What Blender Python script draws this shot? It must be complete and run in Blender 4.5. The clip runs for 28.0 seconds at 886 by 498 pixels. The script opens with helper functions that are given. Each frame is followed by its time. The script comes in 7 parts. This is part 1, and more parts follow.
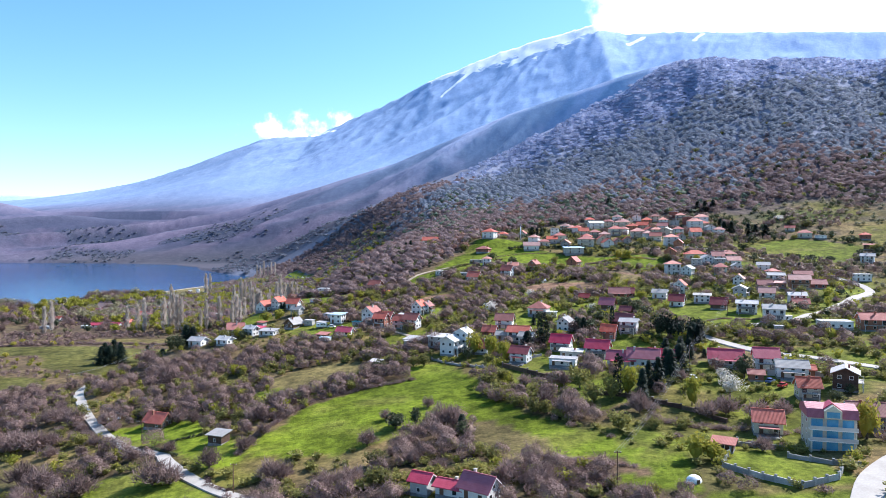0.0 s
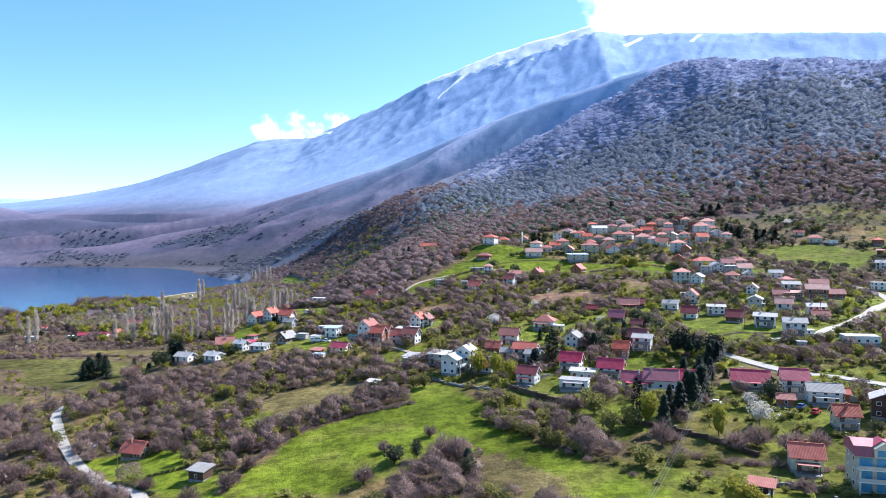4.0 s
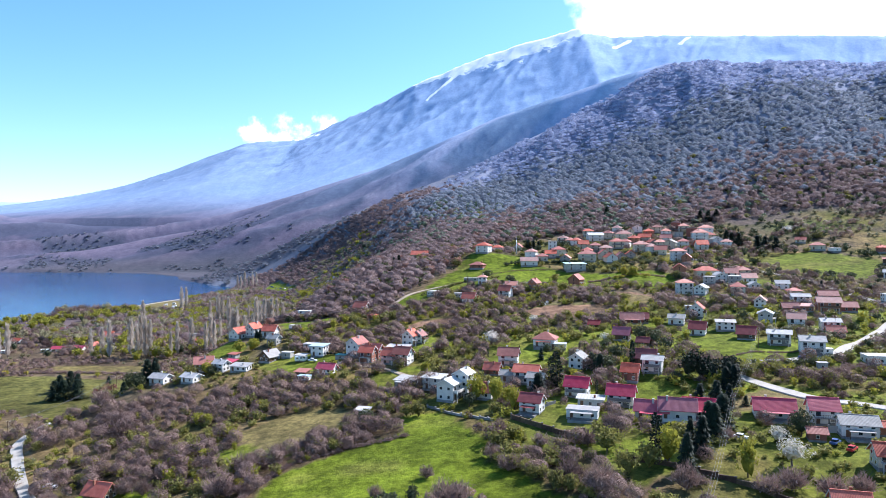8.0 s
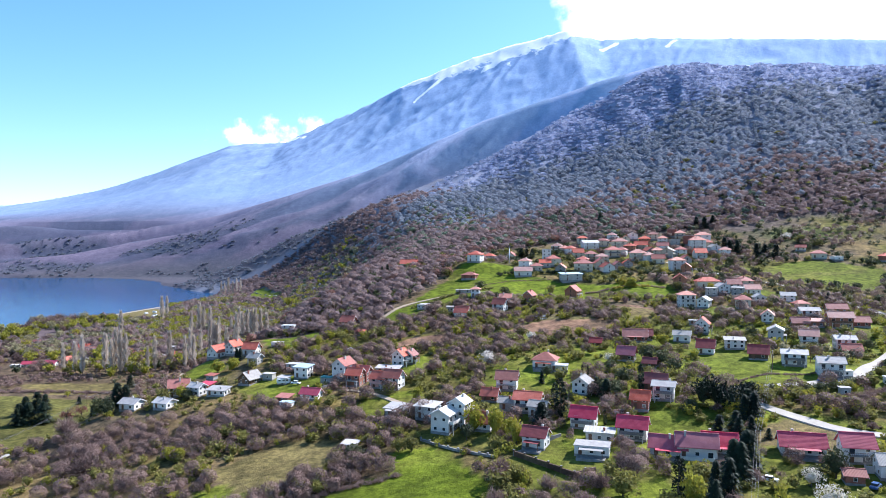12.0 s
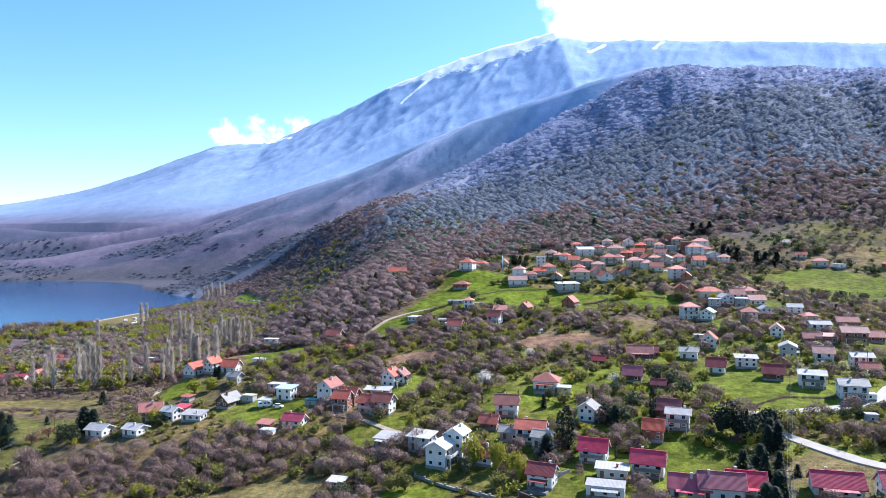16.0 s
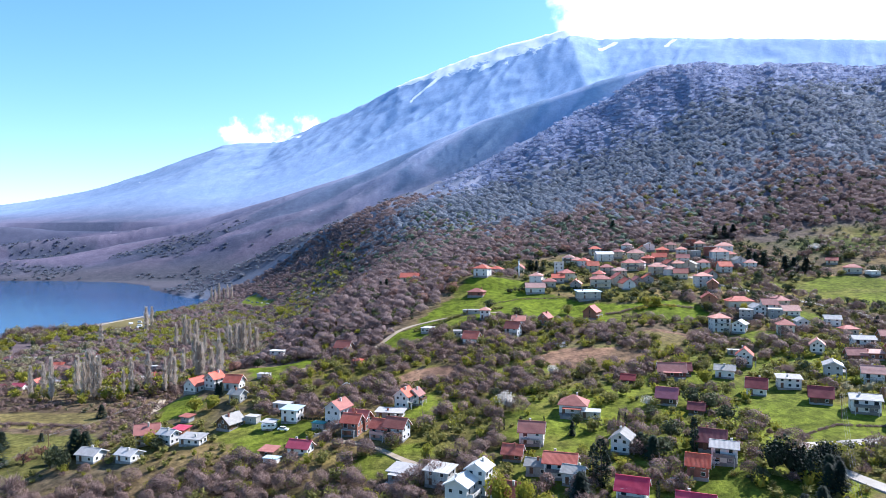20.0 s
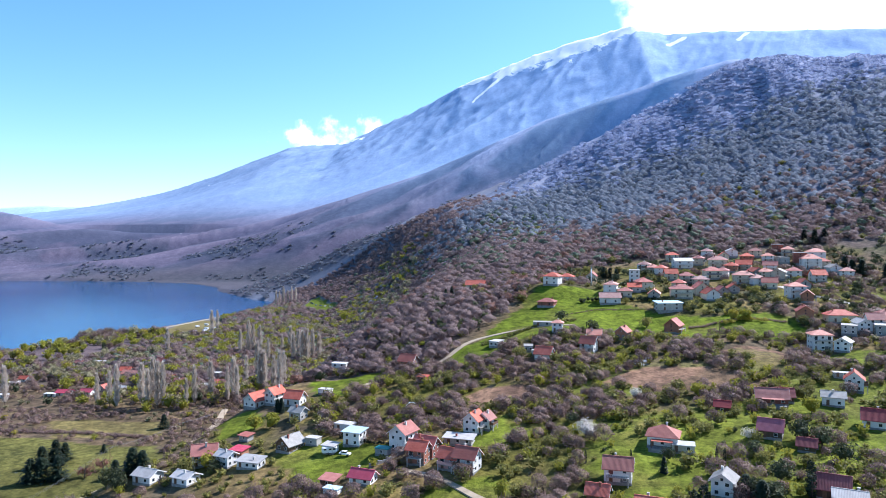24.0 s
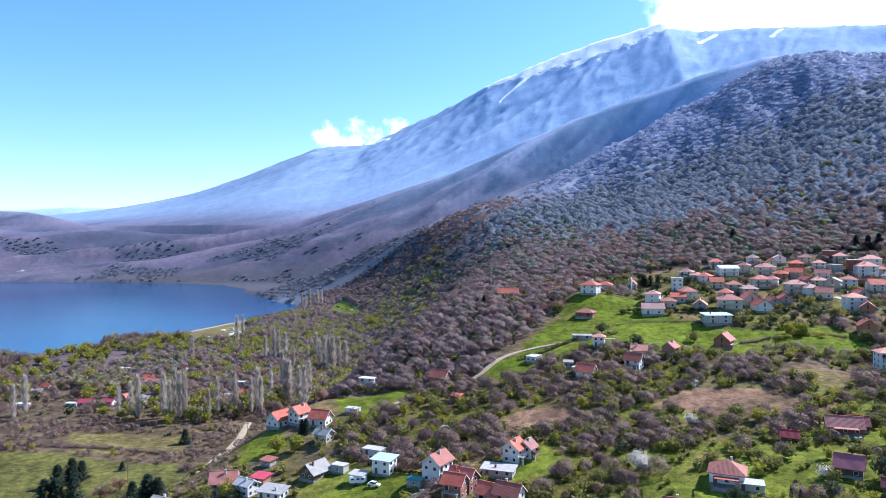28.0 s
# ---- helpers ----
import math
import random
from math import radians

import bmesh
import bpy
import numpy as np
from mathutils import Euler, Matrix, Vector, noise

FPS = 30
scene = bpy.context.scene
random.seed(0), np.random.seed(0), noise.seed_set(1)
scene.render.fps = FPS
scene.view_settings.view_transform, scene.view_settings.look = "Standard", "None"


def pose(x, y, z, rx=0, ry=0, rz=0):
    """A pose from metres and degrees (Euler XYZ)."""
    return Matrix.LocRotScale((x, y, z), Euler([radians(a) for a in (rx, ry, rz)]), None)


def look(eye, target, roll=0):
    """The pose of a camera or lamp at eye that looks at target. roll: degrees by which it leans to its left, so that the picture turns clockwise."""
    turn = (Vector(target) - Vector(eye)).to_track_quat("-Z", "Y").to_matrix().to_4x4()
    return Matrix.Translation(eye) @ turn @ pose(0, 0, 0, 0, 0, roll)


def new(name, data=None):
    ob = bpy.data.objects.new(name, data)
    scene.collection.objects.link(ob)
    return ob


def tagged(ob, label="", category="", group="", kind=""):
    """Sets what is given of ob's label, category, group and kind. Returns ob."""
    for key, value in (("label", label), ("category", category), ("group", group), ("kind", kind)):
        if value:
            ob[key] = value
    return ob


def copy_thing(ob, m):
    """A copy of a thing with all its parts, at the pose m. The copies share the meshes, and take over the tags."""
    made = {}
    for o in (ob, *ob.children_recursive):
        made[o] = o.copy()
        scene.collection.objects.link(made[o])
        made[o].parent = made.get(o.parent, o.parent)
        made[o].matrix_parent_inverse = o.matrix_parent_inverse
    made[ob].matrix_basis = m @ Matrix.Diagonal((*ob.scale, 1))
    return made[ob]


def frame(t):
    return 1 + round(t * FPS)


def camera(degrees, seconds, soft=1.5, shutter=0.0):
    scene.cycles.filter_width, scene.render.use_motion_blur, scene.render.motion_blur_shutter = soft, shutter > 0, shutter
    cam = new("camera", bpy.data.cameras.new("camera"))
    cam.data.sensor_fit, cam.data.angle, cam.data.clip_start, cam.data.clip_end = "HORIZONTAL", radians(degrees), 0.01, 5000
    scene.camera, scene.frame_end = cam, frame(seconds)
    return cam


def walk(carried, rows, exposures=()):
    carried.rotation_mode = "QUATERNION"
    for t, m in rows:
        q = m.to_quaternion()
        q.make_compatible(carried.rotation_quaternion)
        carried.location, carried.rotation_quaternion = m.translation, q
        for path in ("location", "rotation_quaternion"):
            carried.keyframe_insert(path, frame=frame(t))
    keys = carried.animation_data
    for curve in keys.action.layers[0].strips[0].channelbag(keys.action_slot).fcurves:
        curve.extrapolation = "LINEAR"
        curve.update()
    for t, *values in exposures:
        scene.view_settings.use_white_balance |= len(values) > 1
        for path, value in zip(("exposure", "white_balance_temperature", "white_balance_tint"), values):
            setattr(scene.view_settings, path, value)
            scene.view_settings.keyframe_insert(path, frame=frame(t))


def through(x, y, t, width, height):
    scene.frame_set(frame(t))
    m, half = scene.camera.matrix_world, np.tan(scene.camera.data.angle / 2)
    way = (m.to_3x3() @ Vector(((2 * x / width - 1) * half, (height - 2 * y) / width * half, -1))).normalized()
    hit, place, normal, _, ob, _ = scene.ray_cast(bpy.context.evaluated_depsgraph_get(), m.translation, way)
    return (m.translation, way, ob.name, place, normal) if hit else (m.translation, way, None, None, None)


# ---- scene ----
cam = camera(64.5, 28.0, soft=0.9)
METRES, EYE, TILT, LEAN, TURN = 144.0, 83.4, -1.5, 0.0, 0.0
ROWS = [
    (0.0, 0.0, 0.0, 0.0, 0.0, 0.0, -0.0),
    (0.5, -0.0016, 0.0132, 0.0032, 0.02, 0.0, 0.02),
    (1.0, -0.0032, 0.0275, 0.0065, 0.02, 0.02, 0.04),
    (1.5, -0.0045, 0.0427, 0.0097, 0.01, 0.03, 0.05),
    (2.0, -0.0059, 0.0587, 0.0132, -0.02, 0.04, 0.06),
    (2.5, -0.0073, 0.0752, 0.0172, -0.05, 0.05, 0.07),
    (3.0, -0.0086, 0.0922, 0.0211, -0.1, 0.06, 0.09),
    (3.5, -0.0097, 0.1092, 0.025, -0.16, 0.07, 0.12),
    (5.5, -0.0177, 0.1791, 0.0405, -0.58, 0.15, 0.2),
    (6.0, -0.0194, 0.1968, 0.0449, -0.69, 0.16, 0.22),
    (6.5, -0.0212, 0.2145, 0.0492, -0.82, 0.18, 0.25),
    (7.0, -0.0233, 0.2319, 0.0542, -0.94, 0.21, 0.27),
    (7.5, -0.0253, 0.2497, 0.0583, -1.06, 0.24, 0.27),
    (8.0, -0.0273, 0.2671, 0.0631, -1.19, 0.26, 0.27),
    (8.5, -0.0289, 0.2849, 0.0676, -1.32, 0.27, 0.3),
    (9.0, -0.0308, 0.3024, 0.0721, -1.45, 0.29, 0.3),
    (9.5, -0.0324, 0.3198, 0.0768, -1.57, 0.31, 0.31),
    (10.0, -0.0343, 0.3375, 0.0814, -1.71, 0.33, 0.32),
    (10.5, -0.0359, 0.3551, 0.0862, -1.85, 0.34, 0.33),
    (11.0, -0.0375, 0.3726, 0.0908, -1.99, 0.37, 0.35),
    (11.5, -0.0392, 0.39, 0.0955, -2.11, 0.38, 0.36),
    (12.0, -0.0407, 0.4075, 0.1001, -2.25, 0.41, 0.38),
    (12.5, -0.0424, 0.4248, 0.1045, -2.39, 0.44, 0.39),
    (14.5, -0.0494, 0.4932, 0.1213, -2.93, 0.49, 0.38),
    (15.0, -0.0512, 0.5113, 0.1258, -3.07, 0.48, 0.38),
    (15.5, -0.0527, 0.5289, 0.1299, -3.21, 0.48, 0.37),
    (16.0, -0.054, 0.5461, 0.1336, -3.33, 0.47, 0.37),
    (16.5, -0.0557, 0.5641, 0.1376, -3.46, 0.44, 0.37),
    (17.0, -0.0574, 0.5821, 0.1419, -3.59, 0.42, 0.36),
    (17.5, -0.0594, 0.5998, 0.1459, -3.72, 0.41, 0.33),
    (18.0, -0.0611, 0.6176, 0.1499, -3.85, 0.39, 0.33),
    (18.5, -0.063, 0.6354, 0.1545, -3.97, 0.38, 0.33),
    (19.0, -0.065, 0.6534, 0.1586, -3.85, 0.38, 0.32),
    (19.5, -0.0668, 0.6713, 0.1628, -3.24, 0.36, 0.31),
    (20.0, -0.0689, 0.6896, 0.167, -2.62, 0.35, 0.28),
    (20.5, -0.0708, 0.7076, 0.1713, -2.0, 0.33, 0.28),
    (21.0, -0.0733, 0.7255, 0.1749, -1.37, 0.31, 0.27),
    (21.5, -0.0754, 0.7432, 0.1791, -0.69, 0.31, 0.27),
    (23.5, -0.0868, 0.8117, 0.1927, 1.89, 0.38, 0.19),
    (24.0, -0.0903, 0.829, 0.1966, 2.39, 0.39, 0.18),
    (24.5, -0.0936, 0.8462, 0.2004, 2.9, 0.39, 0.17),
    (25.0, -0.0976, 0.8634, 0.204, 3.36, 0.41, 0.16),
    (25.5, -0.1013, 0.8801, 0.208, 3.81, 0.42, 0.15),
    (26.0, -0.1053, 0.8971, 0.2119, 4.15, 0.42, 0.13),
    (26.5, -0.1093, 0.9144, 0.2156, 4.34, 0.42, 0.12),
    (27.0, -0.1136, 0.9313, 0.2191, 4.51, 0.4, 0.1),
    (27.5, -0.1179, 0.9483, 0.2228, 4.59, 0.4, 0.09),
    (28.0, -0.1228, 0.9648, 0.2263, 4.47, 0.4, 0.08),
]
walk(cam, [(t, pose(0, 0, EYE, TILT, LEAN, TURN) @ pose(METRES * x, METRES * y, METRES * z, 90 + pitch, roll, yaw)) for t, x, y, z, yaw, pitch, roll in ROWS], ((0, 0.99, 5740, 15), (12, 0.99, 5690, 15), (21, 0.98, 5660, 15), (24, 0.92, 5570, 15), (28, 0.85, 5510, 15)))

# ---- light: spring sun on the right and a little ahead, clear sky with cloud on the mountain ----
SUN_TO = Vector((0.78, 0.50, 0.80)).normalized()
sun = new("sun", bpy.data.lights.new("sun", "SUN"))
sun.data.energy, sun.data.angle, sun.data.color = 5.4, radians(0.53), (1.0, 0.95, 0.86)
sun.matrix_world = look((0, 0, 0), -SUN_TO)

world = bpy.data.worlds.new("sky")
scene.world = world
world.use_nodes = True
wn, wl = world.node_tree.nodes, world.node_tree.links
wn.clear()


def sums(op, a, b=0.0, c=0.0, clamp=False):
    k = wn.new("ShaderNodeMath")
    k.operation, k.use_clamp = op, clamp
    for s, v in zip(k.inputs, (a, b, c)):
        if isinstance(v, (int, float)):
            s.default_value = v
        else:
            wl.new(v, s)
    return k.outputs[0]


def soft(v, a, b):
    m = wn.new("ShaderNodeMapRange")
    m.interpolation_type = "SMOOTHSTEP"
    m.inputs["From Min"].default_value, m.inputs["From Max"].default_value = a, b
    wl.new(v, m.inputs["Value"])
    return m.outputs[0]


sky = wn.new("ShaderNodeTexSky")
sky.sky_type, sky.sun_disc = "NISHITA", False
sky.sun_elevation = math.asin(SUN_TO.z)
sky.sun_rotation = math.atan2(SUN_TO.x, SUN_TO.y)
sky.altitude, sky.air_density, sky.dust_density, sky.ozone_density = 800, 1.0, 0.7, 2.5
hue = wn.new("ShaderNodeHueSaturation")
hue.inputs["Saturation"].default_value = 1.15
hue.inputs["Hue"].default_value = 0.489
wl.new(sky.outputs[0], hue.inputs["Color"])
way = wn.new("ShaderNodeTexCoord")
axes = wn.new("ShaderNodeSeparateXYZ")
wl.new(way.outputs["Generated"], axes.inputs[0])
ahead = sums("MAXIMUM", axes.outputs["Y"], 0.05)
across, above = sums("DIVIDE", axes.outputs["X"], ahead), sums("DIVIDE", axes.outputs["Z"], ahead)
puff = wn.new("ShaderNodeTexNoise")
puff.inputs["Scale"].default_value, puff.inputs["Detail"].default_value, puff.inputs["Roughness"].default_value = 24.0, 8.0, 0.6
wl.new(way.outputs["Generated"], puff.inputs["Vector"])
curl = sums("SUBTRACT", puff.outputs["Fac"], 0.5)
heap = wn.new("ShaderNodeTexNoise")
heap.inputs["Scale"].default_value, heap.inputs["Detail"].default_value, heap.inputs["Roughness"].default_value = 9.0, 5.0, 0.55
wl.new(way.outputs["Generated"], heap.inputs["Vector"])
billow = sums("SUBTRACT", heap.outputs["Fac"], 0.5)
# the cloud bank on the high ridge
bank = sums("MULTIPLY", soft(sums("MULTIPLY_ADD", billow, 0.16, sums("MULTIPLY_ADD", curl, 0.05, across)), 0.205, 0.238), soft(sums("MULTIPLY_ADD", curl, 0.10, above), 0.215, 0.25))
bank = sums("MULTIPLY", bank, soft(sums("MULTIPLY_ADD", curl, 0.3, above), 0.75, 0.45))
bank = sums("MULTIPLY", bank, soft(sums("MULTIPLY_ADD", curl, 0.3, across), 1.6, 1.1))
# the small cloud over the snowy shoulder
du, dv = sums("DIVIDE", sums("ADD", across, 0.188), 0.08), sums("DIVIDE", sums("SUBTRACT", above, 0.143), 0.025)
reach = sums("ADD", sums("MULTIPLY", du, du), sums("MULTIPLY", dv, dv))
small = sums("MULTIPLY", soft(sums("MULTIPLY_ADD", curl, 7.5, reach), 1.3, -0.6), 0.85)
cloud = sums("MAXIMUM", bank, small, clamp=True)
mixed = wn.new("ShaderNodeMix")
mixed.data_type = "RGBA"
wl.new(cloud, mixed.inputs[0])
wl.new(hue.outputs[0], mixed.inputs[6])
mixed.inputs[7].default_value = (11.0, 11.2, 11.6, 1)
back = wn.new("ShaderNodeBackground")
back.inputs["Strength"].default_value = 0.118
wo = wn.new("ShaderNodeOutputWorld")
wl.new(mixed.outputs[2], back.inputs["Color"])
wl.new(back.outputs[0], wo.inputs["Surface"])


# ---- materials ----
def shader(name, rough=0.8, metal=0.0):
    m = bpy.data.materials.new(name)
    m.use_nodes = True
    n, l = m.node_tree.nodes, m.node_tree.links
    b = n["Principled BSDF"]
    b.inputs["Roughness"].default_value, b.inputs["Metallic"].default_value = rough, metal
    b.inputs["Specular IOR Level"].default_value = 0.25
    return m, n, l, b


def ramp_node(n, l, source, stops):
    r = n.new("ShaderNodeValToRGB")
    while len(r.color_ramp.elements) < len(stops):
        r.color_ramp.elements.new(0.5)
    for e, (p, c) in zip(r.color_ramp.elements, stops):
        e.position, e.color = p, (*c, 1) if len(c) == 3 else c
    l.new(source, r.inputs["Fac"])
    return r.outputs["Color"]


def noise_node(n, l, scale, detail=4.0, coord="Object", rough=0.55):
    tc = n.new("ShaderNodeTexCoord")
    t = n.new("ShaderNodeTexNoise")
    t.inputs["Scale"].default_value, t.inputs["Detail"].default_value, t.inputs["Roughness"].default_value = scale, detail, rough
    l.new(tc.outputs[coord], t.inputs["Vector"])
    return t.outputs["Fac"]


def mix_node(n, l, fac, a, b, mode="MIX"):
    m = n.new("ShaderNodeMix")
    m.data_type, m.blend_type = "RGBA", mode
    for key, v in (("Factor", fac), ("A", a), ("B", b)):
        s = [i for i in m.inputs if i.name == key and (i.type == "RGBA" if key != "Factor" else i.type == "VALUE")][0]
        if isinstance(v, (int, float)):
            s.default_value = v
        elif isinstance(v, tuple):
            s.default_value = (*v, 1)
        else:
            l.new(v, s)
    return [o for o in m.outputs if o.type == "RGBA"][0]


def bump(n, l, b, height, strength=0.4, distance=0.05):
    k = n.new("ShaderNodeBump")
    k.inputs["Strength"].default_value, k.inputs["Distance"].default_value = strength, distance
    l.new(height, k.inputs["Height"])
    l.new(k.outputs[0], b.inputs["Normal"])


def plain(name, lo, hi, scale=2.0, rough=0.8, metal=0.0, relief=0.3, vary=0.0):
    """Two tones of one surface, mixed by grain at two sizes; vary: how far single objects differ."""
    m, n, l, b = shader(name, rough, metal)
    a = noise_node(n, l, scale)
    c = noise_node(n, l, scale * 9, 6.0)
    f = n.new("ShaderNodeMath")
    f.operation = "MULTIPLY_ADD"
    f.inputs[1].default_value, f.inputs[2].default_value = 0.45, 0.0
    l.new(c, f.inputs[0])
    g = n.new("ShaderNodeMath")
    g.operation = "MULTIPLY_ADD"
    g.inputs[1].default_value = 0.75
    l.new(a, g.inputs[0])
    l.new(f.outputs[0], g.inputs[2])
    col = ramp_node(n, l, g.outputs[0], ((0.38, lo), (0.78, hi)))
    if vary:
        info = n.new("ShaderNodeObjectInfo")
        h = n.new("ShaderNodeHueSaturation")
        v = n.new("ShaderNodeMapRange")
        v.inputs["To Min"].default_value, v.inputs["To Max"].default_value = 1 - vary, 1 + vary
        l.new(info.outputs["Random"], v.inputs["Value"])
        l.new(v.outputs[0], h.inputs["Value"])
        hue = n.new("ShaderNodeMapRange")
        hue.inputs["To Min"].default_value, hue.inputs["To Max"].default_value = 0.5 - 0.06 * vary, 0.5 + 0.06 * vary
        l.new(info.outputs["Random"], hue.inputs["Value"])
        l.new(hue.outputs[0], h.inputs["Hue"])
        l.new(col, h.inputs["Color"])
        col = h.outputs[0]
    l.new(col, b.inputs["Base Color"])
    if relief:
        bump(n, l, b, c, relief)
    return m


WHITE_WALL = plain("white_render", (0.55, 0.525, 0.49), (0.70, 0.67, 0.63), 0.35, vary=0.10)
WALLS = {
    "white": WHITE_WALL,
    "cream": plain("cream_render", (0.40, 0.345, 0.26), (0.56, 0.50, 0.39), 0.35, vary=0.18),
    "brick": plain("red_brick", (0.20, 0.075, 0.05), (0.34, 0.15, 0.10), 0.8, 0.9, vary=0.2),
    "concrete": plain("raw_concrete", (0.24, 0.23, 0.21), (0.40, 0.38, 0.35), 0.4, 0.9, vary=0.2),
    "pale": plain("pale_render", (0.40, 0.375, 0.335), (0.54, 0.51, 0.47), 0.4, vary=0.1),
    "wood": plain("brown_boards", (0.055, 0.035, 0.024), (0.13, 0.08, 0.05), 1.5, 0.8, vary=0.3),
    "pink": plain("pink_render", (0.50, 0.26, 0.22), (0.64, 0.38, 0.33), 0.4, vary=0.1),
    "grey": plain("grey_render", (0.36, 0.35, 0.33), (0.50, 0.485, 0.46), 0.4, vary=0.15),
    "teal": plain("teal_paint", (0.03, 0.20, 0.17), (0.06, 0.30, 0.25), 0.6, vary=0.1),
}


def roofing(name, lo, hi, rough=0.7, pitch=0.32, relief=0.5, metal=0.0):
    """Roof skin with courses that run down the slope, blotched by age."""
    m, n, l, b = shader(name, rough, metal)
    tc = n.new("ShaderNodeTexCoord")
    w = n.new("ShaderNodeTexWave")
    w.wave_type, w.bands_direction = "BANDS", "X"
    w.inputs["Scale"].default_value, w.inputs["Distortion"].default_value = 0.31 / pitch, 0.6
    w.inputs["Detail"].default_value = 2.0
    l.new(tc.outputs["Object"], w.inputs["Vector"])
    a, c = noise_node(n, l, 0.5, 5.0), noise_node(n, l, 6.0, 3.0)
    tone = mix_node(n, l, 0.35, a, c)
    col = ramp_node(n, l, tone, ((0.34, lo), (0.66, hi)))
    col = mix_node(n, l, 0.18, col, w.outputs["Color"], "MULTIPLY")
    info = n.new("ShaderNodeObjectInfo")
    h = n.new("ShaderNodeHueSaturation")
    for out, low, high in (("Value", 0.78, 1.2), ("Saturation", 0.8, 1.1)):
        v = n.new("ShaderNodeMapRange")
        v.inputs["To Min"].default_value, v.inputs["To Max"].default_value = low, high
        l.new(info.outputs["Random"], v.inputs["Value"])
        l.new(v.outputs[0], h.inputs[out])
    l.new(col, h.inputs["Color"])
    l.new(h.outputs[0], b.inputs["Base Color"])
    bump(n, l, b, w.outputs["Fac"], relief, 0.05)
    return m


ROOFS = {
    "crimson": roofing("crimson_sheet", (0.40, 0.045, 0.075), (0.54, 0.09, 0.13), 0.5, 0.25),
    "orange": roofing("orange_tile", (0.40, 0.09, 0.06), (0.58, 0.175, 0.125)),
    "brown": roofing("brown_red_tile", (0.30, 0.075, 0.05), (0.45, 0.13, 0.09)),
    "darkred": roofing("dark_red_tile", (0.20, 0.035, 0.038), (0.32, 0.06, 0.06)),
    "pink": roofing("faded_pink_tile", (0.46, 0.19, 0.14), (0.62, 0.31, 0.25)),
    "grey": roofing("grey_fibre_sheet", (0.25, 0.23, 0.21), (0.38, 0.355, 0.325)),
    "pale": roofing("pale_fibre_sheet", (0.34, 0.315, 0.30), (0.50, 0.47, 0.45)),
    "white": roofing("white_sheet", (0.52, 0.505, 0.485), (0.66, 0.64, 0.61), 0.5),
    "blue": roofing("light_blue_sheet", (0.40, 0.55, 0.66), (0.55, 0.69, 0.78), 0.5),
    "concrete": roofing("concrete_roof", (0.34, 0.32, 0.30), (0.50, 0.48, 0.45), 0.9, 1.0, 0.1),
    "teal": roofing("teal_sheet", (0.02, 0.20, 0.19), (0.04, 0.30, 0.27), 0.5),
}
FRAME = plain("window_frame", (0.60, 0.59, 0.56), (0.75, 0.74, 0.72), 2.0, 0.5, relief=0)
TIMBER = plain("stained_timber", (0.09, 0.05, 0.03), (0.18, 0.10, 0.06), 2.0, 0.7)
METAL = plain("painted_metal", (0.10, 0.10, 0.11), (0.2, 0.2, 0.21), 2.0, 0.5, 0.4)
ROAD = plain("pale_road", (0.30, 0.268, 0.23), (0.43, 0.39, 0.34), 0.25, 0.9)
DIRT = plain("dirt_track", (0.26, 0.20, 0.14), (0.40, 0.32, 0.23), 0.3, 0.95)
SAND = plain("beach_sand", (0.26, 0.21, 0.15), (0.38, 0.32, 0.24), 0.2, 0.95)
STONE = plain("grey_stone", (0.15, 0.145, 0.14), (0.29, 0.28, 0.27), 0.9, 0.9, relief=0.6, vary=0.15)
GLASS, gn, gl, gb = shader("window_glass", 0.06)
gb.inputs["Base Color"].default_value = (0.02, 0.028, 0.035, 1)
gb.inputs["Specular IOR Level"].default_value = 0.6


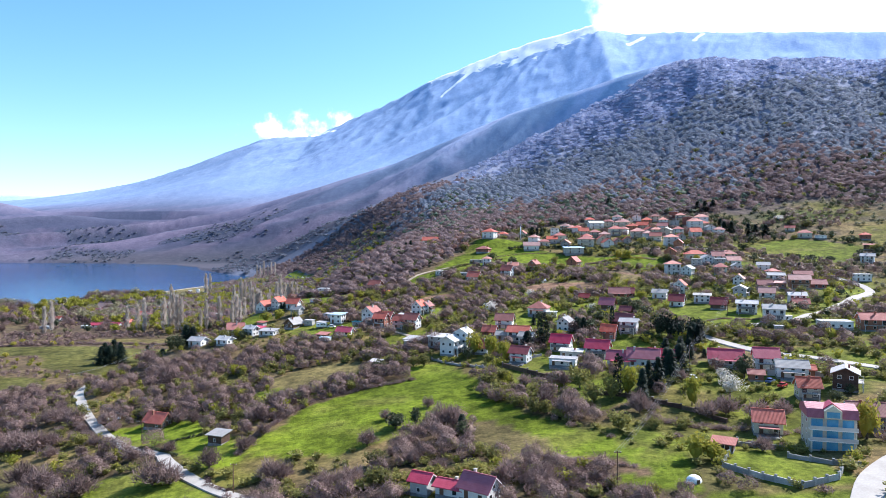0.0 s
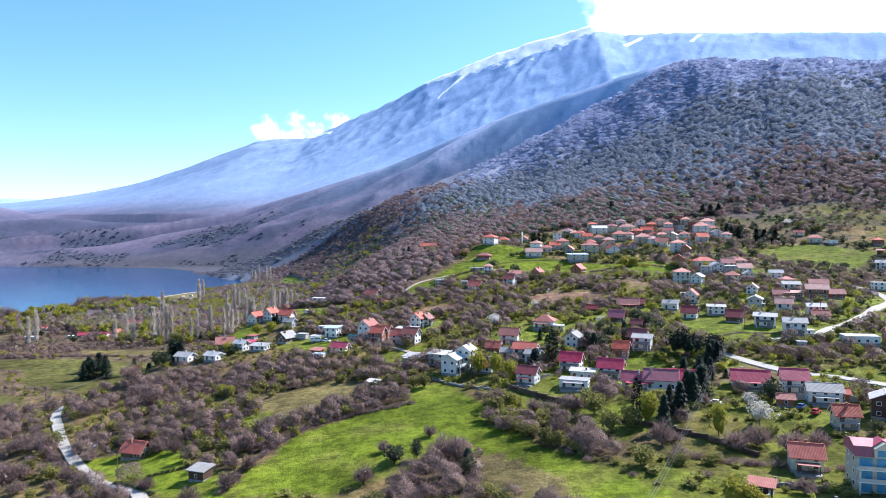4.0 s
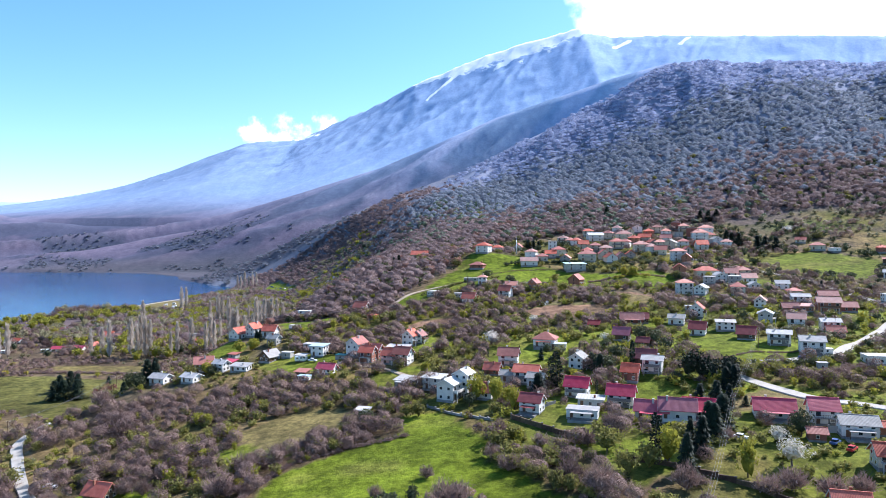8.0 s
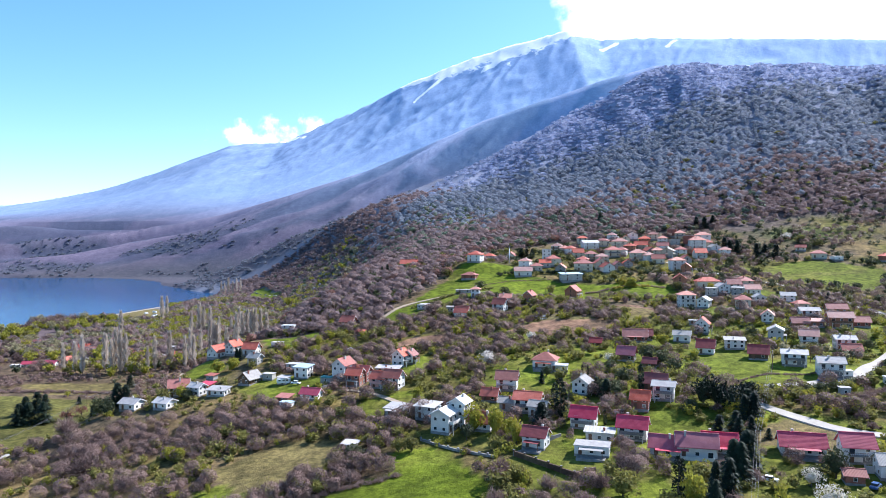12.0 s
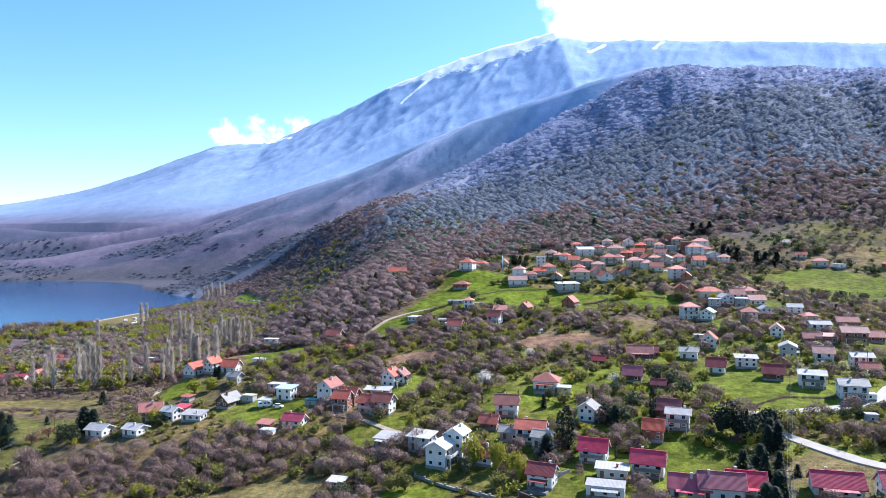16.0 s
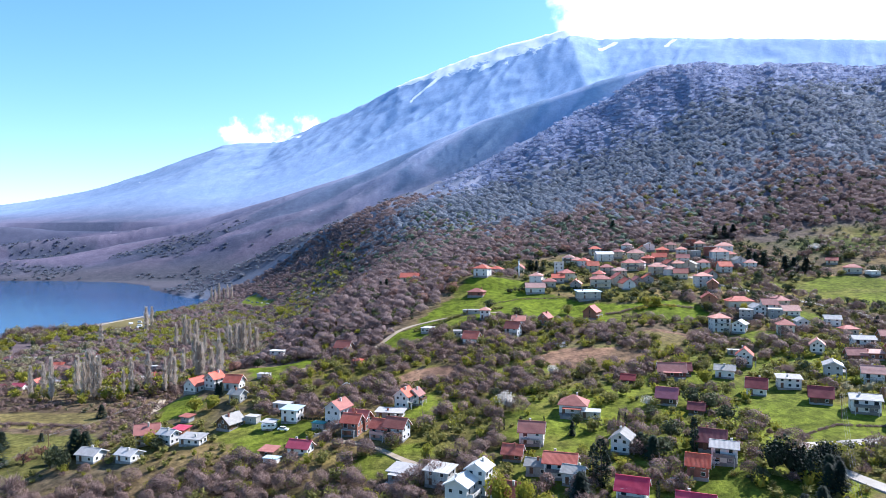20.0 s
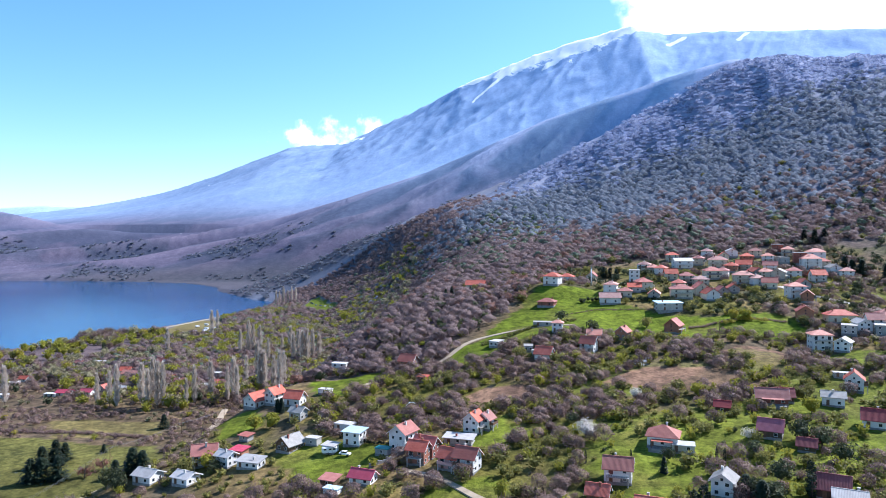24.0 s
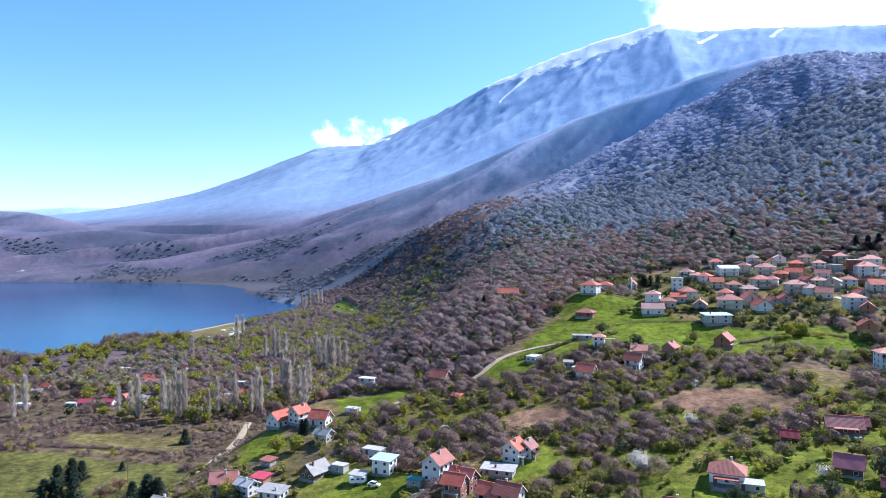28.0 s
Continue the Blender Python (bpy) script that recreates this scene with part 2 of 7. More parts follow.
def foliage(name, tones, rough=0.7, through=0.0, stands=0.0, wool=0.0, lace=0.0):
    """Leaves or twigs whose tone differs from clump to clump and from plant to plant; stands: how far whole trees of a wood differ; wool: the size of the tufts in a closed head, in metres; lace: the share of gaps between them."""
    m, n, l, b = shader(name, rough)
    geo, info = n.new("ShaderNodeNewGeometry"), n.new("ShaderNodeObjectInfo")
    s = n.new("ShaderNodeMath")
    s.operation = "MULTIPLY_ADD"
    s.inputs[1].default_value, s.inputs[2].default_value = 0.5, 0.0
    l.new(geo.outputs["Random Per Island"], s.inputs[0])
    k = n.new("ShaderNodeMath")
    k.operation = "MULTIPLY_ADD"
    k.inputs[1].default_value = 0.5
    l.new(info.outputs["Random"], k.inputs[0])
    l.new(s.outputs[0], k.inputs[2])
    tone = k.outputs[0]
    if stands:
        tone = mix_node(n, l, stands, tone, ramp_node(n, l, noise_node(n, l, 0.11, 3.0, rough=0.6), ((0.34, (0, 0, 0)), (0.66, (1, 1, 1)))))
    if wool:
        tuft = noise_node(n, l, 1.0 / wool, 4.0, rough=0.7)
        tone = mix_node(n, l, 0.5, tone, ramp_node(n, l, tuft, ((0.36, (0, 0, 0)), (0.62, (1, 1, 1)))))
        bump(n, l, b, tuft, 1.0, 0.9 * wool)
    step = 1.0 / (len(tones) - 1)
    col = ramp_node(n, l, tone, tuple((0.1 + 0.8 * i * step, c) for i, c in enumerate(tones)))
    l.new(col, b.inputs["Base Color"])
    b.inputs["Specular IOR Level"].default_value = 0.15
    if through:
        t = n.new("ShaderNodeBsdfTranslucent")
        l.new(col, t.inputs["Color"])
        mx = n.new("ShaderNodeMixShader")
        mx.inputs[0].default_value = through
        l.new(b.outputs[0], mx.inputs[1])
        l.new(t.outputs[0], mx.inputs[2])
        skin = mx.outputs[0]
        if lace:
            gap = n.new("ShaderNodeBsdfTransparent")
            holes = ramp_node(n, l, noise_node(n, l, 1.6 / wool, 2.0, rough=0.6), ((0.49 + 0.3 * (lace - 0.5), (1, 1, 1)), (0.51 + 0.3 * (lace - 0.5), (0, 0, 0))))
            cut = n.new("ShaderNodeMixShader")
            l.new(holes, cut.inputs[0])
            l.new(skin, cut.inputs[1])
            l.new(gap.outputs[0], cut.inputs[2])
            skin = cut.outputs[0]
        l.new(skin, n["Material Output"].inputs["Surface"])
    return m


BARK = plain("bark", (0.07, 0.055, 0.045), (0.14, 0.11, 0.09), 2.0, 0.9)
TWIG = foliage("bare_twigs", ((0.085, 0.055, 0.05), (0.215, 0.146, 0.128), (0.36, 0.255, 0.218)), through=0.3)
BRUSH = foliage("bare_brush", ((0.05, 0.031, 0.029), (0.195, 0.128, 0.112), (0.37, 0.255, 0.215)), through=0.25, stands=0.3, wool=0.45, lace=0.52)
# HILL and CREST: twig tones lightened and blued to stand for haze
HILL = foliage("hazed_hill_twigs", ((0.20, 0.235, 0.285), (0.25, 0.28, 0.335), (0.305, 0.325, 0.375)), through=0.6, stands=0.3, wool=0.9, lace=0.3)
CREST = foliage("hazed_crest_twigs", ((0.35, 0.40, 0.55), (0.39, 0.43, 0.58), (0.43, 0.46, 0.60)), through=0.6, stands=0.3, wool=1.1, lace=0.3)
WOOD = foliage("wood_twigs", ((0.085, 0.06, 0.064), (0.215, 0.155, 0.152), (0.36, 0.262, 0.245)), through=0.5, stands=0.4, wool=0.7, lace=0.42)
RUST = foliage("rusty_twigs", ((0.14, 0.062, 0.05), (0.25, 0.125, 0.098), (0.34, 0.20, 0.155)), through=0.4, stands=0.3, wool=0.7, lace=0.5)
PALE = foliage("pale_twigs", ((0.42, 0.355, 0.30), (0.54, 0.465, 0.40), (0.66, 0.57, 0.49)), through=0.4)
SAGE = foliage("sage_leaves", ((0.20, 0.18, 0.10), (0.27, 0.24, 0.135), (0.34, 0.30, 0.17)), through=0.35)
LEAF = foliage("olive_leaves", ((0.085, 0.08, 0.03), (0.185, 0.172, 0.05), (0.30, 0.275, 0.07)), through=0.4)
FRESH = foliage("fresh_leaves", ((0.20, 0.20, 0.03), (0.30, 0.28, 0.036), (0.36, 0.29, 0.05)), through=0.4)
DARK = foliage("evergreen_needles", ((0.007, 0.013, 0.009), (0.014, 0.024, 0.014), (0.028, 0.042, 0.022)))
OAK = foliage("dull_evergreen_leaves", ((0.042, 0.050, 0.028), (0.068, 0.079, 0.038), (0.11, 0.118, 0.05)), through=0.25)
HILLGREEN = foliage("hill_evergreen_leaves", ((0.07, 0.105, 0.085), (0.125, 0.165, 0.115), (0.20, 0.235, 0.14)), through=0.35, stands=0.4, wool=0.8, lace=0.3)
# oak leaves with the blue haze of distance mixed into their tones
SHOREOAK = foliage("hazed_oak_leaves", ((0.13, 0.145, 0.185), (0.15, 0.165, 0.20), (0.175, 0.185, 0.215)), through=0.4)
BLOOM = foliage("white_blossom", ((0.55, 0.50, 0.46), (0.70, 0.64, 0.58), (0.45, 0.42, 0.30)), through=0.3)


# ---- lie of the land: heights above the lake; the plan's unit is 1.2 m ----
UNIT = 1.2
SHORE_Y = (-600, 0, 300, 450, 616, 694, 793, 873, 967, 1051, 1090, 1232, 1327, 1424, 1468, 1513, 1540)
SHORE_X = (-760, -650, -560, -480, -391, -361, -315, -290, -267, -280, -320, -420, -470, -556, -668, -933, -2600)
FOOT_Y = (0, 150, 230, 280, 350, 400, 450, 520, 600, 700, 800, 900, 960, 1050, 1090, 1232, 1400)
FOOT_X = (-190, -180, -170, -150, -120, -100, -98, -95, -92, -105, -130, -165, -190, -245, -290, -400, -520)
PADS = []  # ground bent under the houses to fit the camera's view: x, y, rise above the slope


def ramp(a, b, v):
    t = np.clip((v - a) / (b - a), 0, 1)
    return t * t * (3 - 2 * t)


def wave(x, y, size, seed):
    """Smooth value noise in -1..1."""
    u, v = np.asarray(x, float) / size + seed * 17.3, np.asarray(y, float) / size + seed * 9.1
    i, j = np.floor(u), np.floor(v)
    f, g = u - i, v - j
    f, g = f * f * (3 - 2 * f), g * g * (3 - 2 * g)

    def rnd(p, q):
        s = np.sin(p * 127.1 + q * 311.7 + seed * 74.7) * 43758.5453
        return 2 * (s - np.floor(s)) - 1
    return (rnd(i, j) * (1 - f) * (1 - g) + rnd(i + 1, j) * f * (1 - g)
            + rnd(i, j + 1) * (1 - f) * g + rnd(i + 1, j + 1) * f * g)


def crag(x, y, size, seed):
    """Ridged noise in -1..1: sharp spurs between gullies."""
    return 1 - 2.6 * np.abs(wave(x, y, size, seed))


def slope(x, y):
    """The gently rising ground of the settlement."""
    u = np.clip(x, -260, 200)
    v = np.clip(y, -40, 480)
    return (18.4 + 0.0977 * u - 0.0135 * v - 3.16e-4 * u * u - 2.8e-5 * u * v + 2.083e-4 * v * v
            + 0.06 * np.clip(x - 200, 0, 400))


def ridge(x, y, crest_x, crest_y, crest_z, foot, base, power):
    """A mountain side that climbs from foot to its crest, and falls away behind it."""
    cy, cz = np.interp(x, crest_x, crest_y), np.interp(x, crest_x, crest_z)
    t = (y - foot) / (cy - foot)
    up = base + (cz - base) * np.clip(t, 0, 1) ** power
    return np.where(t < 0, -60.0, np.where(t > 1, cz - 0.45 * (y - cy), up))


def land(x, y):
    x, y = np.asarray(x, float) / UNIT, np.asarray(y, float) / UNIT
    # the wooded hill behind the village
    cx = (-560, -443, -300, -78, 107, 200, 290, 372, 420, 520, 640, 900, 1600)
    cy = np.interp(x, cx, (1330, 1266, 1230, 1170, 1150, 1130, 1110, 1100, 1090, 1050, 1010, 980, 950))
    cz = np.interp(x, cx, (0, 6, 48, 126, 196, 248, 295, 332, 334, 322, 312, 330, 380))
    t = (y - 470) / (cy - 470)
    s0 = slope(x, np.minimum(y, 470))
    hill = s0 + (np.maximum(cz, 0) - s0) * np.clip(t, 0, 1) ** 1.12
    hill = np.where(t > 1, cz - 0.5 * (y - cy), hill)
    gully = np.clip(t, 0, 1) * ramp(0, 0.15, 1.05 - t)
    hill = hill + gully * np.clip(cz / 180, 0.25, 1) * (14 * crag(x - 0.6 * y, y * 0.3, 130, 3) + 7 * crag(x - 0.5 * y, y * 0.25, 52, 4) + 3 * crag(x - 0.4 * y, y * 0.35, 22, 14))
    # flat land by the lake
    low = 1.5 + 0.010 * np.clip(x - np.interp(y, SHORE_Y, SHORE_X), 0, 400) + 0.5 * wave(x, y, 45, 5)
    low = np.where(y < 260, np.maximum(low, 2.5), low)
    edge = x - np.interp(y, FOOT_Y, FOOT_X)
    width = np.interp(y, (0, 230, 300, 380, 600, 800, 1000), (60, 50, 45, 45, 120, 200, 260))
    m = ramp(-0.25, 0.75, edge / width)
    z = np.where(y < 230, np.maximum(hill, low), low + (np.maximum(hill, low) - low) * m)
    z = np.where(t > 1, np.minimum(z, hill), z)
    # mountains behind
    mid = ridge(x, y, (-3200, -1700, -1450, -1330, -1200, -1080, -940, -731, -540, -360, -135, 187, 509, 670, 1000, 2500),
                (2000,) * 16,
                (170, 168, 171, 165, 138, 112, 100, 104, 140, 192, 262, 400, 512, 556, 560, 540), 1490, 1.0, 0.95)
    mid = mid + ramp(1500, 1700, y) * (20 * crag(x - 1.5 * y, y * 0.4, 300, 15) + 11 * crag(x - 1.5 * y, y * 0.4, 130, 6) + 5 * crag(x - 1.1 * y, y * 0.5, 52, 7)) * ramp(2010, 1900, y)
    far = ridge(x, y, (-2600, -1890, -1480, -1210, -1090, -920, -760, -540, -395, -200, -55, 90, 285, 475, 640, 770, 1000, 1900, 3600),
                (3000,) * 19, (70, 150, 220, 285, 330, 405, 460, 475, 540, 625, 705, 765, 842, 896, 942, 905, 915, 915, 900), 2000, 120.0, 1.05)
    far = far + ramp(2050, 2500, y) * ramp(3010, 2850, y) * (9 * crag(x - 1.5 * y, y * 0.5, 300, 8) + 5 * crag(x - 1.3 * y, y * 0.5, 120, 9)) + ramp(2300, 2600, y) * ramp(-1500, -300, x) * (3.0 * crag(x - 0.7 * y, y * 0.6, 44, 19) + 1.3 * crag(x - 0.4 * y, y * 0.8, 21, 20))
    last = ridge(x, y, (-5000, -2360, -2050, -1700, -1415, -900, 5000), (3400,) * 7, (236, 232, 240, 248, 280, 310, 100), 3050, 60.0, 1.0)
    last = last + ramp(3100, 3300, y) * 8 * wave(x, y, 210, 10)
    z = np.where(y > 1480, np.maximum(np.maximum(z, mid), np.maximum(far, last)), np.where(y > 1000, np.maximum(z, mid), z))
    return z * UNIT


def basin(x, y, z):
    """The bed of the lake."""
    x, y = x / UNIT, y / UNIT
    d = np.interp(y, SHORE_Y, SHORE_X) - x
    d = np.where(y > 1000, np.minimum(d, (np.interp(-x, [-v for v in SHORE_X[8:]], SHORE_Y[8:]) - y) * 0.6), d)
    d = np.where(y > 1540, -50, d)
    bank = np.clip(z, 0.4, None)
    bed = np.where(d > 0, np.minimum(-0.3 - 0.08 * d, z), bank)
    return np.maximum(np.where(d > 0, bed, bank), -8)


def terrain(x, y):
    x, y = np.asarray(x, float), np.asarray(y, float)
    z = land(x, y)
    near = ramp(840, 600, y)
    z = z + near * (0.35 * wave(x, y, 14, 11) + 0.5 * wave(x, y, 33, 12)) * ramp(3, 8, z)
    total, weight = np.zeros(x.shape), np.zeros(x.shape) + 0.25
    if PADS and x.size < 500:
        pads = np.array(PADS)
        w = np.exp(-((x[..., None] - pads[:, 0]) ** 2 + (y[..., None] - pads[:, 1]) ** 2) / 300.0)
        total, weight = (w * pads[:, 2]).sum(-1), weight + w.sum(-1)
    elif PADS:
        for px, py, rise in PADS:
            k = (np.abs(x - px) < 60) & (np.abs(y - py) < 60)
            w = np.exp(-((x[k] - px) ** 2 + (y[k] - py) ** 2) / 300.0)
            total[k] += w * rise
            weight[k] += w
    return basin(x, y, z + total / weight)


# ---- house plots ----
PLOTS = []


def plot(x, y, up, turn, length, width, height, roof, rise, roofing, walling, extra=""):
    """A house to stand at x, y on ground lifted by up above the slope to fit the camera's view; turn: its ridge's angle
    to the x axis.
    """
    PLOTS.append((x, y, turn, length, width, height, roof, rise, roofing, walling, extra))
    PADS.append((x, y, up))


plot(3.2, 285.9, -0.3, 62, 7.1, 6.3, 6.0, "gable", 1.6, "white", "white", "balcony")
plot(15.6, 285.0, -0.9, -28, 7.5, 5.9, 2.9, "gable", 2.5, "brown", "white")
plot(-12.4, 303.9, -0.7, -28, 7.1, 5.5, 2.6, "shed", 0.7, "pale", "concrete", "terrace")
plot(-14.7, 333.2, -1.8, -25, 6.7, 5.9, 4.7, "gable", 2.4, "brown", "white", "balcony")
plot(-1.9, 297.4, 5.9, -28, 7.1, 5.5, 4.3, "shed", 0.6, "concrete", "pale")
plot(-30.3, 342.4, 1.2, -20, 5.9, 5.5, 4.9, "gable", 2.2, "orange", "brick", "balcony")
plot(-36.6, 356.6, 1.8, 62, 7.9, 6.3, 6.2, "gable", 2.4, "brown", "white", "balcony")
plot(-12.5, 364.4, 2.7, 62, 5.9, 5.5, 4.9, "gable", 2.3, "orange", "white", "balcony")
plot(-54.7, 365.2, 1.3, -20, 6.3, 5.5, 4.8, "shed", 0.4, "blue", "white")
plot(-19.8, 335.7, 5.7, -28, 6.3, 5.5, 4.0, "gable", 2.2, "orange", "pink")
plot(-44.1, 459.0, -4.8, -25, 7.5, 6.7, 4.0, "gable", 2.7, "brown", "brick")
plot(-79.6, 468.6, -6.0, -15, 7.1, 4.0, 4.3, "flat", 0.2, "white", "white")
plot(-46.2, 330.0, 3.9, -20, 7.1, 4.7, 2.4, "gable", 1.7, "crimson", "white")
plot(-78.1, 366.6, 1.6, 60, 7.9, 6.3, 2.6, "gable", 2.6, "grey", "wood")
plot(-105.8, 416.2, 0.4, 62, 7.9, 6.7, 3.2, "gable", 2.8, "brown", "white")
plot(-97.7, 416.3, 3.1, 62, 6.7, 5.5, 4.7, "gable", 2.3, "orange", "white")
plot(-87.8, 412.0, 3.8, -15, 7.1, 5.9, 3.4, "gable", 2.5, "orange", "white")
plot(-106.8, 360.9, 1.1, 15, 7.9, 6.3, 4.2, "gable", 2.7, "orange", "white", "balcony")
plot(-123.1, 352.3, 2.3, -20, 7.5, 6.3, 2.8, "gable", 1.5, "pale", "white")
plot(-107.8, 347.0, 0.6, -25, 6.7, 5.9, 2.6, "gable", 1.3, "pale", "white")
plot(-97.7, 356.6, 6.0, -25, 5.5, 4.7, 4.0, "gable", 1.3, "pale", "white")
plot(-87.9, 352.9, 1.5, -15, 7.9, 5.1, 2.4, "shed", 0.6, "pale", "white")
plot(46.9, 342.6, 2.7, -20, 9.1, 8.3, 3.1, "hip", 3.0, "brown", "white", "terrace")
plot(28.3, 320.5, 2.1, -15, 7.5, 6.3, 4.3, "gable", 2.4, "brown", "white", "balcony")
plot(32.1, 295.2, 2.8, -20, 8.7, 6.3, 4.6, "gable", 2.0, "orange", "white", "balcony")
plot(29.3, 264.0, 2.0, -28, 6.7, 5.5, 3.9, "gable", 2.0, "darkred", "white", "terrace")
plot(54.0, 309.3, -0.9, 60, 6.3, 5.5, 4.6, "gable", 1.8, "grey", "white", "balcony")
plot(47.0, 277.4, -0.2, -25, 7.5, 5.9, 3.8, "gable", 2.5, "crimson", "white", "balcony")
plot(59.0, 266.1, 0.1, -25, 8.3, 5.9, 4.0, "gable", 2.5, "crimson", "white", "balcony")
plot(71.2, 248.6, 3.3, -18, 10.3, 6.3, 3.6, "gable", 2.7, "crimson", "white", "balcony")
plot(67.9, 286.4, -0.3, -25, 5.5, 5.1, 3.8, "gable", 2.2, "orange", "brick")
plot(77.5, 291.5, 2.9, -25, 6.7, 5.9, 4.6, "gable", 1.1, "pale", "white", "balcony")
plot(77.6, 299.6, 6.0, -28, 7.1, 6.3, 2.9, "gable", 2.7, "darkred", "wood")
plot(81.0, 344.7, 3.7, -28, 6.7, 6.3, 2.8, "gable", 2.7, "crimson", "wood")
plot(95.0, 378.0, -1.1, -15, 10.3, 6.3, 2.6, "gable", 2.7, "orange", "brick", "terrace")
plot(116.9, 377.8, -2.4, -25, 7.1, 5.9, 3.4, "gable", 1.5, "grey", "white")
plot(118.5, 354.8, -1.1, -28, 6.7, 6.7, 3.1, "gable", 2.8, "darkred", "white")
plot(132.5, 358.1, 0.6, -20, 7.9, 6.3, 3.8, "shed", 0.5, "grey", "white")
plot(133.8, 339.4, 0.9, -28, 7.1, 6.7, 2.7, "gable", 2.8, "darkred", "wood")
plot(142.6, 328.6, 1.7, -25, 8.7, 6.7, 4.6, "gable", 1.2, "pale", "white", "balcony")
plot(148.3, 313.9, 2.6, -20, 8.7, 7.1, 5.2, "gable", 1.6, "pale", "white", "balcony")
plot(156.5, 369.2, 1.5, 62, 7.9, 6.3, 4.8, "gable", 1.5, "pale", "grey", "balcony")
plot(166.5, 360.2, -1.6, -25, 7.1, 6.3, 4.9, "gable", 2.2, "pink", "white", "balcony")
plot(133.8, 395.8, -4.6, 62, 6.7, 6.3, 4.8, "gable", 2.7, "brown", "white")
plot(147.8, 451.8, -6.0, -20, 8.7, 7.1, 7.1, "hip", 2.2, "pink", "white", "balcony")
plot(156.1, 446.9, -2.8, 62, 6.7, 6.3, 4.3, "gable", 1.8, "pale", "white")
plot(169.7, 428.6, 2.6, -20, 7.1, 6.7, 4.5, "hip", 2.4, "orange", "cream")
plot(90.1, 483.9, -4.2, 60, 8.7, 7.1, 4.0, "gable", 3.0, "brown", "brick")
plot(19.7, 442.4, 1.2, 62, 7.1, 6.3, 2.6, "gable", 2.7, "orange", "white")
plot(41.3, 450.3, -1.6, -25, 6.7, 6.3, 4.2, "gable", 2.7, "brown", "white")
plot(29.7, 474.3, 5.9, -20, 5.1, 4.7, 4.6, "hip", 1.6, "pink", "white")
plot(172.8, 532.0, 1.1, -20, 9.5, 8.5, 6.8, "hip", 2.4, "pink", "white")
plot(109.0, 535.7, 4.7, -10, 12.3, 9.5, 5.1, "hip", 2.7, "orange", "cream")
plot(124.0, 547.7, -3.3, -10, 13.3, 7.6, 4.5, "gable", 3.0, "orange", "cream")
plot(37.8, 566.4, 6.0, -15, 9.5, 8.5, 5.1, "hip", 2.7, "orange", "white")
plot(219.9, 614.3, -6.0, -20, 12.3, 9.5, 6.5, "hip", 3.2, "pink", "white")
plot(216.7, 622.9, 5.6, -10, 9.5, 8.5, 7.6, "flat", 0.4, "concrete", "brick")
plot(194.4, 382.7, 6.0, -18, 10.3, 7.1, 5.2, "gable", 2.2, "pink", "brick")
plot(-97.8, 239.5, -1.2, -18, 7.1, 5.9, 2.4, "gable", 2.5, "orange", "wood")
plot(-66.6, 207.2, 1.3, -20, 4.7, 4.0, 2.8, "shed", 0.5, "grey", "wood")
plot(87.3, 187.8, -3.5, -18, 7.1, 5.9, 3.8, "gable", 2.4, "orange", "cream", "terrace")
plot(113.8, 228.3, 0.7, -18, 9.1, 6.7, 3.8, "gable", 1.8, "grey", "white", "terrace")
plot(111.1, 240.7, 0.3, -15, 7.5, 6.3, 4.6, "gable", 2.7, "crimson", "white", "balcony")
plot(122.2, 212.1, 2.7, 60, 7.5, 6.7, 5.3, "gable", 1.6, "pale", "wood", "balcony")
plot(99.8, 246.9, 0.0, -18, 11.1, 6.3, 2.9, "gable", 2.7, "crimson", "white", "terrace")
plot(78.5, 250.5, 0.0, -20, 8.7, 5.9, 2.9, "gable", 2.5, "crimson", "white", "terrace")
plot(64.3, 251.2, 0.0, -22, 9.5, 5.9, 2.8, "gable", 2.5, "crimson", "white", "terrace")
plot(44.0, 255.4, 0.0, -20, 9.5, 5.5, 2.8, "flat", 0.2, "pale", "white", "terrace")
plot(48.8, 265.5, 0.0, -20, 7.9, 4.0, 2.9, "shed", 0.4, "concrete", "grey")
plot(51.2, 337.4, 0.0, -15, 7.1, 4.7, 2.2, "flat", 0.2, "white", "cream")
plot(8.6, 290.6, -1.1, 62, 5.5, 5.5, 7.4, "gable", 1.6, "white", "white")
plot(20.8, 310.2, 0.0, -20, 5.5, 4.7, 2.4, "gable", 2.0, "orange", "brick")
plot(26.3, 298.7, 0.0, -20, 6.3, 4.7, 2.9, "gable", 1.3, "grey", "concrete")
plot(34.7, 290.0, 0.0, -28, 5.5, 4.7, 3.6, "gable", 1.3, "grey", "white")
plot(-17.5, 355.6, 0.0, -15, 9.5, 4.7, 2.2, "shed", 0.4, "pale", "concrete")
plot(-28.2, 347.6, 0.0, -25, 7.1, 5.5, 4.3, "gable", 2.3, "orange", "brick", "terrace")
plot(-8.4, 366.8, 0.0, 62, 4.7, 4.7, 3.9, "gable", 2.0, "brown", "white")
plot(-60.8, 380.2, 0.0, -20, 7.1, 4.0, 2.6, "flat", 0.2, "pale", "white")
plot(-43.0, 353.2, 0.0, -20, 4.7, 3.2, 2.2, "flat", 0.2, "teal", "concrete")
plot(-82.4, 395.7, 0.0, -25, 5.5, 4.7, 3.4, "gable", 1.6, "grey", "concrete")
plot(-96.1, 365.7, 0.0, -20, 4.7, 4.0, 2.1, "shed", 0.4, "crimson", "brick")
plot(-98.4, 380.2, 0.0, -25, 4.0, 3.2, 2.2, "shed", 0.3, "brown", "concrete")
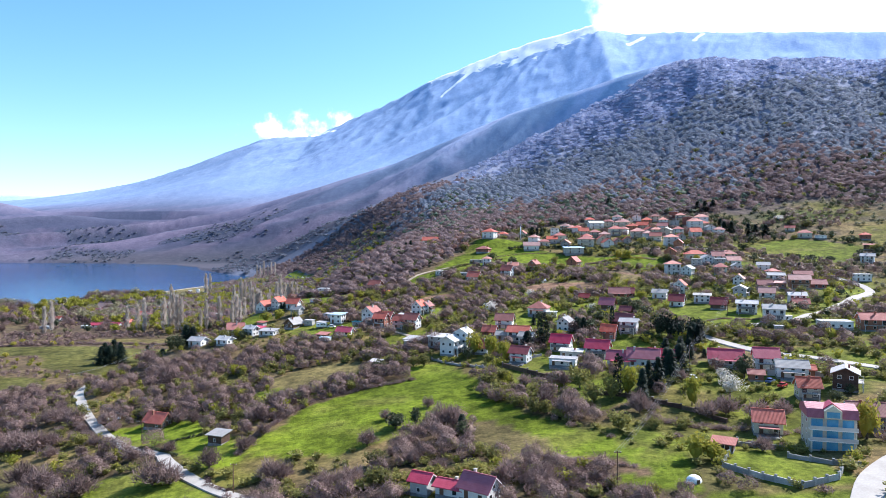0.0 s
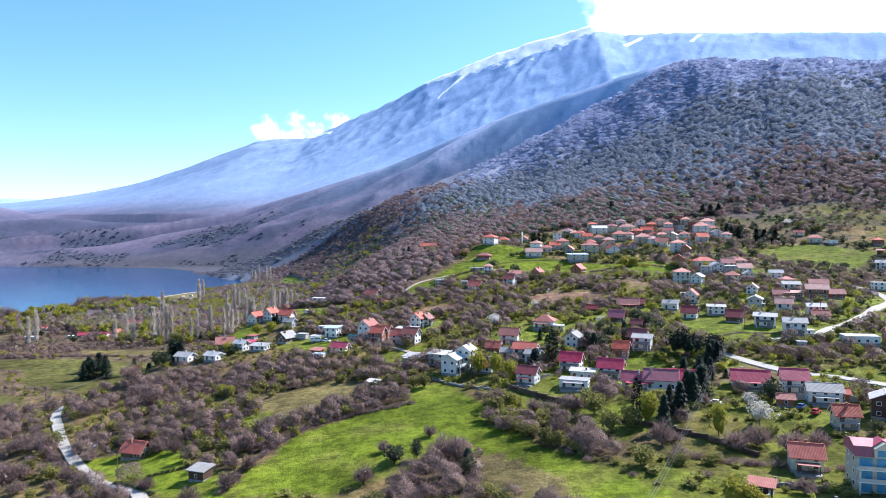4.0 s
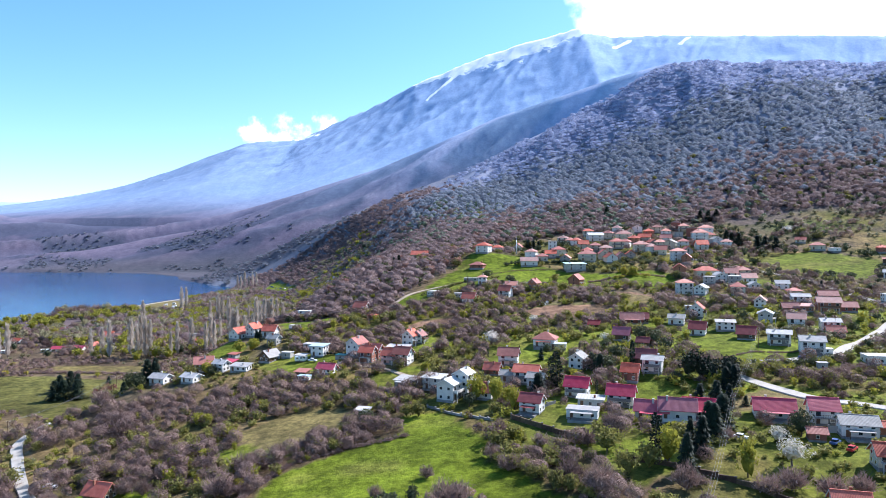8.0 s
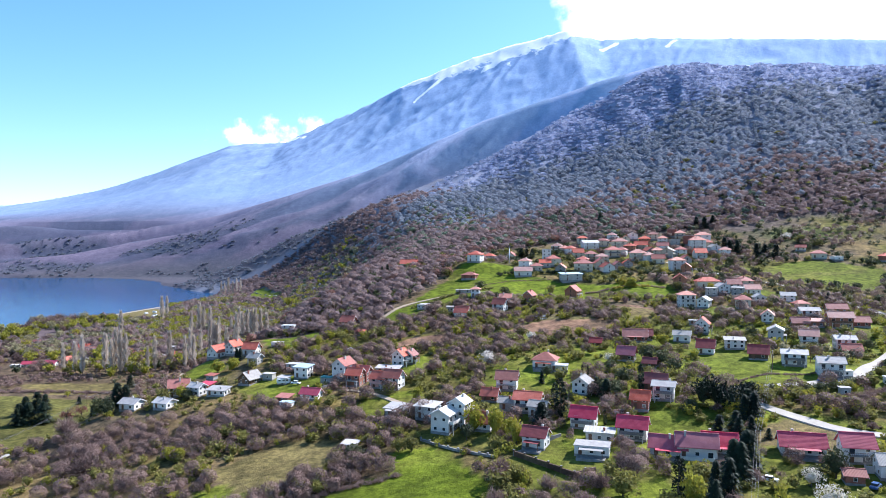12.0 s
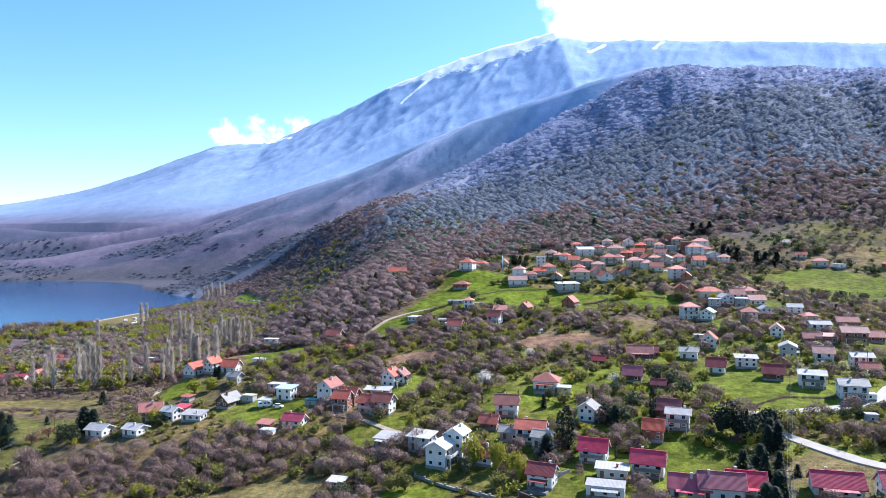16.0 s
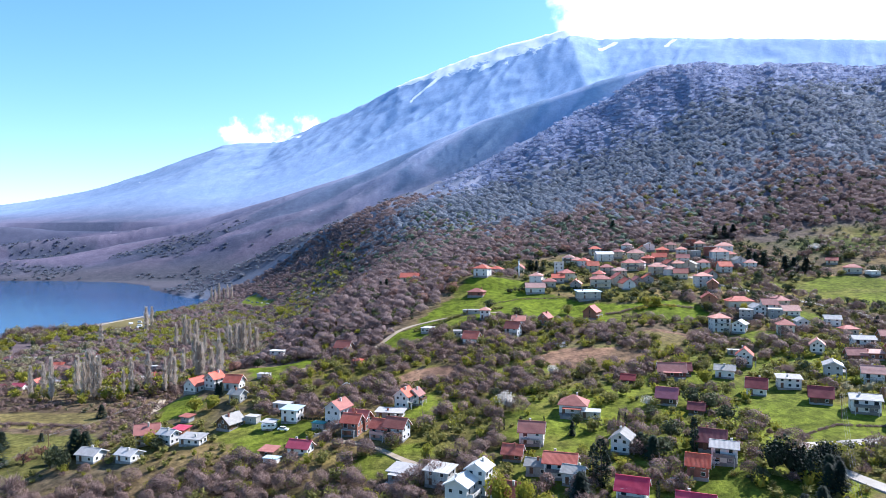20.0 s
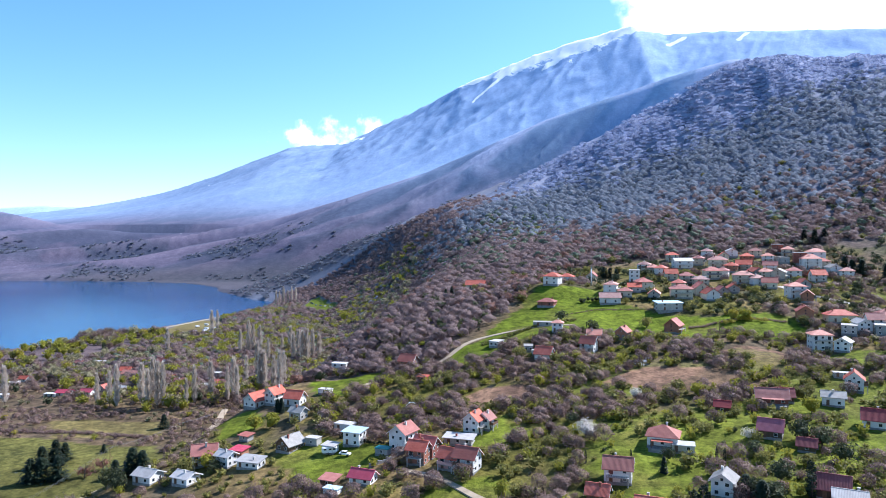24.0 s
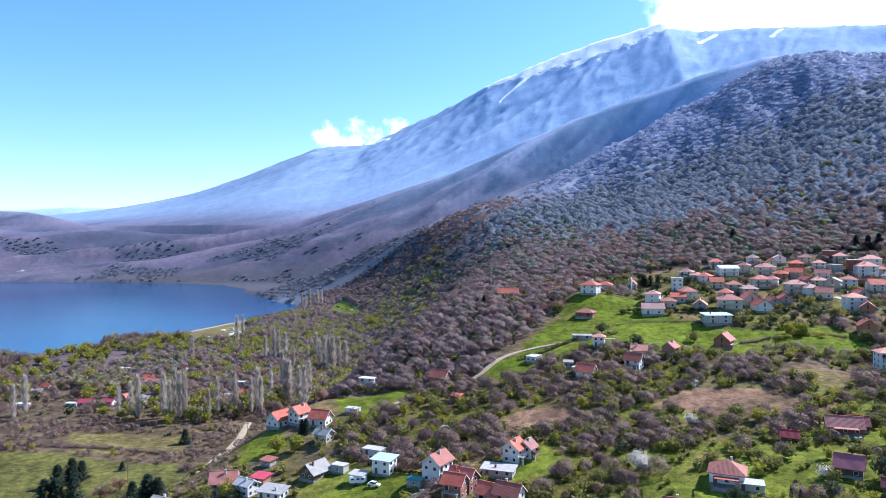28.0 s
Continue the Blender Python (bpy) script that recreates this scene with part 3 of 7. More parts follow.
plot(-62.3, 360.3, 0.0, -20, 4.3, 3.6, 2.8, "shed", 0.2, "pale", "white")
plot(-70.3, 369.0, 0.0, -20, 4.7, 3.2, 2.6, "flat", 0.2, "pale", "concrete")
plot(-56.9, 332.6, 0.0, -20, 4.7, 4.0, 2.2, "shed", 0.5, "orange", "wood")
plot(-54.8, 326.0, 0.0, -20, 4.7, 2.8, 1.9, "flat", 0.2, "blue", "white")
plot(-34.8, 427.0, 0.0, -20, 3.6, 3.2, 2.1, "shed", 0.3, "brown", "brick")
plot(-26.7, 279.8, 0.0, -20, 4.0, 3.2, 1.9, "shed", 0.3, "pale", "concrete")
plot(-77.0, 422.1, 0.0, -20, 5.5, 3.2, 1.9, "flat", 0.2, "pale", "white")
plot(18.0, 447.6, 0.0, -15, 6.3, 4.0, 2.1, "flat", 0.2, "pale", "white")
plot(-1.2, 466.3, 0.0, -15, 7.1, 4.7, 2.6, "flat", 0.2, "pale", "grey")
plot(13.5, 454.3, 0.0, -20, 6.3, 4.0, 2.6, "flat", 0.2, "grey", "concrete")
plot(46.3, 464.2, 0.0, -20, 6.3, 5.5, 3.2, "gable", 2.0, "pink", "white")
plot(60.4, 465.1, 0.0, 60, 6.3, 5.5, 3.7, "gable", 2.3, "brown", "brick")
plot(30.9, 534.6, 0.0, -15, 9.5, 7.6, 2.5, "hip", 2.2, "brown", "brick")
plot(23.9, 491.4, 0.0, -10, 9.5, 5.7, 1.9, "flat", 0.3, "grey", "concrete")
plot(-10.8, 596.8, 0.0, -10, 12.3, 7.6, 3.1, "gable", 2.7, "orange", "cream")
plot(72.0, 555.0, 0.0, -15, 9.5, 7.6, 4.8, "hip", 2.2, "pink", "white")
plot(67.1, 533.2, 0.0, -10, 11.4, 7.6, 3.6, "gable", 2.4, "pink", "white")
plot(78.6, 545.1, 0.0, -12, 7.6, 6.6, 3.4, "hip", 2.2, "orange", "cream")
plot(92.8, 583.5, 0.0, -15, 6.6, 6.6, 7.6, "flat", 0.4, "pale", "white")
plot(92.8, 559.6, 0.0, -10, 10.4, 8.5, 5.1, "hip", 2.7, "orange", "cream")
plot(93.9, 537.8, 0.0, -12, 9.5, 6.6, 2.9, "gable", 2.4, "pink", "concrete")
plot(95.2, 512.9, 0.0, -8, 13.3, 7.6, 4.2, "shed", 0.6, "blue", "concrete")
plot(115.8, 605.3, 0.0, -12, 8.5, 7.6, 4.2, "hip", 2.4, "orange", "white")
plot(118.0, 589.6, 0.0, -20, 7.6, 7.6, 4.3, "gable", 2.7, "brown", "cream")
plot(134.7, 621.0, 0.0, -10, 12.3, 8.5, 5.4, "gable", 1.8, "white", "white")
plot(125.3, 579.4, 0.0, -14, 8.5, 7.6, 4.2, "hip", 2.4, "orange", "cream")
plot(124.9, 533.2, 0.0, -10, 11.4, 7.6, 3.9, "gable", 2.7, "brown", "white")
plot(132.3, 576.8, 0.0, -12, 9.5, 6.6, 3.4, "flat", 0.3, "grey", "concrete")
plot(143.7, 585.9, 0.0, -12, 10.4, 8.5, 4.8, "hip", 2.7, "orange", "cream")
plot(157.9, 617.4, 0.0, -14, 12.3, 8.5, 5.1, "hip", 2.7, "pink", "cream")
plot(177.6, 645.5, 0.0, -20, 9.5, 7.6, 4.2, "gable", 1.8, "white", "white")
plot(182.1, 628.0, 0.0, -12, 8.5, 7.6, 4.2, "hip", 2.4, "orange", "brick")
plot(172.8, 608.9, 0.0, -18, 9.5, 7.6, 3.9, "gable", 2.7, "orange", "cream")
plot(158.8, 572.8, 0.0, -10, 11.4, 8.5, 4.8, "hip", 2.7, "pink", "cream")
plot(144.3, 551.0, 0.0, -10, 9.5, 6.6, 2.7, "gable", 2.1, "brown", "concrete")
plot(173.8, 591.5, 0.0, -10, 9.5, 7.6, 3.1, "gable", 2.4, "brown", "concrete")
plot(197.0, 628.5, 0.0, -14, 7.6, 6.6, 4.2, "hip", 2.2, "pink", "white")
plot(185.0, 582.2, 0.0, -18, 10.4, 8.5, 4.6, "gable", 2.0, "grey", "cream")
plot(204.9, 625.4, 0.0, -12, 11.4, 6.6, 3.7, "flat", 0.3, "grey", "concrete")
plot(214.4, 653.5, 0.0, -16, 8.5, 7.6, 6.0, "flat", 0.4, "concrete", "brick")
plot(232.5, 633.2, 0.0, -14, 11.4, 8.5, 5.4, "hip", 2.7, "pink", "white")
plot(207.4, 577.9, 0.0, -14, 8.5, 7.6, 4.5, "gable", 3.0, "orange", "white")
plot(227.0, 597.7, 0.0, -20, 9.5, 7.6, 4.6, "gable", 2.0, "grey", "white")
plot(158.9, 490.8, 0.0, -20, 9.5, 7.6, 4.8, "gable", 2.7, "brown", "brick")
plot(174.5, 486.5, 0.0, -15, 13.3, 8.5, 3.7, "hip", 2.7, "orange", "cream")
plot(169.1, 466.8, 0.0, -20, 8.5, 6.6, 4.2, "flat", 0.3, "grey", "concrete")
plot(186.3, 476.5, 0.0, -20, 7.6, 6.6, 4.6, "gable", 2.7, "orange", "white")
plot(197.0, 486.3, 0.0, -15, 9.5, 7.6, 4.2, "hip", 2.7, "orange", "cream")
plot(182.9, 463.4, 0.0, 62, 7.6, 6.6, 4.8, "flat", 0.3, "concrete", "concrete")
plot(291.0, 565.2, 0.0, -15, 10.4, 7.6, 3.4, "hip", 2.4, "orange", "cream")
plot(298.7, 555.8, 0.0, -10, 9.5, 5.7, 2.5, "flat", 0.3, "white", "white")
plot(177.4, 584.7, 0.0, -14, 8.5, 7.6, 4.2, "hip", 2.4, "pink", "cream")
plot(148.0, 628.4, 0.0, -14, 8.5, 7.6, 4.2, "hip", 2.4, "orange", "cream")
plot(112.5, 611.5, 0.0, -14, 7.6, 6.6, 3.7, "hip", 2.2, "pink", "cream")
plot(86.3, 555.0, 0.0, -14, 7.6, 6.6, 3.2, "gable", 2.1, "orange", "concrete")
plot(67.9, 599.1, 0.0, -14, 7.6, 6.6, 3.1, "gable", 2.4, "brown", "cream")
plot(184.2, 440.3, 0.0, 62, 6.3, 5.5, 4.3, "gable", 1.6, "pale", "white")
plot(204.0, 446.9, 0.0, -25, 7.1, 6.3, 3.8, "gable", 1.6, "pale", "white")
plot(203.3, 432.6, 0.0, -15, 7.1, 5.5, 2.6, "hip", 1.8, "orange", "cream")
plot(191.7, 404.1, 0.0, -15, 8.7, 6.3, 4.6, "gable", 1.3, "pale", "white", "balcony")
plot(184.0, 387.1, 0.0, -15, 8.7, 5.5, 2.8, "shed", 0.7, "pink", "brick")
plot(214.4, 418.3, 0.0, -15, 9.5, 6.3, 4.0, "gable", 2.2, "orange", "brick")
plot(205.4, 387.2, 0.0, -15, 10.3, 6.3, 2.6, "gable", 2.2, "orange", "brick")
plot(179.3, 355.0, 0.0, -15, 7.9, 5.5, 4.6, "gable", 1.3, "pale", "white")
plot(176.3, 345.5, 0.0, -15, 7.1, 4.7, 2.4, "gable", 2.0, "orange", "cream")
plot(169.4, 401.7, 0.0, 62, 6.3, 5.5, 4.0, "gable", 2.2, "pink", "white")
plot(177.9, 387.9, 0.0, -15, 7.1, 5.5, 2.6, "gable", 2.2, "orange", "brick")
plot(136.5, 408.3, 0.0, -15, 7.9, 3.2, 1.9, "flat", 0.2, "pale", "concrete")
plot(87.0, 333.6, 0.0, -28, 4.7, 4.0, 2.2, "gable", 1.6, "darkred", "wood")
plot(89.5, 336.3, 0.0, -28, 4.0, 3.2, 2.1, "shed", 0.5, "darkred", "wood")
plot(153.4, 312.5, 0.0, -15, 4.0, 3.2, 2.1, "flat", 0.2, "white", "white")
plot(140.3, 292.4, 0.0, -15, 3.2, 2.8, 2.6, "flat", 0.2, "pale", "concrete")
plot(168.0, 300.5, 0.0, -10, 12.6, 7.1, 3.1, "flat", 0.2, "white", "white")
plot(182.4, 297.7, 0.0, -12, 10.3, 7.1, 4.9, "gable", 2.4, "orange", "brick")
plot(327.4, 544.5, 0.0, -15, 9.5, 6.3, 3.4, "hip", 2.0, "orange", "brick")
plot(310.4, 511.1, 0.0, -20, 7.1, 5.5, 3.4, "shed", 0.5, "brown", "wood")
plot(284.3, 469.7, 0.0, -20, 7.9, 6.3, 4.3, "gable", 1.6, "pale", "white")
plot(250.5, 419.0, 0.0, -12, 8.7, 5.5, 4.3, "flat", 0.2, "white", "white")
plot(290.0, 587.2, 0.0, -15, 7.1, 4.7, 2.7, "gable", 1.7, "orange", "cream")
plot(101.5, 226.7, 0.0, -18, 4.3, 4.0, 2.4, "gable", 1.0, "brown", "brick")
plot(119.0, 227.9, 0.0, -15, 3.6, 3.2, 2.8, "gable", 1.0, "orange", "brick")
plot(108.1, 207.1, 0.0, -12, 5.9, 5.1, 3.8, "gable", 2.2, "brown", "cream")
plot(110.1, 181.7, 0.0, -15, 8.7, 7.1, 4.5, "gable", 2.4, "brown", "brick")
plot(68.6, 170.3, 0.0, -30, 4.7, 3.2, 2.1, "shed", 0.5, "brown", "wood")
plot(-4.6, 157.7, 0.0, -28, 4.3, 4.0, 3.4, "gable", 1.3, "crimson", "grey")
plot(2.0, 154.7, 0.0, -28, 6.3, 4.0, 2.4, "gable", 1.0, "crimson", "white")
plot(8.0, 151.2, 0.0, -35, 7.1, 5.5, 3.0, "gable", 2.3, "crimson", "white")
plot(-214.5, 594.8, 0.0, -10, 7.1, 5.5, 3.1, "gable", 2.3, "orange", "white")
plot(-279.7, 567.1, 0.0, -10, 9.5, 4.7, 2.4, "gable", 1.5, "crimson", "white")
plot(-266.5, 570.2, 0.0, -10, 7.9, 4.7, 2.4, "gable", 1.5, "crimson", "white")
plot(-261.3, 582.6, 0.0, -15, 6.3, 4.7, 2.4, "gable", 2.0, "orange", "cream")
plot(-319.3, 682.3, 0.0, -8, 11.9, 5.5, 2.4, "flat", 0.2, "white", "white")
plot(-330.1, 672.2, 0.0, -10, 5.5, 4.7, 2.9, "gable", 2.0, "orange", "white")
plot(-267.6, 631.6, 0.0, -8, 12.6, 5.5, 2.4, "gable", 2.0, "pink", "cream")
plot(-277.3, 643.8, 0.0, -15, 7.9, 5.5, 2.6, "gable", 2.2, "orange", "cream")
plot(-186.8, 594.7, 0.0, -10, 7.1, 4.7, 2.4, "gable", 1.7, "orange", "teal")
plot(-197.8, 619.0, 0.0, -10, 5.5, 4.7, 4.3, "flat", 0.2, "pale", "grey")
plot(-266.9, 680.5, 0.0, -15, 7.1, 5.5, 3.5, "gable", 2.2, "orange", "white")
plot(-266.6, 700.7, 0.0, -15, 6.3, 5.5, 3.7, "gable", 2.2, "pink", "white")
plot(-208.6, 602.6, 0.0, -10, 7.9, 4.7, 2.4, "gable", 2.0, "orange", "white")
plot(-338.2, 600.7, 0.0, -8, 9.5, 4.7, 2.1, "flat", 0.2, "white", "white")
plot(-337.4, 613.5, 0.0, -10, 6.3, 4.7, 2.4, "gable", 1.7, "brown", "white")
plot(-318.2, 560.9, 0.0, -8, 7.9, 4.0, 1.9, "flat", 0.2, "white", "white")
plot(-231.2, 616.1, 0.0, -10, 6.3, 4.7, 2.4, "gable", 1.7, "brown", "cream")
plot(-247.6, 580.7, 0.0, -10, 6.3, 4.7, 2.6, "gable", 1.1, "pale", "white")
plot(-287.6, 564.4, 0.0, -10, 7.1, 4.0, 1.9, "flat", 0.2, "white", "concrete")
plot(-196.1, 588.6, 0.0, -10, 7.1, 4.0, 2.1, "flat", 0.2, "pale", "white")
plot(100.8, 380.5, 0.0, -15, 5.5, 5.5, 2.4, "gable", 2.3, "darkred", "wood")
plot(74.7, 369.6, 0.0, -25, 4.7, 4.0, 2.6, "gable", 1.5, "darkred", "wood")
plot(175.8, 524.2, 0.0, -15, 9.5, 6.3, 4.3, "gable", 2.4, "pink", "brick")
plot(114.3, 559.3, 0.0, -12, 8.5, 7.6, 4.2, "hip", 2.4, "orange", "cream")
plot(130.4, 567.5, 0.0, -12, 8.5, 7.6, 4.2, "hip", 2.4, "pink", "cream")
plot(151.2, 588.6, 0.0, -12, 8.5, 7.6, 4.2, "hip", 2.4, "orange", "white")
plot(162.4, 603.9, 0.0, -15, 8.5, 7.6, 4.2, "hip", 2.4, "orange", "brick")
plot(164.6, 566.6, 0.0, -12, 9.5, 7.6, 4.2, "hip", 2.4, "pink", "white")
plot(169.2, 558.7, 0.0, -12, 8.5, 7.6, 3.6, "gable", 2.7, "brown", "cream")
plot(196.6, 586.9, 0.0, -15, 8.5, 7.6, 4.6, "hip", 2.4, "orange", "white")
plot(217.1, 642.6, 0.0, -15, 8.5, 7.6, 5.1, "hip", 2.4, "pink", "cream")
plot(187.3, 554.2, 0.0, -15, 8.5, 6.6, 3.9, "gable", 2.7, "orange", "concrete")
plot(161.4, 650.6, 0.0, -15, 8.5, 7.6, 4.2, "hip", 2.4, "pink", "white")
plot(168.7, 636.3, 0.0, -12, 8.5, 6.6, 3.9, "gable", 2.4, "orange", "cream")
plot(194.3, 643.9, 0.0, -15, 8.5, 7.6, 4.2, "hip", 2.4, "brown", "cream")
plot(189.2, 605.6, 0.0, -12, 8.5, 6.6, 3.9, "gable", 2.4, "orange", "white")
plot(134.7, 646.1, 0.0, -15, 8.5, 6.6, 3.9, "hip", 2.2, "orange", "cream")
plot(108.7, 622.3, 0.0, -12, 8.5, 6.6, 3.9, "hip", 2.2, "pink", "white")
plot(228.6, 614.9, 0.0, -15, 8.5, 7.6, 4.2, "hip", 2.4, "orange", "cream")
plot(231.9, 589.8, 0.0, -15, 8.5, 7.6, 4.2, "hip", 2.4, "pink", "white")
plot(135.2, 544.4, 0.0, -10, 9.5, 6.6, 3.1, "gable", 2.4, "brown", "concrete")
plot(51.3, 600.2, 0.0, -10, 8.5, 6.6, 3.4, "hip", 2.2, "orange", "white")
plot(176.5, 470.1, 0.0, -20, 8.5, 6.6, 4.2, "gable", 1.8, "pale", "white")
plot(194.0, 469.1, 0.0, -15, 8.5, 6.6, 3.1, "gable", 2.4, "pink", "white")


# ---- land cover: outlines of fields, gardens and tracks in the plan ----
FIELDS = []


def field(tone, *outline):
    """A patch of ground of one tone: meadow, rough, lawn, straw, soil, vines or bare."""
    FIELDS.append((tone, np.array(outline, float)))


def inside(x, y, outline):
    hit = np.zeros(x.shape, bool)
    for (ax, ay), (bx, by) in zip(outline, np.roll(outline, -1, 0)):
        cross = ((ay > y) != (by > y)) & (x < (bx - ax) * (y - ay) / (by - ay + 1e-9) + ax)
        hit ^= cross
    return hit


field("meadow", (-56, 196), (-53, 216), (-44, 241), (-29, 250), (-10, 258), (-16, 272), (3, 272), (15, 245), (12, 226), (2, 216), (-8, 200), (-23, 190), (-38, 190))
field("meadow", (2, 216), (12, 231), (25, 212), (39, 189), (47, 177), (58, 166), (54, 148), (40, 153), (30, 176), (17, 202))
field("straw", (8, 205), (20, 200), (30, 178), (22, 170), (8, 186))
field("lawn", (70, 169), (80, 168), (90, 153), (86, 144), (72, 146), (63, 157))
field("lawn", (55, 147), (69, 144), (84, 141), (84, 130), (50, 134))
field("meadow", (-86, 214), (-80, 224), (-66, 214), (-54, 190), (-69, 190))
field("meadow", (-114, 238), (-100, 250), (-84, 240), (-76, 222), (-92, 214), (-104, 224))
field("lawn", (-92, 190), (-73, 187), (-55, 168), (-70, 150), (-95, 168))
field("rough", (-240, 370), (-206, 362), (-196, 336), (-222, 335))
field("rough", (-300, 470), (-225, 467), (-214, 436), (-280, 432))
field("lawn", (-74, 262), (-52, 268), (-44, 252), (-62, 244))
field("straw", (-58, 256), (-34, 264), (-28, 288), (-50, 294), (-70, 276))
field("straw", (-150, 190), (-118, 182), (-112, 208), (-140, 222))
field("meadow", (-38, 452), (-12, 476), (8, 517), (26, 566), (66, 562), (72, 530), (92, 505), (118, 500), (144, 504), (158, 492), (150, 466), (101, 470), (72, 470), (41, 480), (8, 468), (-10, 443))
field("bramble", (40, 408), (62, 424), (88, 422), (98, 408), (80, 396), (56, 394))
field("bramble", (-22, 398), (-6, 414), (14, 408), (10, 392), (-10, 386))
field("bramble", (96, 440), (112, 452), (130, 446), (124, 430), (104, 428))
field("lawn", (112, 368), (130, 367), (138, 337), (165, 325), (140, 306), (109, 309))
field("lawn", (222, 543), (284, 560), (312, 520), (270, 466), (240, 508))
field("rough", (-262, 458), (-216, 460), (-166, 451), (-126, 378), (-162, 350), (-225, 392))
field("straw", (-250, 505), (-180, 498), (-172, 470), (-228, 468))
field("lawn", (-120, 410), (-104, 412), (-96, 394), (-111, 382))
field("meadow", (-92, 450), (-58, 456), (-50, 437), (-74, 414))
field("lawn", (-82, 360), (-64, 376), (-40, 360), (-46, 340), (-66, 338))
field("lawn", (-22, 364), (-2, 376), (8, 360), (-10, 350))
field("lawn", (22, 262), (44, 268), (50, 248), (34, 238), (20, 246))
field("lawn", (56, 270), (72, 284), (80, 268), (66, 256))
field("lawn", (38, 232), (58, 236), (66, 214), (48, 206))
field("lawn", (-28, 318), (-12, 328), (0, 318), (-10, 306), (-24, 308))
field("lawn", (20, 330), (44, 336), (52, 318), (30, 308))
field("vines", (88, 256), (106, 274), (116, 268), (126, 250), (110, 238))
field("vines", (96, 432), (108, 448), (126, 440), (116, 420))
field("soil", (60, 400), (90, 420), (110, 410), (92, 385))
field("soil", (28, 176), (44, 170), (48, 158), (34, 160))
field("lawn", (90, 380), (122, 384), (126, 368), (100, 362))
field("lawn", (134, 436), (160, 448), (172, 432), (150, 416))
field("lawn", (180, 470), (205, 480), (215, 455), (190, 446))
field("straw", (-372, 990), (-330, 1000), (-305, 930), (-285, 850), (-330, 846), (-362, 900))
field("lawn", (-262, 1180), (-245, 1180), (-180, 1030), (-205, 1020), (-262, 1130))
TONES = {"rough": (0.145, 0.14, 0.045), "meadow": (0.17, 0.22, 0.02), "lawn": (0.175, 0.21, 0.028), "straw": (0.205, 0.168, 0.075), "soil": (0.19, 0.125, 0.085), "vines": (0.24, 0.19, 0.09), "bramble": (0.27, 0.165, 0.12)}
TRACKS = []


def gardens(x, y):
    """The green plots among the houses, 0 to 1."""
    return ramp(5, 30, x) * ramp(215, 190, x - 0.25 * (y - 220)) * ramp(160, 180, y - 0.6 * np.clip(60 - x, 0, 60)) * ramp(440, 400, y) * ramp(-0.75, -0.2, wave(x, y, 24, 80) + 0.4 * wave(x, y, 8, 81))


GULLIES = ((-5, 3353, 145, 3505, 9), (1240, 3500, 1310, 3570, 11), (335, 3463, 408, 3497, 12), (903, 3468, 1009, 3550, 10))


def west(x, y):
    """How thick the scrub grows on the slope, 0 to 1."""
    return ramp(-0.3, 0.3, wave(x, y, 24, 53) + 0.5 * wave(x, y, 9, 54) + 0.3 * ramp(-10, -120, x) + 0.5 * ramp(175, 150, y))


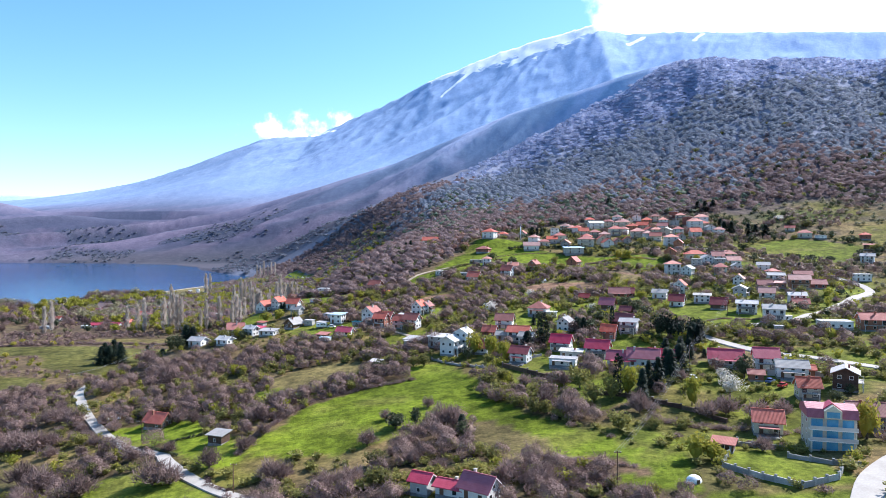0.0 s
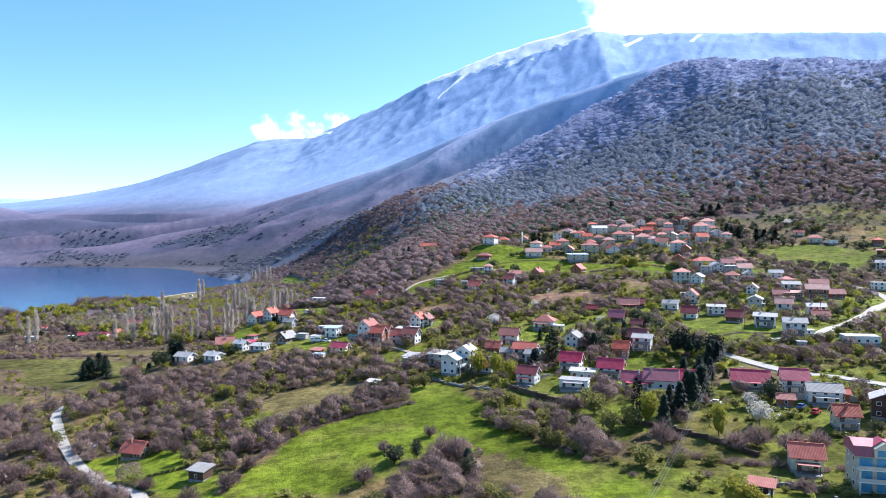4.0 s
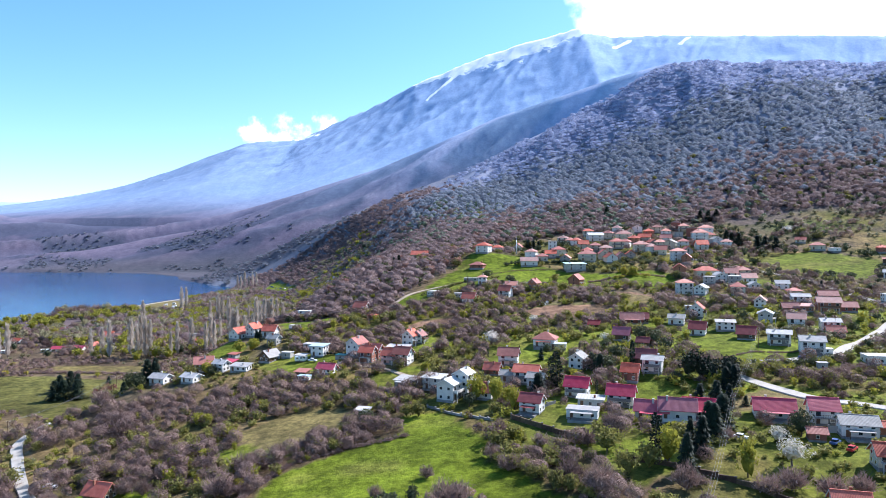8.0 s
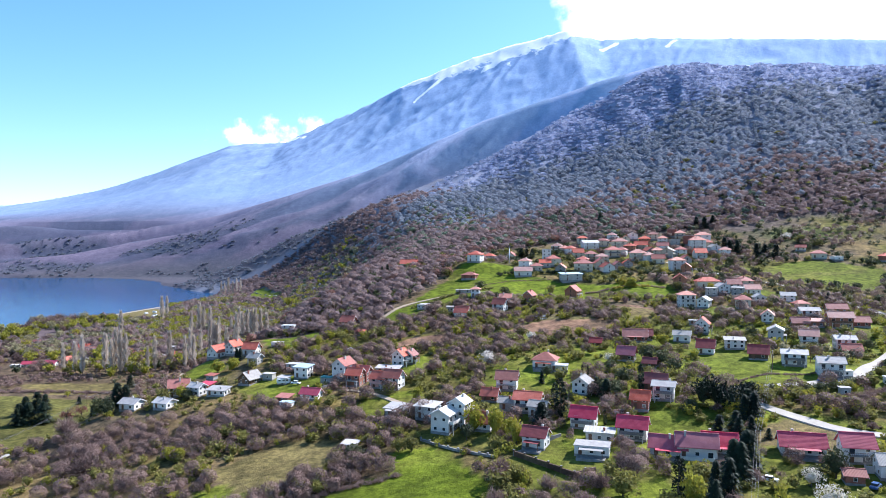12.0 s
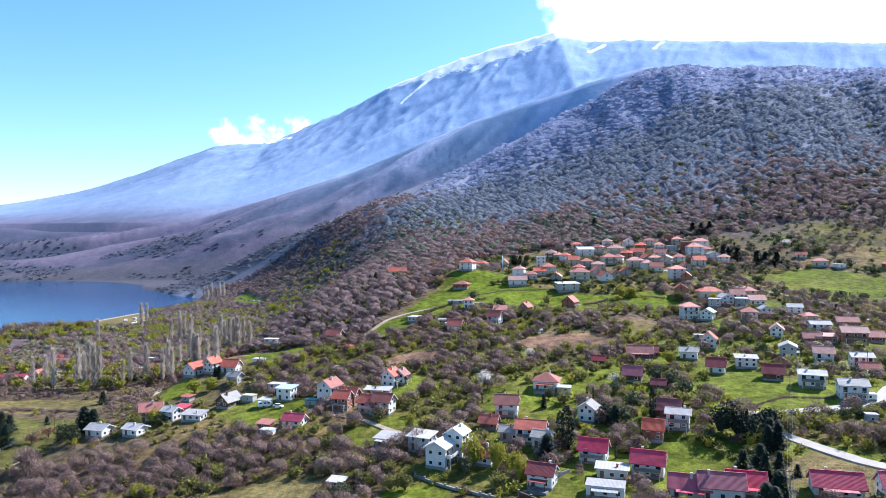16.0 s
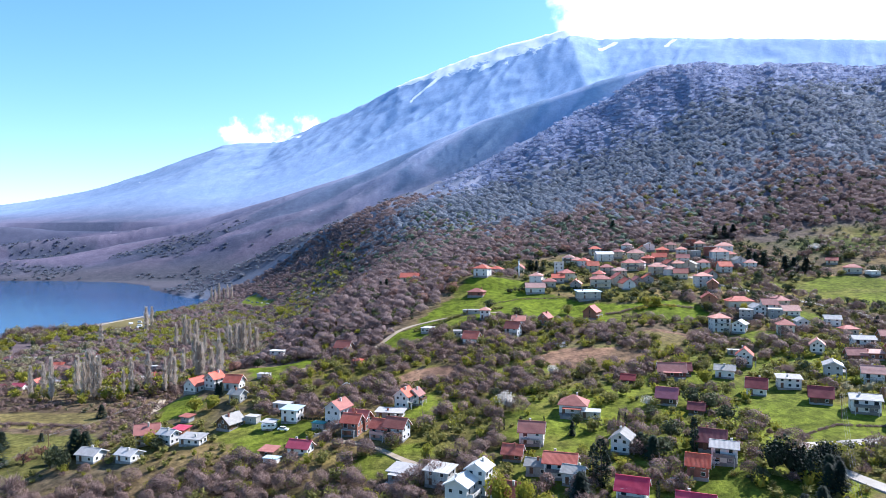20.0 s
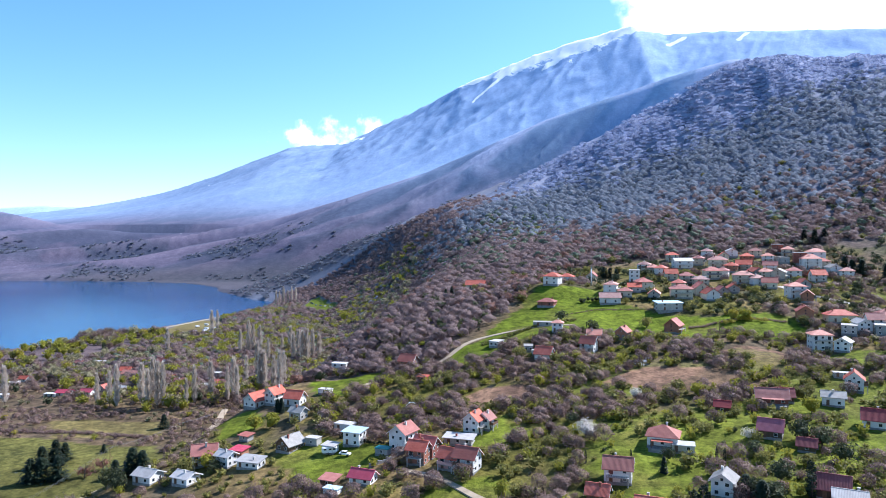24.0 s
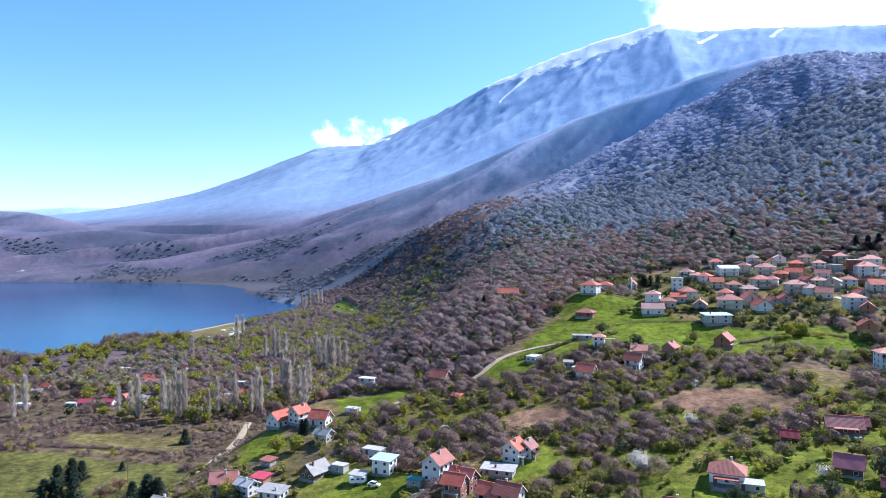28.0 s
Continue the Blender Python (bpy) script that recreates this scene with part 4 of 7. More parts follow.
def cover(x, y, z):
    """The ground's colour, by what grows on it, with haze painted in far off."""
    px, py = x / UNIT, y / UNIT
    a, b, c = wave(x, y, 26, 21), wave(x, y, 9, 22), wave(x, y, 70, 23)
    green, straw, earth = np.array((0.165, 0.155, 0.038)), np.array((0.27, 0.195, 0.095)), np.array((0.165, 0.122, 0.10))
    g = ramp(-0.4, 0.8, a + 0.5 * b + 0.35 * np.clip((x + 30) / 60, -0.6, 1))[..., None]
    col = straw * (1 - g) + green * g
    e = ramp(0.2, 0.8, c + 0.6 * b)[..., None] * 0.8
    col = col * (1 - e) + earth * e
    # leaf litter under the scrub, darkened further to stand in for shade there
    litter_shade = (west(x, y) * ramp(80, 40, x) * ramp(345, 320, y) * 0.75)[..., None]
    col = col * (1 - litter_shade) + np.array((0.10, 0.072, 0.056)) * litter_shade
    brush = (0.8 * ramp(-0.5, 0.2, wave(x, y, 22, 57)) * ramp(-75, -55, x) * ramp(200, 150, x) * ramp(365, 390, y) * ramp(485, 465, y))[..., None]
    col = col * (1 - brush) + np.array((0.16, 0.115, 0.085)) * brush
    plots = (0.85 * gardens(x, y))[..., None]
    col = col * (1 - plots) + np.array((0.18, 0.215, 0.028)) * (1 + 0.2 * a + 0.25 * b)[..., None] * plots
    low = ramp(0, 40, np.interp(py, FOOT_Y, FOOT_X) * UNIT - x)[..., None]
    col = col * (1 - 0.7 * low) + np.array((0.14, 0.102, 0.078)) * 0.7 * low
    # woodland floor on the hill, scree and scrub on the mountains, blue haze painted over both
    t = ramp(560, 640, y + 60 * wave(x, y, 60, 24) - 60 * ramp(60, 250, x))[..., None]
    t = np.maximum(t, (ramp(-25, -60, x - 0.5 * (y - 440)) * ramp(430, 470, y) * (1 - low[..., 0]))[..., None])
    # wood floor turns haze blue up the hill, paler eastward for sun glare
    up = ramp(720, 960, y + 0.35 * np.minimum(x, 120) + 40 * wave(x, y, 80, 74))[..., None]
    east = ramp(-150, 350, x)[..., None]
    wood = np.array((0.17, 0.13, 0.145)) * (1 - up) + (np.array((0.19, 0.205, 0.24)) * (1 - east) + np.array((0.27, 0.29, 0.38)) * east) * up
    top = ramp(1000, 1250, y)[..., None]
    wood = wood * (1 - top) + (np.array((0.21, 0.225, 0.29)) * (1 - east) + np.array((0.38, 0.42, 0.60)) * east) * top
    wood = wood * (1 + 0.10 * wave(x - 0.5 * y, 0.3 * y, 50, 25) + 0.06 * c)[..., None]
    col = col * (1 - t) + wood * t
    clear = (ramp(0.25, 0.7, wave(x, y, 75, 26)) * ramp(120, 200, x) * ramp(900, 640, y) * ramp(560, 600, y))[..., None]
    col = col * (1 - clear) + np.array((0.15, 0.18, 0.05)) * clear
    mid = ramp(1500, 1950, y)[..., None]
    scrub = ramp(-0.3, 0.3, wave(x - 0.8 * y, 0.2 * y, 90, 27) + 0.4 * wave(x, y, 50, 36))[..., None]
    # haze put into the slope colour: bluer and paler with height
    raised = ramp(60, 520, z)[..., None]
    slope_tone = np.array((0.172, 0.152, 0.23)) * (1 - raised) + np.array((0.47, 0.56, 0.82)) * raised
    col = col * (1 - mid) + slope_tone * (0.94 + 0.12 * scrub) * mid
    streaks = (ramp(0.0, 0.35, wave(x - 1.5 * y, 0.4 * y, 110, 86) + 0.5 * wave(x - y, y, 45, 87)) * ramp(1350, 1600, y) * ramp(2900, 2300, y))[..., None]
    col = col * (1 - streaks * np.array((0.36, 0.24, 0.20)))
    grove = (ramp(0.0, 0.4, wave(x, y, 120, 34) + 0.4 * wave(x, y, 40, 35)) * ramp(1700, 1780, y) * ramp(130, 60, z) * 0.7)[..., None]
    col = col * (1 - grove) + np.array((0.07, 0.09, 0.14)) * grove
    bay = (ramp(-1150, -900, x) * ramp(150, -50, x) * ramp(1300, 1400, y) * ramp(1950, 1800, y))[..., None]
    col = col * (1 - bay) + np.array((0.12, 0.115, 0.145)) * bay
    # far rock carries painted blue haze, brighter to the right
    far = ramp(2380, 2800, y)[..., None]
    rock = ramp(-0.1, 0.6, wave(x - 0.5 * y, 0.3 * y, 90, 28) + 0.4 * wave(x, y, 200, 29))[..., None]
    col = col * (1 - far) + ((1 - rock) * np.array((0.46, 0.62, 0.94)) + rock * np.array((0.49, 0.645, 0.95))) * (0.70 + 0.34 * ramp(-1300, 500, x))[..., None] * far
    # last ridge is tinted palest, as haze
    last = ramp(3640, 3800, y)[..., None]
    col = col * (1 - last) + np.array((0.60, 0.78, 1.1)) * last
    for tone, outline in FIELDS:
        k = inside(x + 2.5 * wave(x, y, 11, 31), y + 2.5 * wave(x, y, 11, 32), outline)
        base = np.array(TONES[tone])
        patch = base * (1 + 0.22 * a + 0.18 * b)[..., None]
        if tone in ("meadow", "lawn"):
            d = (ramp(0.15, 0.8, b * 0.6 + wave(x, y, 17, 33)) * 0.4)[..., None]
            patch = patch * (1 - d) + np.array((0.22, 0.18, 0.065)) * d
        col = np.where(k[..., None], patch, col)
    sand = (0.7 * ramp(1.0, 0.2, z) * ramp(-1, 0, z) * ramp(1180, 1120, y))[..., None]
    col = col * (1 - sand) + np.array((0.45, 0.38, 0.28)) * sand
    return np.clip(col * 0.70, 0.005, 0.9)


def snow(x, y, z):
    """How much snow lies: a band under the long ridge, more of it towards the peak, and a few gullies."""
    crest = np.interp(x / UNIT, (-55, 90, 285, 475, 640, 770, 1000), (705, 765, 842, 896, 942, 905, 915)) * UNIT
    deep = np.interp(x, (-150, 60, 250, 500, 750, 900), (0, 60, 125, 150, 90, 6))
    band = np.clip(1 - (crest - z) / np.maximum(deep, 1), 0, 1) * (deep > 1) * (y > 2900)
    shoulder = np.clip(1 - np.hypot((x + 690) / 230, (z - 575) / 26), 0, 1) * (y > 2900)
    out = np.maximum(band, shoulder)
    for ax, ay, bx, by, w in GULLIES:
        t = np.clip(((x - ax) * (bx - ax) + (y - ay) * (by - ay)) / ((bx - ax) ** 2 + (by - ay) ** 2), 0, 1)
        d = np.hypot(x - ax - t * (bx - ax), y - ay - t * (by - ay))
        out = np.maximum(out, 0.9 * np.clip(1.4 - d / w, 0, 1))
    return out


# ---- ground: one sheet from the near fields to the last ridge ----
def sheet():
    cols = 480
    ys, v, step = [], -700.0, 40.0
    while v < 4700:
        ys.append(v)
        if v < -40:
            step = 30.0
        elif v < 560:
            step = 2.6
        else:
            step = min(step * 1.015, 18.0)
        v += step
    ys = np.array(ys)
    u = np.linspace(-1, 1, cols)
    u = u * (0.72 + 0.28 * u * u)
    half = 520 + 0.78 * np.clip(ys, 0, None) + np.clip(-ys, 0, None)
    X = u[None, :] * half[:, None] - np.interp(ys, (0, 1500), (40, 160))[:, None]
    Y = np.repeat(ys[:, None], cols, 1)
    Z = terrain(X, Y)
    co = np.stack([X, Y, Z], -1).reshape(-1, 3)
    r, q = np.meshgrid(np.arange(len(ys) - 1), np.arange(cols - 1), indexing="ij")
    a = (r * cols + q).ravel()
    faces = np.stack([a, a + 1, a + cols + 1, a + cols], -1)
    me = bpy.data.meshes.new("ground")
    me.vertices.add(len(co))
    me.vertices.foreach_set("co", co.ravel())
    me.loops.add(faces.size)
    me.polygons.add(len(faces))
    me.loops.foreach_set("vertex_index", faces.ravel().astype(np.int32))
    me.polygons.foreach_set("loop_start", np.arange(0, faces.size, 4, dtype=np.int32))
    me.polygons.foreach_set("use_smooth", np.ones(len(faces), bool))
    me.update(calc_edges=True)
    tint = me.attributes.new("cover", "FLOAT_COLOR", "POINT")
    # the far haze is part of this colour
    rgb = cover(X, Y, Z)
    pad = np.pad(Z, ((5, 5), (6, 6)), mode="edge")
    around = sum(pad[5 + i:pad.shape[0] - 5 + i, 6 + j:pad.shape[1] - 6 + j] for i, j in ((-5, 0), (5, 0), (0, -6), (0, 6), (-3, -4), (3, 4), (-3, 4), (3, -4))) / 8
    hollow = np.clip((around - Z) / np.interp(Y, (900, 1600, 3000), (5, 9, 16)), -1, 1) * ramp(850, 1200, Y)
    bushy, raised = np.clip(hollow, 0, 1)[..., None], np.clip(-hollow, 0, 1)[..., None]
    rgb = rgb * (1 - bushy * np.array((0.22, 0.15, 0.12))) * (1 + raised * np.array((0.16, 0.12, 0.07)))
    rgb = np.clip(rgb, 0.005, 0.9).reshape(-1, 3)
    grain = (1 - 0.72 * ramp(560, 1000, Y) + 0.25 * ramp(1600, 1700, Y) * ramp(2400, 2000, Y)).reshape(-1, 1)
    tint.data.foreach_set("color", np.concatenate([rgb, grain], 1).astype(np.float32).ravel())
    white = me.attributes.new("snow", "FLOAT", "POINT")
    white.data.foreach_set("value", snow(X, Y, Z).astype(np.float32).ravel())
    return me


GROUND, n_, l_, b_ = shader("ground", 0.95)
b_.inputs["Specular IOR Level"].default_value = 0.05
at = n_.new("ShaderNodeAttribute")
at.attribute_name = "cover"
tuft = noise_node(n_, l_, 0.9, 6.0, rough=0.7)
clump = noise_node(n_, l_, 0.28, 4.0, rough=0.65)
patchy = noise_node(n_, l_, 0.09, 5.0)
far_n = noise_node(n_, l_, 0.03, 8.0, rough=0.75)
# gullies run down the slopes towards the lake
lie = n_.new("ShaderNodeMapping")
lie.inputs["Rotation"].default_value, lie.inputs["Scale"].default_value = (0, 0, radians(33)), (1.0, 0.16, 0.5)
where = n_.new("ShaderNodeTexCoord")
l_.new(where.outputs["Object"], lie.inputs["Vector"])
rill = n_.new("ShaderNodeTexNoise")
rill.inputs["Scale"].default_value, rill.inputs["Detail"].default_value, rill.inputs["Roughness"].default_value = 0.03, 9.0, 0.7
l_.new(lie.outputs[0], rill.inputs["Vector"])
shade5 = ramp_node(n_, l_, rill.outputs["Fac"], ((0.36, (0.90, 0.91, 0.93)), (0.64, (1.08, 1.07, 1.05))))
shade = ramp_node(n_, l_, tuft, ((0.3, (0.62, 0.62, 0.62)), (0.7, (1.35, 1.33, 1.25))))
shade2 = ramp_node(n_, l_, patchy, ((0.35, (0.82, 0.80, 0.80)), (0.65, (1.15, 1.15, 1.08))))
shade3 = ramp_node(n_, l_, far_n, ((0.36, (0.68, 0.70, 0.76)), (0.64, (1.28, 1.26, 1.2))))
shade4 = ramp_node(n_, l_, clump, ((0.38, (0.60, 0.62, 0.60)), (0.60, (1.22, 1.20, 1.16))))
c0 = mix_node(n_, l_, 1.0, shade4, shade, "MULTIPLY")
c1 = mix_node(n_, l_, 1.0, c0, shade2, "MULTIPLY")
c2 = mix_node(n_, l_, 1.0, c1, shade3, "MULTIPLY")
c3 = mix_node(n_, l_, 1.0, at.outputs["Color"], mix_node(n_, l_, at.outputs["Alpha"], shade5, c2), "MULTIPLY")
# snow lies in a ragged band under the high ridge
white = n_.new("ShaderNodeAttribute")
white.attribute_name = "snow"
streak = noise_node(n_, l_, 0.02, 9.0, rough=0.7)
add = n_.new("ShaderNodeMath")
add.operation = "MULTIPLY_ADD"
add.inputs[1].default_value = 1.8
l_.new(streak, add.inputs[0])
l_.new(white.outputs["Fac"], add.inputs[2])
lim = n_.new("ShaderNodeMapRange")
lim.inputs["From Min"].default_value, lim.inputs["From Max"].default_value = 1.24, 1.33
l_.new(add.outputs[0], lim.inputs["Value"])
c4 = mix_node(n_, l_, lim.outputs[0], c3, (0.86, 0.88, 0.92))
l_.new(c4, b_.inputs["Base Color"])
bump(n_, l_, b_, tuft, 0.7, 0.5)


WATER, wn_, wl_, wb_ = shader("water", 0.09)
wb_.inputs["IOR"].default_value = 1.33
wb_.inputs["Specular IOR Level"].default_value = 0.2
shallow = noise_node(wn_, wl_, 0.004, 3.0)
wl_.new(ramp_node(wn_, wl_, shallow, ((0.3, (0.002, 0.042, 0.13)), (0.7, (0.003, 0.07, 0.18)))), wb_.inputs["Base Color"])
rip = noise_node(wn_, wl_, 0.12, 7.0, rough=0.75)
bump(wn_, wl_, wb_, rip, 0.35, 0.5)


def lay_ground():
    me = sheet()
    me.materials.append(GROUND)
    tagged(new("ground", me), "green and straw-coloured spring hillside running down to a lake", "ground", kind="structure")
    lake = bpy.data.meshes.new("water")
    lake.from_pydata([(-4400, -700, 0), (-150, -700, 0), (-150, 2100, 0), (-4400, 2100, 0)], [], [(0, 1, 2, 3)])
    lake.materials.append(WATER)
    tagged(new("water", lake), "calm deep blue mountain lake with faint ripples", "lake", kind="structure")


lay_ground()


# ---- roads and tracks ----
def curve_through(points, step=3.0):
    p = [Vector(q) for q in points]
    p = [2 * p[0] - p[1], *p, 2 * p[-1] - p[-2]]
    out = []
    for a, b, c, d in zip(p, p[1:], p[2:], p[3:]):
        k = max(2, int((c - b).length / step))
        for i in range(k):
            t = i / k
            out.append(0.5 * (2 * b + (c - a) * t + (2 * a - 5 * b + 4 * c - d) * t * t + (3 * b - a - 3 * c + d) * t ** 3))
    return out + [p[-2]]


def road(name, label, width, material, *points):
    line = curve_through(points)
    verts, faces = [], []
    for i, p in enumerate(line):
        d = (line[min(i + 1, len(line) - 1)] - line[max(i - 1, 0)]).normalized()
        side = Vector((-d.y, d.x))
        mid = float(terrain(p.x, p.y))
        w = width * (1 + 0.10 * float(wave(p.x, p.y, 9, 41)))
        for s, drop in ((-0.56, -0.6), (-0.5, 0.22), (0, 0.30), (0.5, 0.22), (0.56, -0.6)):
            q = p + side * s * w
            g = float(terrain(q.x, q.y))
            verts.append((q.x, q.y, max(g, 0.75 * mid + 0.25 * g) + drop))
        TRACKS.append((p.x, p.y, width))
    for i in range(len(line) - 1):
        for j in range(4):
            a = i * 5 + j
            faces.append((a, a + 1, a + 6, a + 5))
    me = bpy.data.meshes.new(name)
    me.from_pydata(verts, [], faces)
    me.materials.append(material)
    return tagged(new(name, me), label, "road", kind="structure")


road("road", "narrow pale concrete lane curving past scrub and a cabin", 3.5, ROAD, (-20, 146), (-49, 166), (-64, 180), (-77, 195), (-83, 204), (-96, 215), (-110, 231), (-128, 254), (-147, 284), (-160, 308), (-166, 340), (-164, 366))
road("dirt_track", "grey dirt lane running on across the lakeside flat", 3.6, DIRT, (-164, 366), (-158, 400), (-152, 430), (-150, 455), (-152, 490), (-160, 530))
road("road", "pale asphalt road bending downhill past dark conifers", 4.6, ROAD, (150, 236), (132, 254), (121, 262), (115, 271), (109, 281), (104, 290), (103, 297), (109, 303), (122, 303), (139, 305), (156, 311), (165, 320), (193, 344), (226, 376), (239, 393), (243, 418), (240, 445), (235, 481), (220, 501), (206, 515), (186, 540), (176, 560))
road("road", "wide pale road beside a walled lawn", 6.0, ROAD, (70, 110), (83, 136), (98, 154), (124, 170), (150, 180))
road("dirt_track", "dirt track climbing a green slope beside the wood", 2.6, DIRT, (-62, 430), (-42, 444), (-28, 459), (-10, 482), (16, 489), (40, 488))
road("dirt_track", "pale dirt path between garden plots", 2.2, DIRT, (-34, 336), (-21, 326), (-4, 306), (2, 300), (10, 292))
road("beach", "strip of pale sand along the lake shore", 5.0, SAND, (-420, 850), (-385, 895), (-368, 948), (-345, 1045), (-322, 1155), (-334, 1250))


# ---- builders ----
def link(name, bm, material, parent=None, label="", at=None, smooth=False):
    """Links a bmesh as one mesh object, under a thing or a part if one is given."""
    me = bpy.data.meshes.new(name)
    bm.to_mesh(me)
    bm.free()
    if smooth:
        me.polygons.foreach_set("use_smooth", [True] * len(me.polygons))
    me.materials.append(material)
    return put(name, me, parent, label, at)


def put(name, me, parent=None, label="", at=None):
    ob = new(name, me)
    if parent is not None:
        ob.parent = parent
    if at is not None:
        ob.matrix_basis = at
    if label:
        tagged(ob, label)
    return ob


def box(bm, x0, y0, z0, x1, y1, z1):
    v = [bm.verts.new(p) for p in ((x0, y0, z0), (x1, y0, z0), (x1, y1, z0), (x0, y1, z0), (x0, y0, z1), (x1, y0, z1), (x1, y1, z1), (x0, y1, z1))]
    for f in ((3, 2, 1, 0), (4, 5, 6, 7), (0, 1, 5, 4), (1, 2, 6, 5), (2, 3, 7, 6), (3, 0, 4, 7)):
        bm.faces.new([v[i] for i in f])
    return v


def prism(bm, section, x0, x1):
    """A section in the yz plane, drawn out along x."""
    a = [bm.verts.new((x0, y, z)) for y, z in section]
    b = [bm.verts.new((x1, y, z)) for y, z in section]
    k = len(section)
    for i in range(k):
        bm.faces.new((a[i], a[(i + 1) % k], b[(i + 1) % k], b[i]))
    bm.faces.new(a[::-1])
    bm.faces.new(b)
    bmesh.ops.recalc_face_normals(bm, faces=bm.faces)


def boxed(name, material, *boxes):
    bm = bmesh.new()
    for b in boxes:
        box(bm, *b)
    me = bpy.data.meshes.new(name)
    bm.to_mesh(me)
    bm.free()
    me.materials.append(material)
    return me


def frame_mesh(w, h):
    """A window's frame: one closed ring, proud of the wall."""
    bm, t = bmesh.new(), 0.09
    rings = []
    for y, i in ((0.02, 0), (-0.06, 0), (-0.06, t), (0.02, t)):
        rings.append([bm.verts.new(p) for p in ((-w / 2 + i, y, i), (w / 2 - i, y, i), (w / 2 - i, y, h - i), (-w / 2 + i, y, h - i))])
    for a, b in zip(rings, rings[1:] + rings[:1]):
        for i in range(4):
            bm.faces.new((a[i], a[(i + 1) % 4], b[(i + 1) % 4], b[i]))
    bmesh.ops.recalc_face_normals(bm, faces=bm.faces)
    me = bpy.data.meshes.new("window")
    bm.to_mesh(me)
    bm.free()
    me.materials.append(FRAME)
    return me


WINDOW = {s: (frame_mesh(*s), boxed("pane", GLASS, (-s[0] / 2 + 0.085, -0.03, 0.085, s[0] / 2 - 0.085, 0.015, s[1] - 0.085))) for s in ((1.15, 1.15), (0.9, 1.0), (1.5, 1.95))}
DOOR_MESH = boxed("door", TIMBER, (-0.5, -0.06, 0, 0.5, 0.02, 2.05))


def opening(house, size, m, pane=True):
    f, g = WINDOW[size]
    if not pane:
        return put("window", g, house, at=m)
    w = put("window", f, house, at=m)
    put("pane", g, w)
    return w


ROOF_WORDS = {"crimson": "crimson sheet", "orange": "orange tile", "brown": "brown-red tile", "darkred": "dark red tile", "pink": "faded pink tile", "grey": "grey sheet", "pale": "pale grey sheet", "white": "white sheet", "blue": "light blue sheet", "concrete": "concrete", "teal": "teal sheet"}
WALL_WORDS = {"white": "white", "cream": "cream", "brick": "red brick", "concrete": "concrete", "pale": "pale", "wood": "dark timber", "pink": "pink", "grey": "grey", "teal": "teal"}


def roof_mesh(kind, L, W, H, rise, over=0.65):
    bm = bmesh.new()
    l, w, t = L / 2 + over, W / 2 + over, 0.2
    e = H - rise * over / (W / 2)
    if kind == "gable":
        prism(bm, ((-w, e), (0, H + rise), (w, e), (w, e + t), (0, H + rise + t), (-w, e + t)), -l, l)
        cap = H + rise + t
        box(bm, -l, -0.13, cap - 0.04, l, 0.13, cap + 0.07)
    elif kind == "hip":
        k = max(L / 2 - W / 2, 0.4)
        e = H - 0.02
        low = [bm.verts.new(p) for p in ((-l, -w, e), (l, -w, e), (l, w, e), (-l, w, e))]
        mid = [bm.verts.new(p) for p in ((-l, -w, e + t), (l, -w, e + t), (l, w, e + t), (-l, w, e + t))]
        a, b = bm.verts.new((-k, 0, H + rise)), bm.verts.new((k, 0, H + rise))
        bm.faces.new(low[::-1])
        for i in range(4):
            bm.faces.new((low[i], low[(i + 1) % 4], mid[(i + 1) % 4], mid[i]))
        bm.faces.new((mid[0], mid[1], b, a))
        bm.faces.new((mid[1], mid[2], b))
        bm.faces.new((mid[2], mid[3], a, b))
        bm.faces.new((mid[3], mid[0], a))
    elif kind == "shed":
        o = rise * over / W
        prism(bm, ((-w, H - o), (w, H + rise + o), (w, H + rise + o + t), (-w, H - o + t)), -l, l)
    else:
        box(bm, -L / 2 - 0.25, -W / 2 - 0.25, H, L / 2 + 0.25, W / 2 + 0.25, H + rise)
    return bm


def wall_mesh(kind, L, W, H, rise):
    bm = bmesh.new()
    l, w, deep = L / 2, W / 2, -2.8
    if kind == "gable":
        prism(bm, ((-w, deep), (-w, H), (0, H + rise - 0.02), (w, H), (w, deep)), -l, l)
    elif kind == "shed":
        prism(bm, ((-w, deep), (-w, H), (w, H + rise - 0.02), (w, deep)), -l, l)
    else:
        box(bm, -l, -w, deep, l, w, H)
    return bm


